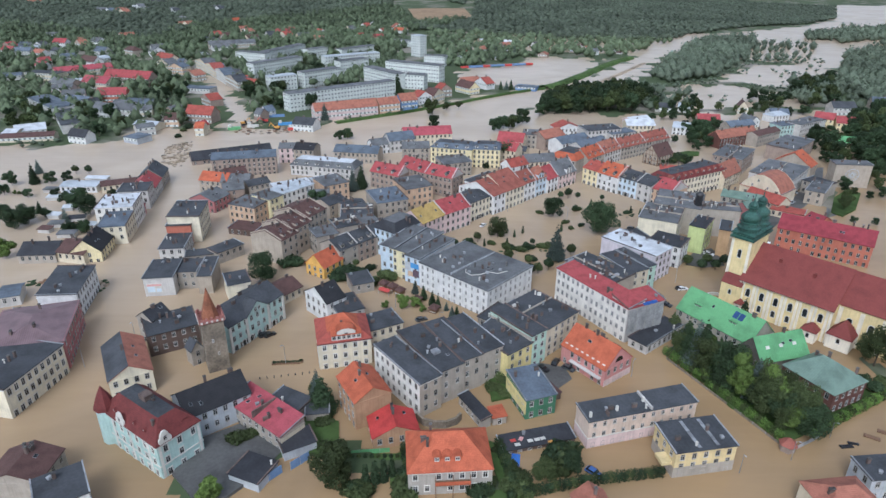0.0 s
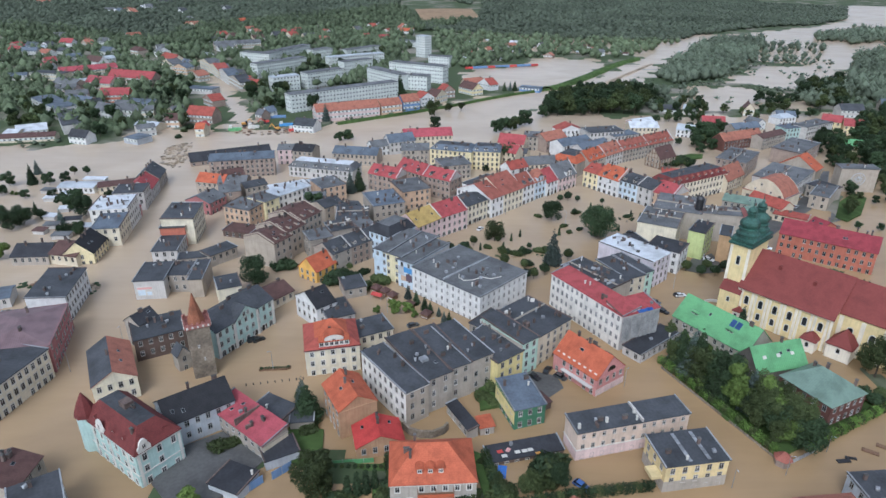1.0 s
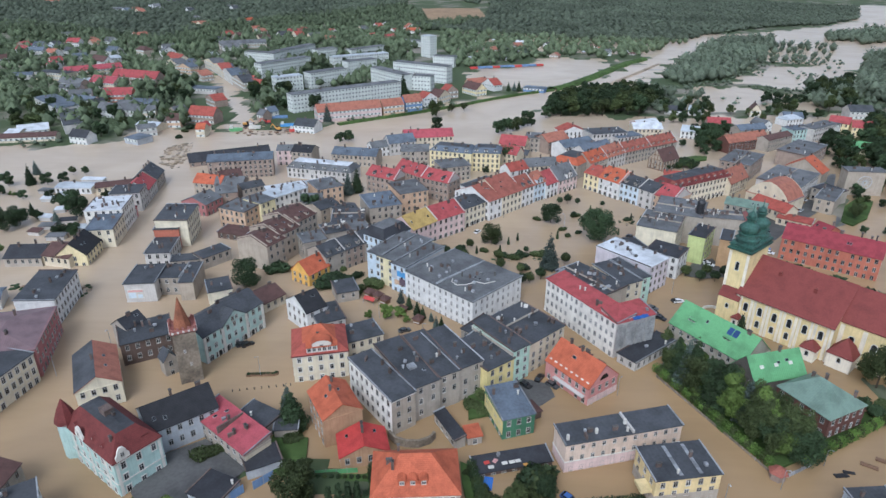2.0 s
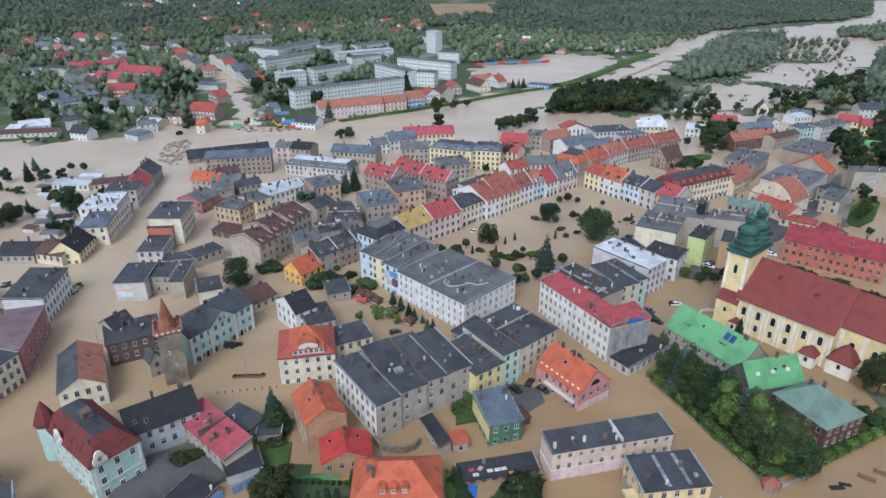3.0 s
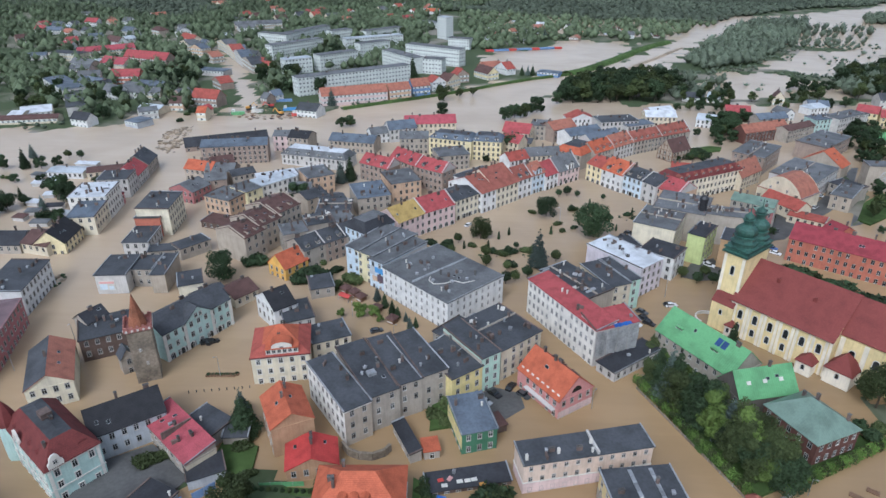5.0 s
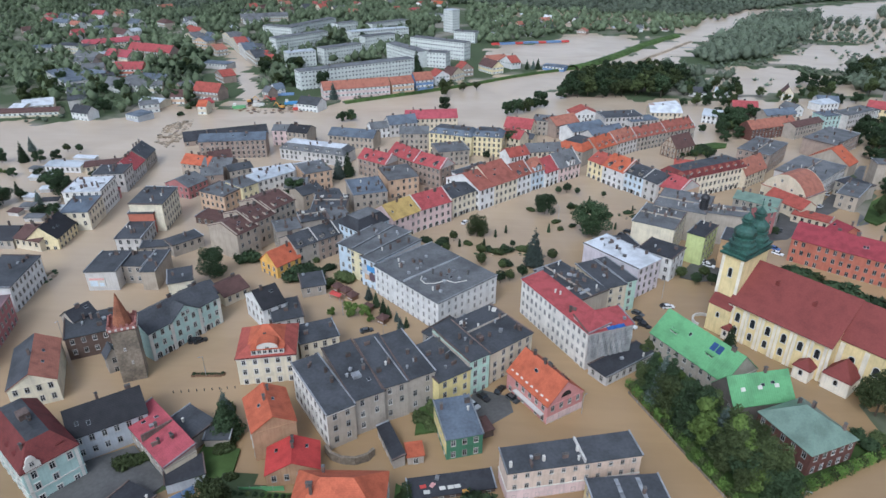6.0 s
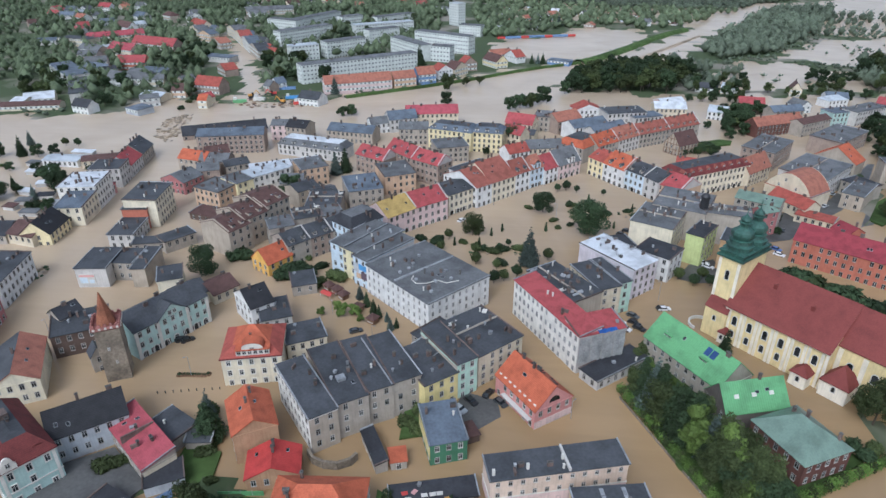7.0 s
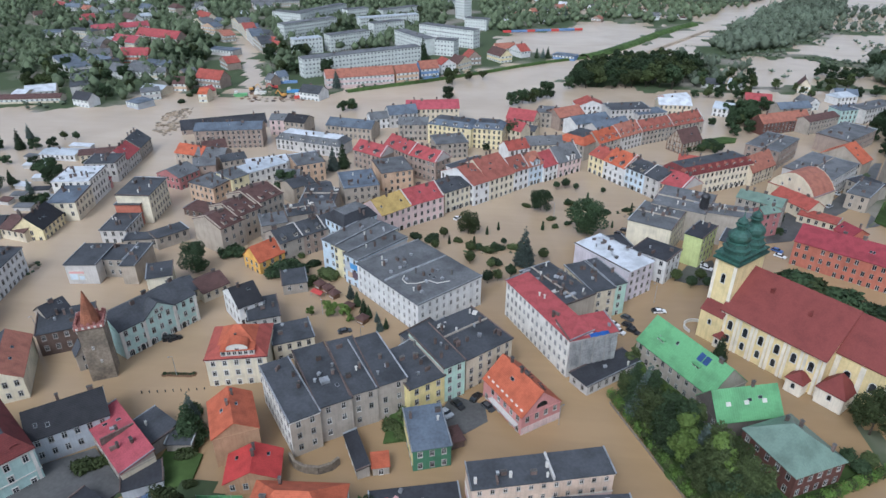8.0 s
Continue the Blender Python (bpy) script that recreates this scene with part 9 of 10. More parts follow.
rubble("square_debris", [(27, 245), (52, 247), (52, 242), (29, 239)], 26, 0.6, [LEAF_DARK, MUD], "drowned shrubs and drift on the flooded square", 85)
rubble("square_debris", [(86, 281), (99, 290), (106, 283), (90, 275)], 16, 0.6, [LEAF_DARK, MUD], "drowned shrubs and drift on the flooded square", 86)


def digger(x, y, yaw, colour, label):
    """A tracked digger: tracks, cab, bonnet and a bent arm."""
    root = thing("excavator", x, y, 0.6, yaw, label, "excavator")
    for sy in (-1.0, 1.0):
        box_part("track", (-2.0, 2.0, sy - 0.3, sy + 0.3, -0.4, 0.8), DARK, root)
    box_part("engine_cover", (-2.2, 0.6, -1.2, 1.2, 0.9, 2.2), colour, root)
    box_part("cab", (0.4, 1.8, -1.1, 0.2, 0.9, 3.0), GLASS, root)
    bm = bmesh.new()
    limb(bm, (1.0, 0.5, 1.4), (4.0, 0.5, 4.4), 0.4, 0.3, 4)
    limb(bm, (4.0, 0.5, 4.4), (6.0, 0.5, 1.6), 0.3, 0.22, 4)
    part("arm", bm, colour, root)
    box_part("bucket", (5.4, 6.4, 0.0, 1.0, 0.6, 1.6), DARK, root)


digger(-139.7, 467.4, 30, PAINT[2], "orange excavator on the muddy bank")
digger(-125.5, 474.4, 200, PAINT[1], "red excavator on the muddy bank")
digger(-112.5, 453.5, 160, PAINT[2], "yellow excavator on the muddy bank")
for x, y, l, m, a in ((-96.1, 453.4, 16, PAINT[1], 6), (-109.1, 467.2, 10, PAINT[0], 10), (-143.1, 453.7, 9, ROOFS["greensheet"], 10), (-131.3, 460.4, 8, TRIM, 0), (-121.0, 493.2, 12, WALLS["bluewall"], 12)):
    root = thing("barge", x, y, 0.5, a, "stranded work barge or container on the bank", "container")
    box_part("hull", (-l / 2, l / 2, -1.6, 1.6, -0.5, 1.6), m, root)
    box_part("deckhouse", (-l / 2 + 0.6, -l / 2 + 2.6, -1.2, 1.2, 1.6, 3.2), TRIM, root)
stand = thing("grandstand", 77.9, 751.6, 0, math.degrees(0.30), "long low blue and red grandstand by the flooded pitch", "grandstand")
for k in range(10):
    box_part("seat_block", (-45 + k * 9 + 0.3, -45 + (k + 1) * 9 - 0.3, -2, 2, 0.3, 2.2), WALLS["bluewall"] if k % 3 else PAINT[1], stand)
bm = bmesh.new()
fa, fb, fc, fd = [(-45, 1440), (77, 1459), (86, 1287), (-23, 1239)]
vs = []
for i in range(9):
    for j in range(5):
        u, v = i / 8, j / 4
        x = (fa[0] * (1 - u) + fb[0] * u) * (1 - v) + (fd[0] * (1 - u) + fc[0] * u) * v
        y = (fa[1] * (1 - u) + fb[1] * u) * (1 - v) + (fd[1] * (1 - u) + fc[1] * u) * v
        vs.append(bm.verts.new((x, y, ground_z(x, y) + 1.0)))
for i in range(8):
    for j in range(4):
        bm.faces.new((vs[i * 5 + j], vs[(i + 1) * 5 + j], vs[(i + 1) * 5 + j + 1], vs[i * 5 + j + 1]))
bmesh.ops.recalc_face_normals(bm, faces=bm.faces)
tagged(new("field", mesh_of("field", bm, shader("stubble", (0.25, 0.17, 0.10), 0.95, vary=0.15, grain=0.1))), "brown stubble field between woods", "field", kind="structure")

# garden lawns just above the water
for outline in ([(-26.6, 120.4), (-21.7, 120.3), (-11.0, 120.1), (-8.0, 121.3), (-7.9, 117.7), (-13.7, 117.8), (-20.8, 118.3), (-26.2, 117.2)], [(12.4, 124.6), (15.4, 122.9), (17.2, 112.7), (19.0, 105.6), (16.1, 103.5), (13.7, 111.3), (12.7, 117.9)], [(-12.1, 113.2), (-6.0, 113.9), (-4.9, 103.1), (-8.2, 103.1), (-8.9, 108.9), (-11.9, 110.3)], [(12.0, 107.5), (16.0, 108.1), (16.0, 102.7), (10.3, 102.8)], [(-36.1, 134.3), (-26.8, 132.7), (-25.4, 121.6), (-30.7, 119.3), (-36.5, 123.8)], [(15, 155), (23, 159), (24, 152), (20.8, 142.3), (15.0, 140.6)]):
    bm = bmesh.new()
    prism(bm, outline, -1, 0.62)
    bmesh.ops.recalc_face_normals(bm, faces=bm.faces)
    tagged(new("lawn", mesh_of("lawn", bm, GRASS)), "wet dark green garden lawn above the flood", "lawn", kind="structure")

w, d, h, rh = SIZE[pink_roof.name]
for x in (-w / 2 - 0.06, w / 2 + 0.01):
    box_part("end_wall", (x, x + 0.05, 0.0, d, -1, h - 0.2), WALLS["cream"], pink_roof, "plain cream end wall")
box_part("fire_wall", (-0.2, 0.2, 0.0, d, h - 0.3, pink_roof_top(0, d) + 0.35), BRICK, pink_roof, "low brick wall between two roofs")
# a spoked wheel painted on the blank wall
w, d, h, rh = SIZE[blank_house.name]
bm = bmesh.new()
for k in range(24):
    a, b = k * math.tau / 24, (k + 1) * math.tau / 24
    limb(bm, (3.4 * math.cos(a), -0.06, 3.4 * math.sin(a)), (3.4 * math.cos(b), -0.06, 3.4 * math.sin(b)), 0.16, 0.16, 5)
for k in range(12):
    a = k * math.tau / 12
    limb(bm, (0.6 * math.cos(a), -0.06, 0.6 * math.sin(a)), (3.0 * math.cos(a + 0.3), -0.06, 3.0 * math.sin(a + 0.3)), 0.22, 0.08, 5)
place(part("wall_painting", bm, WALLS["bluegrey"], blank_house, "grey wheel painted on the wall"), 0, 0, h * 0.55)
for outline in ([(210, 305), (226, 319), (228, 311), (211, 288), (199, 279), (196, 284)], [(151.0, 386.1), (166.1, 393.7), (172.9, 391.7), (169.9, 384.7), (156.7, 379.7), (150.0, 379.4)]):
    bm = bmesh.new()
    prism(bm, outline, -1, 0.7)
    bmesh.ops.recalc_face_normals(bm, faces=bm.faces)
    tagged(new("lawn", mesh_of("lawn", bm, GRASS)), "wet green bank between houses", "lawn", kind="structure")

bm = bmesh.new()
prism(bm, [(74, 165), (85, 175), (97, 170), (107, 157), (120, 153), (124.9, 141.8), (105.6, 130.5), (90.3, 122.8), (81.3, 137.0)], -1, 0.9)
bmesh.ops.recalc_face_normals(bm, faces=bm.faces)
tagged(new("lawn", mesh_of("lawn", bm, GRASS)), "dark grass under the park trees", "lawn", kind="structure")

# fire walls between roofs, and dormers on the older rows
def fire_wall(root, ridge, ends=(0, 1), mat=TRIM):
    w, d, h, rh = SIZE[root.name]
    half = (w if ridge == "y" else d) / 2
    for e in ends:
        bm = bmesh.new()
        ring = [(-half, h - 0.4), (half, h - 0.4), (half, h + 0.35), (0, h + rh + 0.42), (-half, h + 0.35)]
        cut = [bm.verts.new((p, -0.03, z)) for p, z in ring], [bm.verts.new((p, 0.38, z)) for p, z in ring]
        bm.faces.new(cut[0]), bm.faces.new(cut[1][::-1])
        for k in range(5):
            bm.faces.new((cut[0][k], cut[1][k], cut[1][(k + 1) % 5], cut[0][(k + 1) % 5]))
        bmesh.ops.recalc_face_normals(bm, faces=bm.faces)
        ob = part("fire_wall", bm, mat, root)
        if ridge == "y":
            place(ob, 0, -0.02 if e == 0 else d - 0.34, 0)
        else:
            ob.matrix_basis = pose((-w / 2 - 0.02) if e == 0 else w / 2 - 0.34, d / 2, 0, 0, 0, 90) @ pose(0, -0.36, 0)


for root in (unit_tan1, unit_tan2, unit_tan3):
    fire_wall(root, "y", (0, 1), WALLS["tan"])
    w, d, h, rh = SIZE[root.name]
    for k in range(2):
        dormer(root, w / 2 - 0.9, d * (0.3 + 0.4 * k), h + 0.5, 1.5, 1.2, 1.8, WALLS["tan"], ROOFS["brownroof"], "flat", 90)
for root in (unit_sl1, unit_sl2, unit_sl3, unit_rm1, unit_rm2, unit_rm3, unit_pinksq1, unit_pinksq2, unit_sqwhite1, unit_sqwhite2, unit_sqgrey, unit_sqorange, unit_sqblue2, unit_sqred, row_b, row_c, row_a, row_d):
    fire_wall(root, "x", (1,), WALLS["greylight"])
for root in (unit_sl1, unit_sl2, unit_sl3, unit_rm1, unit_rm2, unit_rm3, unit_sqwhite1, unit_sqblue2, unit_sqorange):
    w, d, h, rh = SIZE[root.name]
    for k in range(2):
        dormer(root, w * (k - 0.5) * 0.5, 0.7, h + 0.3, 1.6, 1.4, 2.0, WALLS["greywarm"], ROOFS["slate"], "gable")
w, d, h, rh = SIZE[unit_sqgrey.name]
dormer(unit_sqgrey, 1.0, -0.05, h, 4.4, 2.6, 3.6, WALLS["white"], ROOFS["slatelight"], "gable", 0, 2)
w, d, h, rh = SIZE[narrow_gabled.name]
dormer(narrow_gabled, 0.0, -0.05, h, 4.6, 2.2, 3.4, WALLS["skyblue"], ROOFS["orangeold"], "gable", 0, 2)
for made, n in ((modern_grey, 6), (modern_a, 4), (modern_b, 3)):
    w, d, h, rh = SIZE[made[0].name]
    for k in range(n):
        dormer(made[0], (k + 0.5) * w / n - w / 2, 0.5, h + 0.3, 1.9, 1.5, 2.2, TRIM, ROOFS["slatelight"], "flat")
# ---- planting ----
plant("round", -66.8, 216.3, 13)
plant("bush", -58.7, 230.1, 4, wide=1.2)
plant("round", -57.2, 291.4, 13)
plant("spruce", -47.3, 313.6, 11)
plant("spruce", -42.9, 319.8, 13)
plant("spruce", -38.7, 323.4, 14)
plant("green", 28.3, 256.7, 11)
plant("round", 75.0, 261.9, 17.5)
plant("round", 58.0, 282.5, 11.5)
plant("spruce", 50.1, 232.9, 16)
for x, y, h in ((35.9, 256.6, 4), (40.3, 261.0, 4), (58.2, 262.8, 4.5), (79.3, 294.6, 4.5), (31.3, 245.6, 5), (21.6, 246.9, 4), (86.5, 267.8, 3.5), (100.8, 283.5, 3.5), (97.7, 288.1, 3)):
    plant("thuja", x, y, h)
for x, y, h in ((19.0, 251.8, 4.5), (16.6, 241.7, 4), (30.5, 232.1, 5), (39.1, 243.2, 3.5), (42.7, 247.9, 3), (45.4, 223.5, 5), (40.8, 220.6, 4.5), (37.4, 218.7, 5), (57.4, 237.2, 5), (70.5, 308.0, 5), (75.2, 306.2, 3.5), (66.3, 306.3, 4), (70.0, 287.6, 3.5), (38.2, 228.8, 4), (30.2, 239.9, 5), (-18.2, 225.9, 5), (87.2, 303.5, 3)):
    plant("ball", x, y, h)
for x, y, h in ((36.5, 242.1, 2), (40.5, 244.3, 2), (33.1, 244.4, 1.6), (46.8, 245.4, 2), (50.2, 244.2, 2.5), (40.0, 233.1, 2), (25.0, 249.3, 1.5), (14.6, 249.4, 2.5), (71.1, 289.9, 1.8), (86.0, 282.1, 1.6), (95.2, 285.0, 1.6), (62.1, 273.0, 1.5), (52.0, 285.5, 1.5), (63.3, 266.1, 1.3), (68.8, 269.4, 1.3), (7.8, 250.7, 2), (-18.8, 217.5, 3), (-33.2, 217.7, 4.5), (-36.6, 218.7, 4), (-24.9, 211.5, 3)):
    plant("bush", x, y, h, wide=1.25)
# gardens and yards close by
plant("spruce", -31.8, 137.5, 12, wide=1.5)
plant("spruce", -34.2, 143.2, 10)
plant("green", -25.5, 111.7, 13)
plant("green", 25.0, 111.4, 7)
plant("round", 32.0, 113.6, 6.5)
plant("lime", -52.9, 105.9, 7)
plant("bush", -51.5, 126.1, 2.2, wide=1.3)
plant("bush", -48.5, 127.8, 1.6, wide=1.3)
for x, y, h in ((-17.6, 110.4, 7), (-15.4, 110.8, 7.5), (-13.3, 111.4, 7.5), (-11.4, 112.5, 6)):
    plant("thuja", x, y, h)
for x, y, h in ((-20.1, 108.7, 2.4), (-18.3, 106.6, 2.4), (-8.9, 107.8, 3.0), (-8.0, 111.7, 2.4), (16.9, 109.5, 2.4), (18.8, 111.2, 2.4), (19.3, 107.7, 2.4), (27.6, 112.9, 1.8), (-30.7, 133.5, 2.4), (-34.9, 135.9, 1.8), (-35.1, 147.1, 1.8), (-25.6, 123.6, 1.2), (16.4, 146.3, 2.1), (18.6, 151.7, 2.4), (19.4, 143.6, 1.8), (20.8, 148.9, 1.8), (14.6, 120.9, 1.2)):
    plant("bush", x, y, h, wide=1.2)
for x, y, h in ((-12.2, 194.0, 7), (-6.8, 194.0, 6), (-17.8, 192.9, 4), (-4.7, 191.1, 4)):
    plant("light", x, y, h)
for x, y, h in ((-7.6, 204.5, 6), (-4.4, 200.1, 6), (-1.3, 195.9, 6), (0.7, 193.9, 5), (5.5, 187.1, 5), (7.2, 188.6, 4), (3.7, 191.8, 4)):
    plant("spruce", x, y, h)
# the walled park beside the church
grove([(74, 158), (79, 163), (84, 149), (90.0, 142.5), (96.0, 134.0), (100.5, 127.5), (94.0, 123.5), (89.5, 124.5), (84.0, 138.5)], 4.4, ["round", "light", "green", "spruce", "light", "round"], 6, 11.5, 21, 0.9, 0.95)
for x, y, h in ((77.5, 161.9, 14), (80.9, 157.0, 16), (77.6, 156.4, 13), (84.5, 145.1, 15), (89.3, 141.1, 13), (82.4, 151.2, 14)):
    plant("spruce", x, y, h)
for x, y, h in ((90.2, 127.2, 8), (93.4, 128.6, 10), (91.4, 131.8, 11), (97.2, 129.3, 10), (87.6, 133.2, 10), (101.2, 130.4, 6), (95.2, 132.4, 10), (97.0, 134.2, 6), (90.4, 136.4, 12)):
    plant("green", x, y, h, wide=0.95)
for kind, x, y, h in (("green", 76.3, 163.2, 9), ("light", 80.6, 166.0, 9), ("light", 84.2, 159.1, 10), ("spruce", 77.8, 156.3, 14), ("green", 80.3, 152.1, 13), ("light", 84.6, 152.4, 9), ("light", 87.6, 147.4, 9), ("spruce", 82.2, 146.0, 15), ("light", 86.3, 142.2, 13), ("green", 92.3, 141.9, 11), ("light", 92.5, 136.5, 13), ("spruce", 88.5, 140.0, 14), ("green", 89.0, 151.0, 10), ("green", 96.2, 138.5, 10), ("green", 97.5, 131.5, 11), ("round", 84.5, 148.0, 13.5), ("spruce", 80.0, 156.5, 15)):
    plant(kind, x, y, h, wide=0.95)
for x, y, h in ((139.3, 365.1, 4), (144.3, 371.6, 6), (146.3, 367.5, 5), (151.8, 372.0, 4), (155.8, 376.5, 4), (153.7, 365.8, 3.5), (173.4, 397.8, 8), (175.5, 410.1, 10), (187.5, 421.0, 12), (183.7, 405.5, 9), (191.1, 441.9, 12), (165.8, 417.4, 6), (248.0, 396.6, 9), (257.4, 411.6, 12), (256.4, 393.5, 13), (268.1, 405.9, 13), (256.9, 382.4, 12), (242.8, 371.1, 8), (225.0, 320.4, 8), (219.8, 312.4, 6), (215.4, 301.2, 3.5), (152.0, 268.0, 4), (156.5, 280.0, 4.5)):
    plant("round", x, y, h)
for x, y, yaw in ((181.0, 300.5, 40), (184.0, 298.0, 44), (188.5, 309.0, 130), (193.0, 313.5, 135), (152.5, 273.5, 60), (155.5, 271.0, 64)):
    car(x, y, yaw, ("black", "silver", "dark grey")[int(x) % 3], -0.1)
plant("spruce", 79.8, 159.4, 15)
plant("spruce", 77.4, 164.1, 11)
plant("spruce", 104.9, 181.8, 10)
plant("green", 133.8, 155.5, 13)
for x, y in ((79.5, 177.5), (82.3, 181.1), (111.3, 227.8), (117.9, 226.7), (112.7, 222.6), (107.0, 222.7), (123.3, 144.5), (124.9, 141.8), (128.2, 144.4), (102.8, 226.9)):
    plant("ball", x, y, 4.6, wide=1.1)
for k in range(16):
    plant("bush", *[a + (b - a) * k / 15 for a, b in zip((141.4, 230.6), (167.2, 202.0))], 3 + (k * 7 % 5) * 0.5, wide=1.3)
# left edge allotments in the water
for x, y, h in ((-229.8, 330.9, 9), (-209.4, 332.6, 8), (-202.1, 336.5, 7), (-174.3, 294.2, 13), (-185.1, 300.7, 8), (-191.5, 269.1, 11), (-189.7, 276.0, 11), (-166.4, 286.5, 12), (-202.8, 279.6, 9), (-224.8, 315.4, 7)):
    plant("round", x, y, h)
for x, y, h in ((-218.6, 332.7, 12), (-226.2, 350.9, 9), (-172.3, 275.8, 8), (-191.2, 288.3, 7)):
    plant("spruce", x, y, h)
for x, y, h in ((-177.9, 238.7, 11), (-218.9, 315.3, 3), (-216.8, 315.3, 3)):
    plant("light", x, y, h)
for x, y in ((-205.2, 350.7), (-197.8, 350.6)):
    plant("ball", x, y, 5)
for x, y in ((-165.9, 264.2), (-162.7, 265.5), (-160.5, 268.8), (-195.4, 310.8), (-166.3, 310.5), (-210.0, 310.9), (-158.3, 264.1), (-184.9, 283.0)):
    plant("round", x, y, 5.5, wide=1.1)
# right edge and between the farther houses
for x, y, h in ((265.7, 366.7, 14), (292.6, 394.1, 16), (282.7, 402.4, 13), (241.4, 355.4, 10), (243.9, 366.9, 9), (321.4, 434.8, 14), (329.3, 459.9, 13), (271.4, 355.2, 14), (258.2, 344.4, 10), (272.4, 435.1, 8), (46.2, 375.7, 14), (45.5, 449.3, 11), (52.4, 456.0, 11), (69.4, 473.6, 13), (62.1, 466.4, 10), (1.7, 459.7, 11), (-58.3, 427.8, 9), (-63.8, 424.8, 8), (180.4, 423.3, 12), (191.5, 426.3, 12), (192.5, 438.8, 12), (181.1, 438.8, 10), (67.8, 406.7, 8), (-97.0, 513.2, 14), (86.4, 498.3, 11), (188.2, 484.3, 9), (155.6, 367.6, 7), (149.5, 370.0, 6), (31.6, 357.2, 5), (-10.3, 357.6, 6), (-24.1, 404.5, 6)):
    plant("round", x, y, h)
plant("green", 204.9, 288.4, 7, wide=1.1)
plant("green", 0.8, 502.7, 15)
plant("spruce", -81.8, 481.6, 14)
plant("spruce", -91.6, 558.4, 14)
for x, y, h in ((66.5, 605.7, 9), (71.9, 605.7, 9), (76.2, 605.7, 10), (-29.8, 573.3, 22), (108.2, 836.2, 14)):
    plant("spruce", x, y, h)
for x, y, h in ((12.5, 517.2, 8), (22.9, 521.4, 9), (-56.4, 427.8, 6)):
    plant("green", x, y, h)
grove([(92, 535), (121, 568), (185, 597), (192, 558), (166, 500), (133, 496), (89, 500)], 9, ["green", "round"], 11, 16, 31)
grove([(-189, 635), (-165, 635), (-137, 592), (-117, 513), (-134, 509), (-154, 535)], 16, ["green", "round"], 9, 14, 32, 0.8)
grove([(-189, 776), (-45, 861), (-33, 668), (-79, 635), (-120, 611)], 26, ["green", "round"], 9, 15, 33, 0.55)
grove([(339, 592), (403, 636), (345, 529), (306, 508)], 11, ["green", "round"], 11, 16, 34, 0.9)
grove([(290, 578), (325, 565), (289, 498), (262, 508)], 12, ["green", "round"], 7, 11, 35, 0.7)
grove([(197, 566), (238, 553), (211, 498), (179, 498)], 14, ["green", "round"], 7, 11, 36, 0.7)
grove([(-220, 499), (-193, 499), (-179, 457), (-201, 462)], 12, ["green", "round"], 6, 10, 37, 0.7)
grove([(-349, 566), (-300, 510), (-269, 451), (-301, 451), (-342, 520)], 12, ["green", "round"], 8, 13, 38, 0.8)
grove([(-291, 510), (-253, 500), (-210, 438), (-224, 423), (-255, 446)], 13, ["green", "round"], 7, 12, 39, 0.75)
grove([(-308, 702), (-230, 606), (-199, 531), (-241, 542)], 15, ["green", "round"], 9, 14, 40, 0.8)

grove([(329, 484), (373, 508), (289, 355), (256, 347), (266, 385)], 9, ["green", "round"], 10, 16, 41, 0.85)
grove([(184, 525), (259, 512), (245, 473), (209, 480), (170, 484)], 13, ["green", "round"], 6, 10, 42, 0.6)
grove([(291, 519), (335, 512), (311, 480), (273, 484)], 12, ["green", "round"], 6, 11, 43, 0.6)
grove([(181, 459), (212, 462), (193, 417), (172, 412)], 9, ["green", "round"], 7, 12, 44, 0.75)
grove([(141, 382), (158, 380), (153, 363), (137, 365)], 6, ["bush", "green"], 3, 5, 45, 0.8)
grove([(40, 461), (80, 485), (78, 459), (43, 443)], 10, ["green", "round"], 7, 12, 46, 0.6)
grove([(277, 443), (297, 435), (255, 367), (236, 355)], 10, ["green", "round"], 8, 12, 47, 0.6)
grove([(-181, 462), (-173, 457), (-173, 430), (-185, 441)], 10, ["bush"], 2, 4, 48, 0.5)

for x, y, h in ((-20.4, 108.6, 2.5), (10.7, 108.5, 3), (9.3, 106.8, 3), (17.4, 113.8, 2.5), (29.8, 117.6, 5), (31.0, 116.2, 5), (-39.0, 228.8, 3), (-34.4, 224.6, 2.5), (-29.0, 220.6, 2.5), (-26.0, 224.5, 2.5), (-32.8, 230.8, 2.2)):
    plant("bush", x, y, h, wide=0.9)

for x, y, h in ((249.9, 349.8, 7), (258.4, 342.3, 9), (199.5, 271.4, 4), (208.4, 269.1, 4), (236.8, 306.2, 7), (228.5, 304.6, 5)):
    plant("round", x, y, h)
for x, y, h in ((216.3, 304.7, 6), (223.9, 310.8, 5), (213.5, 296.3, 4), (237.2, 324.4, 7), (249.5, 336.2, 8), (243.6, 319.7, 8), (222.4, 324.6, 5)):
    plant("green", x, y, h)
for kind, forms in PROTO.items():
    for k, ob in enumerate(forms):
        if (kind, k) not in USED:
            for o in (*ob.children_recursive, ob):
                bpy.data.objects.remove(o)


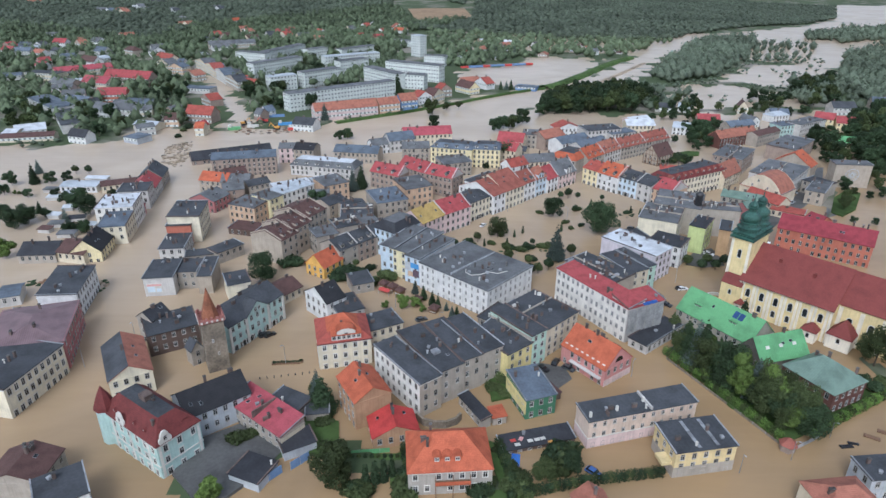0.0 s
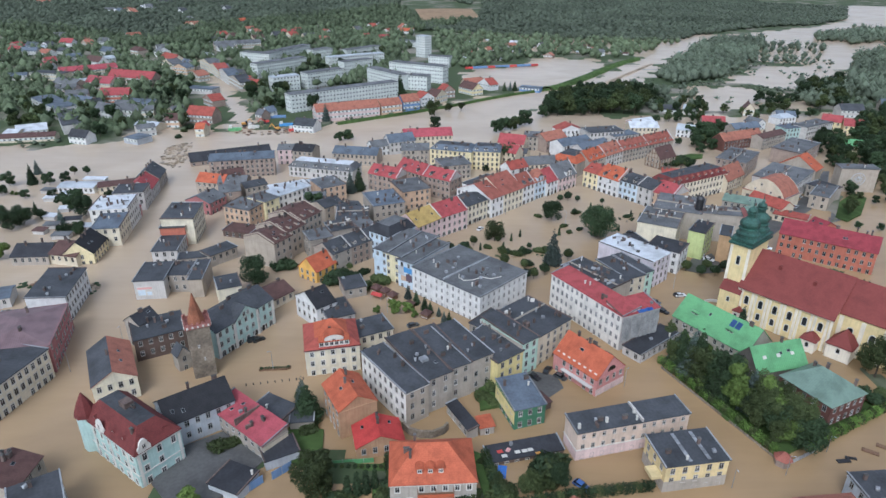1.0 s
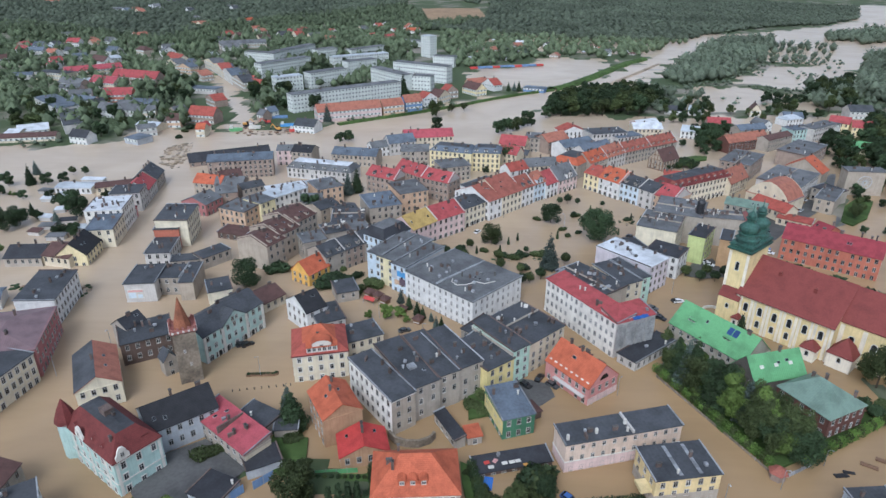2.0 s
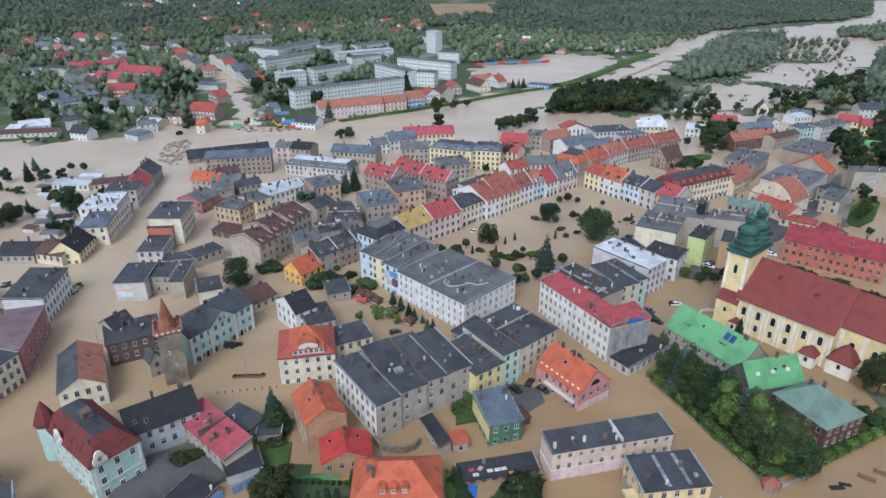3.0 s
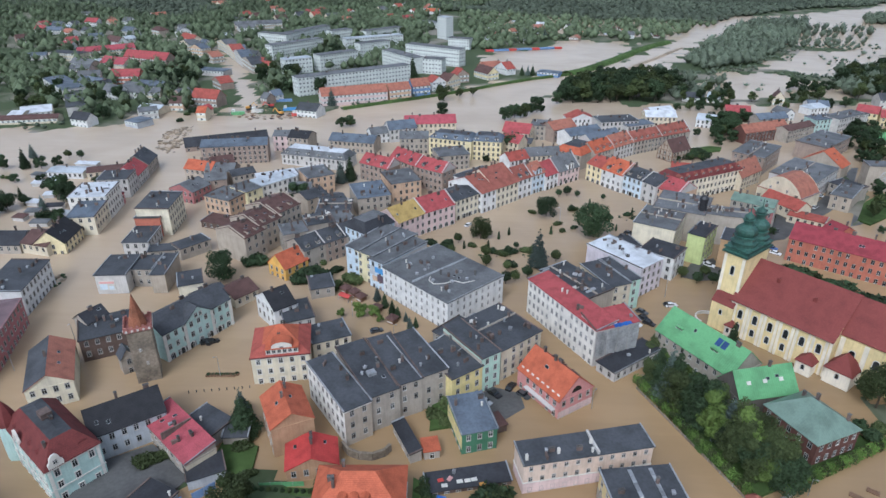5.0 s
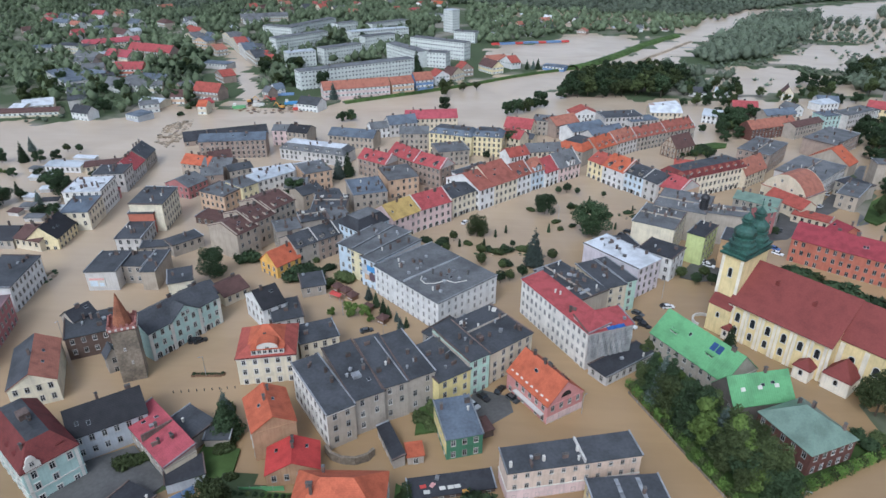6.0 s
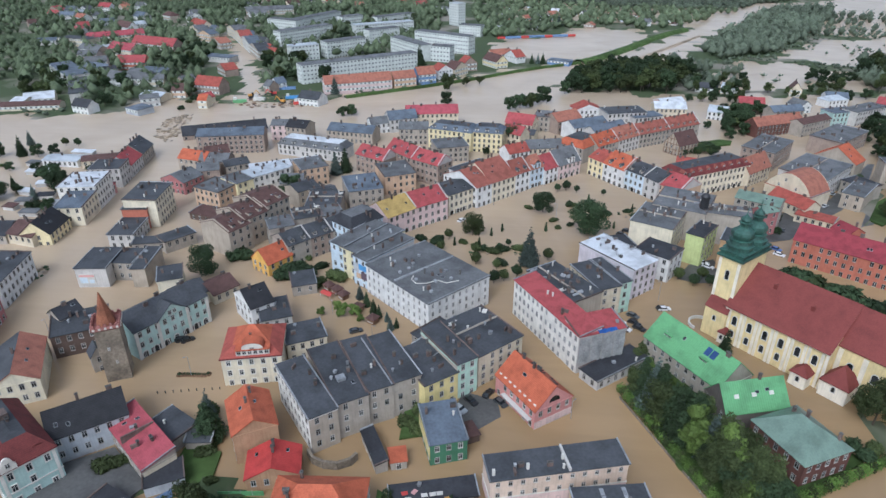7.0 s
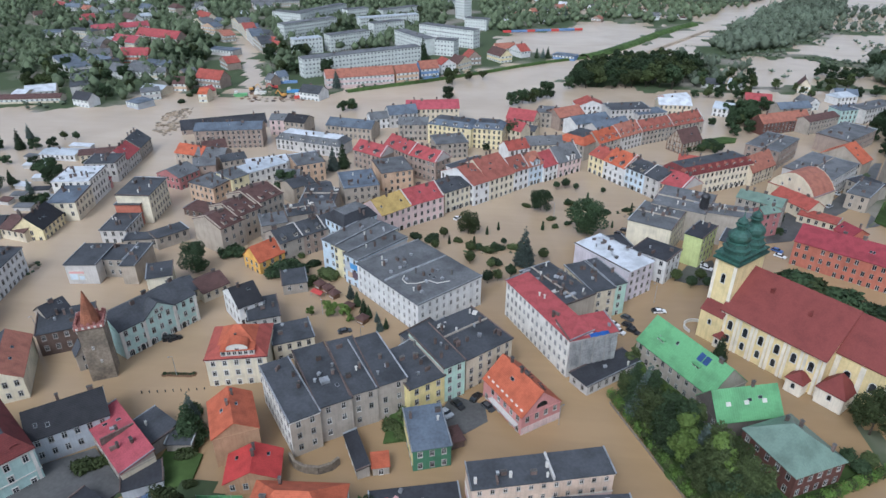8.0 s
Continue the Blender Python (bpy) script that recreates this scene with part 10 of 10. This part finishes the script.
# ---- far woods ----
def wood(name, outlines, gap, r, seed, keep=1.0, label="dense dark green woodland on the hills", limit=2600.0, height=0.62, m=6, leaf=0.3, leaves=None):
    """Far woodland as one sheet of many separate uneven crowns."""
    rng = np.random.default_rng(seed)
    base = np.array([(1, 0, 0), (-1, 0, 0), (0, 1, 0), (0, -1, 0), (0, 0, 1), (0, 0, -1)], float) * 0.9
    tri = np.array([(0, 2, 4), (2, 1, 4), (1, 3, 4), (3, 0, 4), (2, 0, 5), (1, 2, 5), (3, 1, 5), (0, 3, 5)])
    cs = []
    for o in outlines:
        o = [(min(max(x, -2600), 2600), min(y, limit)) for x, y in o]
        xs, ys = np.array([p[0] for p in o]), np.array([p[1] for p in o])
        X, Y = np.meshgrid(np.arange(xs.min(), xs.max(), gap), np.arange(ys.min(), ys.max(), gap))
        X, Y = X.ravel() + rng.uniform(-0.5, 0.5, X.size) * gap, Y.ravel() + rng.uniform(-0.5, 0.5, Y.size) * gap
        ok = inside(X, Y, o) & (rng.random(X.size) < keep) & (np.abs(X - 20) < Y * 0.95 + 120)
        cs.append(np.stack([X[ok], Y[ok]], 1))
    c = np.concatenate(cs)
    k = len(c)
    R = r * (0.65 + 0.65 * rng.random(k))
    z = np.array([ground_z(*p) for p in c])
    centre = np.stack([c[:, 0], c[:, 1], np.maximum(z, 0) + R * 0.75 * height], 1)
    V = base[None] * (1 + 0.2 * rng.normal(size=(k, len(base), 1))) * R[:, None, None]
    V[:, :, 2] *= height
    V += centre[:, None]
    T = tri[None] + (np.arange(k) * len(base))[:, None, None]
    out = rng.normal(size=(k, m, 3))
    out[:, :, 2] = np.abs(out[:, :, 2]) * 0.9 + 0.05
    out /= np.linalg.norm(out, axis=2)[..., None]
    nrm = out + rng.normal(size=out.shape) * 0.8
    u = np.cross(nrm, rng.normal(size=out.shape))
    u /= np.linalg.norm(u, axis=2)[..., None]
    v = np.cross(nrm, u)
    v /= np.linalg.norm(v, axis=2)[..., None]
    s = (R[:, None] * rng.uniform(0.6, 1.3, (k, m)) * leaf)[..., None]
    mid = centre[:, None] + out * (R[:, None] * rng.uniform(0.6, 1.25, (k, m)))[..., None] * np.array([1, 1, height])
    Q = np.stack([mid - u * s - v * s * 0.6, mid + u * s - v * s * 0.5, mid + u * s * 0.1 + v * s * 1.1], 2).reshape(-1, 3)
    first = k * len(base)
    tips = (np.arange(k * m * 3) + first).reshape(-1, 3)
    me = bpy.data.meshes.new(name)
    me.from_pydata(np.concatenate([V.reshape(-1, 3), Q]).tolist(), [], T.reshape(-1, 3).tolist() + tips.tolist())
    me.polygons.foreach_set("use_smooth", np.arange(len(me.polygons)) < k * len(tri))
    me.materials.append(leaves or LEAF_HAZED)
    tagged(new(name, me), label, "trees", kind="stuff")


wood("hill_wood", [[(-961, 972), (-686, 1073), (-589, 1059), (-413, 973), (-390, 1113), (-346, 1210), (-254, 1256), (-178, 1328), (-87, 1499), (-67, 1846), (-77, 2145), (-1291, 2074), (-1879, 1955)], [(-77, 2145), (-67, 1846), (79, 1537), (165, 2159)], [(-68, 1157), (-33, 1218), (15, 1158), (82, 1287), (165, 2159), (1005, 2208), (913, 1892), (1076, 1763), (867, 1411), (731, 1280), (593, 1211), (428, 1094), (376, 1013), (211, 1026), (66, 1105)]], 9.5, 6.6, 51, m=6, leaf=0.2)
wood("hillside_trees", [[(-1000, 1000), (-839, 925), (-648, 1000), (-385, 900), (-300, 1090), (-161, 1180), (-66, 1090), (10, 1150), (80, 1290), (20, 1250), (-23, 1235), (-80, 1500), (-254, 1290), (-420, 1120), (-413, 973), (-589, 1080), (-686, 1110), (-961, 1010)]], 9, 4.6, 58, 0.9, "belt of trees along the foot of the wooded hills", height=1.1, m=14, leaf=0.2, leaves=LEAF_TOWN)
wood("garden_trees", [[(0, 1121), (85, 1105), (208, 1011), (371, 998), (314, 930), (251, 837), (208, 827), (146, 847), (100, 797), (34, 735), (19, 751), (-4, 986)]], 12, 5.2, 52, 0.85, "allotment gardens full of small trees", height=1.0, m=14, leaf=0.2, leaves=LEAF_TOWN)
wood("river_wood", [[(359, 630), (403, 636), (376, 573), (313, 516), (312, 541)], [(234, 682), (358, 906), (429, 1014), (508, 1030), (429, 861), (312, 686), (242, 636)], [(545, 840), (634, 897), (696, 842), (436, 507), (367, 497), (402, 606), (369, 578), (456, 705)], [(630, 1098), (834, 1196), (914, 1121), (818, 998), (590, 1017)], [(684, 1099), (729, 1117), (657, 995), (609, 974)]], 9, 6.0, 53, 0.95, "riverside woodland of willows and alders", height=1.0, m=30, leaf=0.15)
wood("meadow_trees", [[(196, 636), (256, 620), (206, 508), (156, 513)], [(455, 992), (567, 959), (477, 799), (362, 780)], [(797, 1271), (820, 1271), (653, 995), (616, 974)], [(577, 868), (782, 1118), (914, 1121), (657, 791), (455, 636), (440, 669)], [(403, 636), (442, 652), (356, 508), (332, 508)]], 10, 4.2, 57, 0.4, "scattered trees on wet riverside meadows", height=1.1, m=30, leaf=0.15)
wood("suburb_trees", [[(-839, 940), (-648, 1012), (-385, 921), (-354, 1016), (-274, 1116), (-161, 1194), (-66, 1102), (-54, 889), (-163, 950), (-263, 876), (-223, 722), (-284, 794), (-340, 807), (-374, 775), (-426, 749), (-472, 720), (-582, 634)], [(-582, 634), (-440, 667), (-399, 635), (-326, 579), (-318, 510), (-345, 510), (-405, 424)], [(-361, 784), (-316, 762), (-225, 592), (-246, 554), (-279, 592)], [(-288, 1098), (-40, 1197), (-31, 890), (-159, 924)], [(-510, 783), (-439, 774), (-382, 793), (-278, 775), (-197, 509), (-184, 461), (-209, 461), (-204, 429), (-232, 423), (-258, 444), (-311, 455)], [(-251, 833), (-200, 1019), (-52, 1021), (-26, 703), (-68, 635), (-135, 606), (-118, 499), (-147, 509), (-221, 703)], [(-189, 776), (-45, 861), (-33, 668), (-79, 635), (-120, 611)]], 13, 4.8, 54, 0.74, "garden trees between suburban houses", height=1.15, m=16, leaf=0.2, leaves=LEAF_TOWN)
wood("bank_bushes", [[(219, 636), (301, 669), (291, 636), (211, 612)], [(348, 780), (408, 818), (503, 819), (481, 781), (381, 762), (301, 669)], [(305, 636), (383, 612), (367, 584), (294, 612)], [(-285, 423), (-246, 426), (-239, 412), (-275, 406)], [(-240, 432), (-230, 432), (-225, 420), (-234, 420)], [(-85, 464), (-71, 485), (-20, 522), (18, 553), (18, 544), (-20, 511), (-70, 472), (-84, 455)]], 6, 2.2, 55, 0.6, "scrub along the water's edge")
wood("flooded_scrub", [[(344, 724), (473, 767), (439, 687), (359, 630), (318, 652)], [(216, 592), (308, 606), (321, 558), (260, 534), (200, 530)]], 16, 2.6, 56, 0.35, "bushes standing in flood water")

# the farthest trees, too small to tell apart, become one growth
far_trees = [ob for ob in list(bpy.context.scene.objects) if ob.parent is None and ob.name.split(".")[0] == "tree" and ob.matrix_basis.translation.y > 530]
bm = bmesh.new()
slots = []
for ob in far_trees:
    for piece in list(ob.children_recursive) + [ob]:
        if piece.type != "MESH":
            continue
        m = piece.matrix_basis.copy()
        above = piece.parent
        while above:
            m = above.matrix_basis @ m
            above = above.parent
        verts, faces = len(bm.verts), len(bm.faces)
        bm.from_mesh(piece.data)
        bm.verts.ensure_lookup_table()
        bm.faces.ensure_lookup_table()
        for v in bm.verts[verts:]:
            v.co = m @ v.co
        mat = piece.data.materials[0]
        if mat not in slots:
            slots.append(mat)
        for f in bm.faces[faces:]:
            f.material_index = slots.index(mat)
for ob in far_trees:
    for piece in list(ob.children_recursive) + [ob]:
        bpy.data.objects.remove(piece)
tagged(new("far_trees", mesh_of("far_trees", bm, *slots)), "scattered dark green trees beyond the town", "trees", kind="stuff")

hedge("hedge", (72.2, 163.2), (88.2, 124.1), 1.6, 2.3, "trimmed light green hedge along the park")
hedge("hedge", (98.3, 125.3), (132.7, 143.5), 1.6, 2.3, "trimmed light green hedge along the park")

DEEP = (LEAF_DARK, LEAF, LEAF_DARK)
for a, b, size in (((16.4, 105.3), (34.4, 109.5), 2.0), ((34.4, 109.5), (53.2, 111.9), 2.0), ((15.1, 122.5), (17.5, 107.4), 2.2), ((-26.5, 119.2), (-8.9, 118.9), 0.9), ((-8.8, 121.3), (-6.8, 107.8), 2.2)):
    hedge("hedge", a, b, 1.5, size * 1.1, "dense dark green garden hedge above flood water", DEEP)
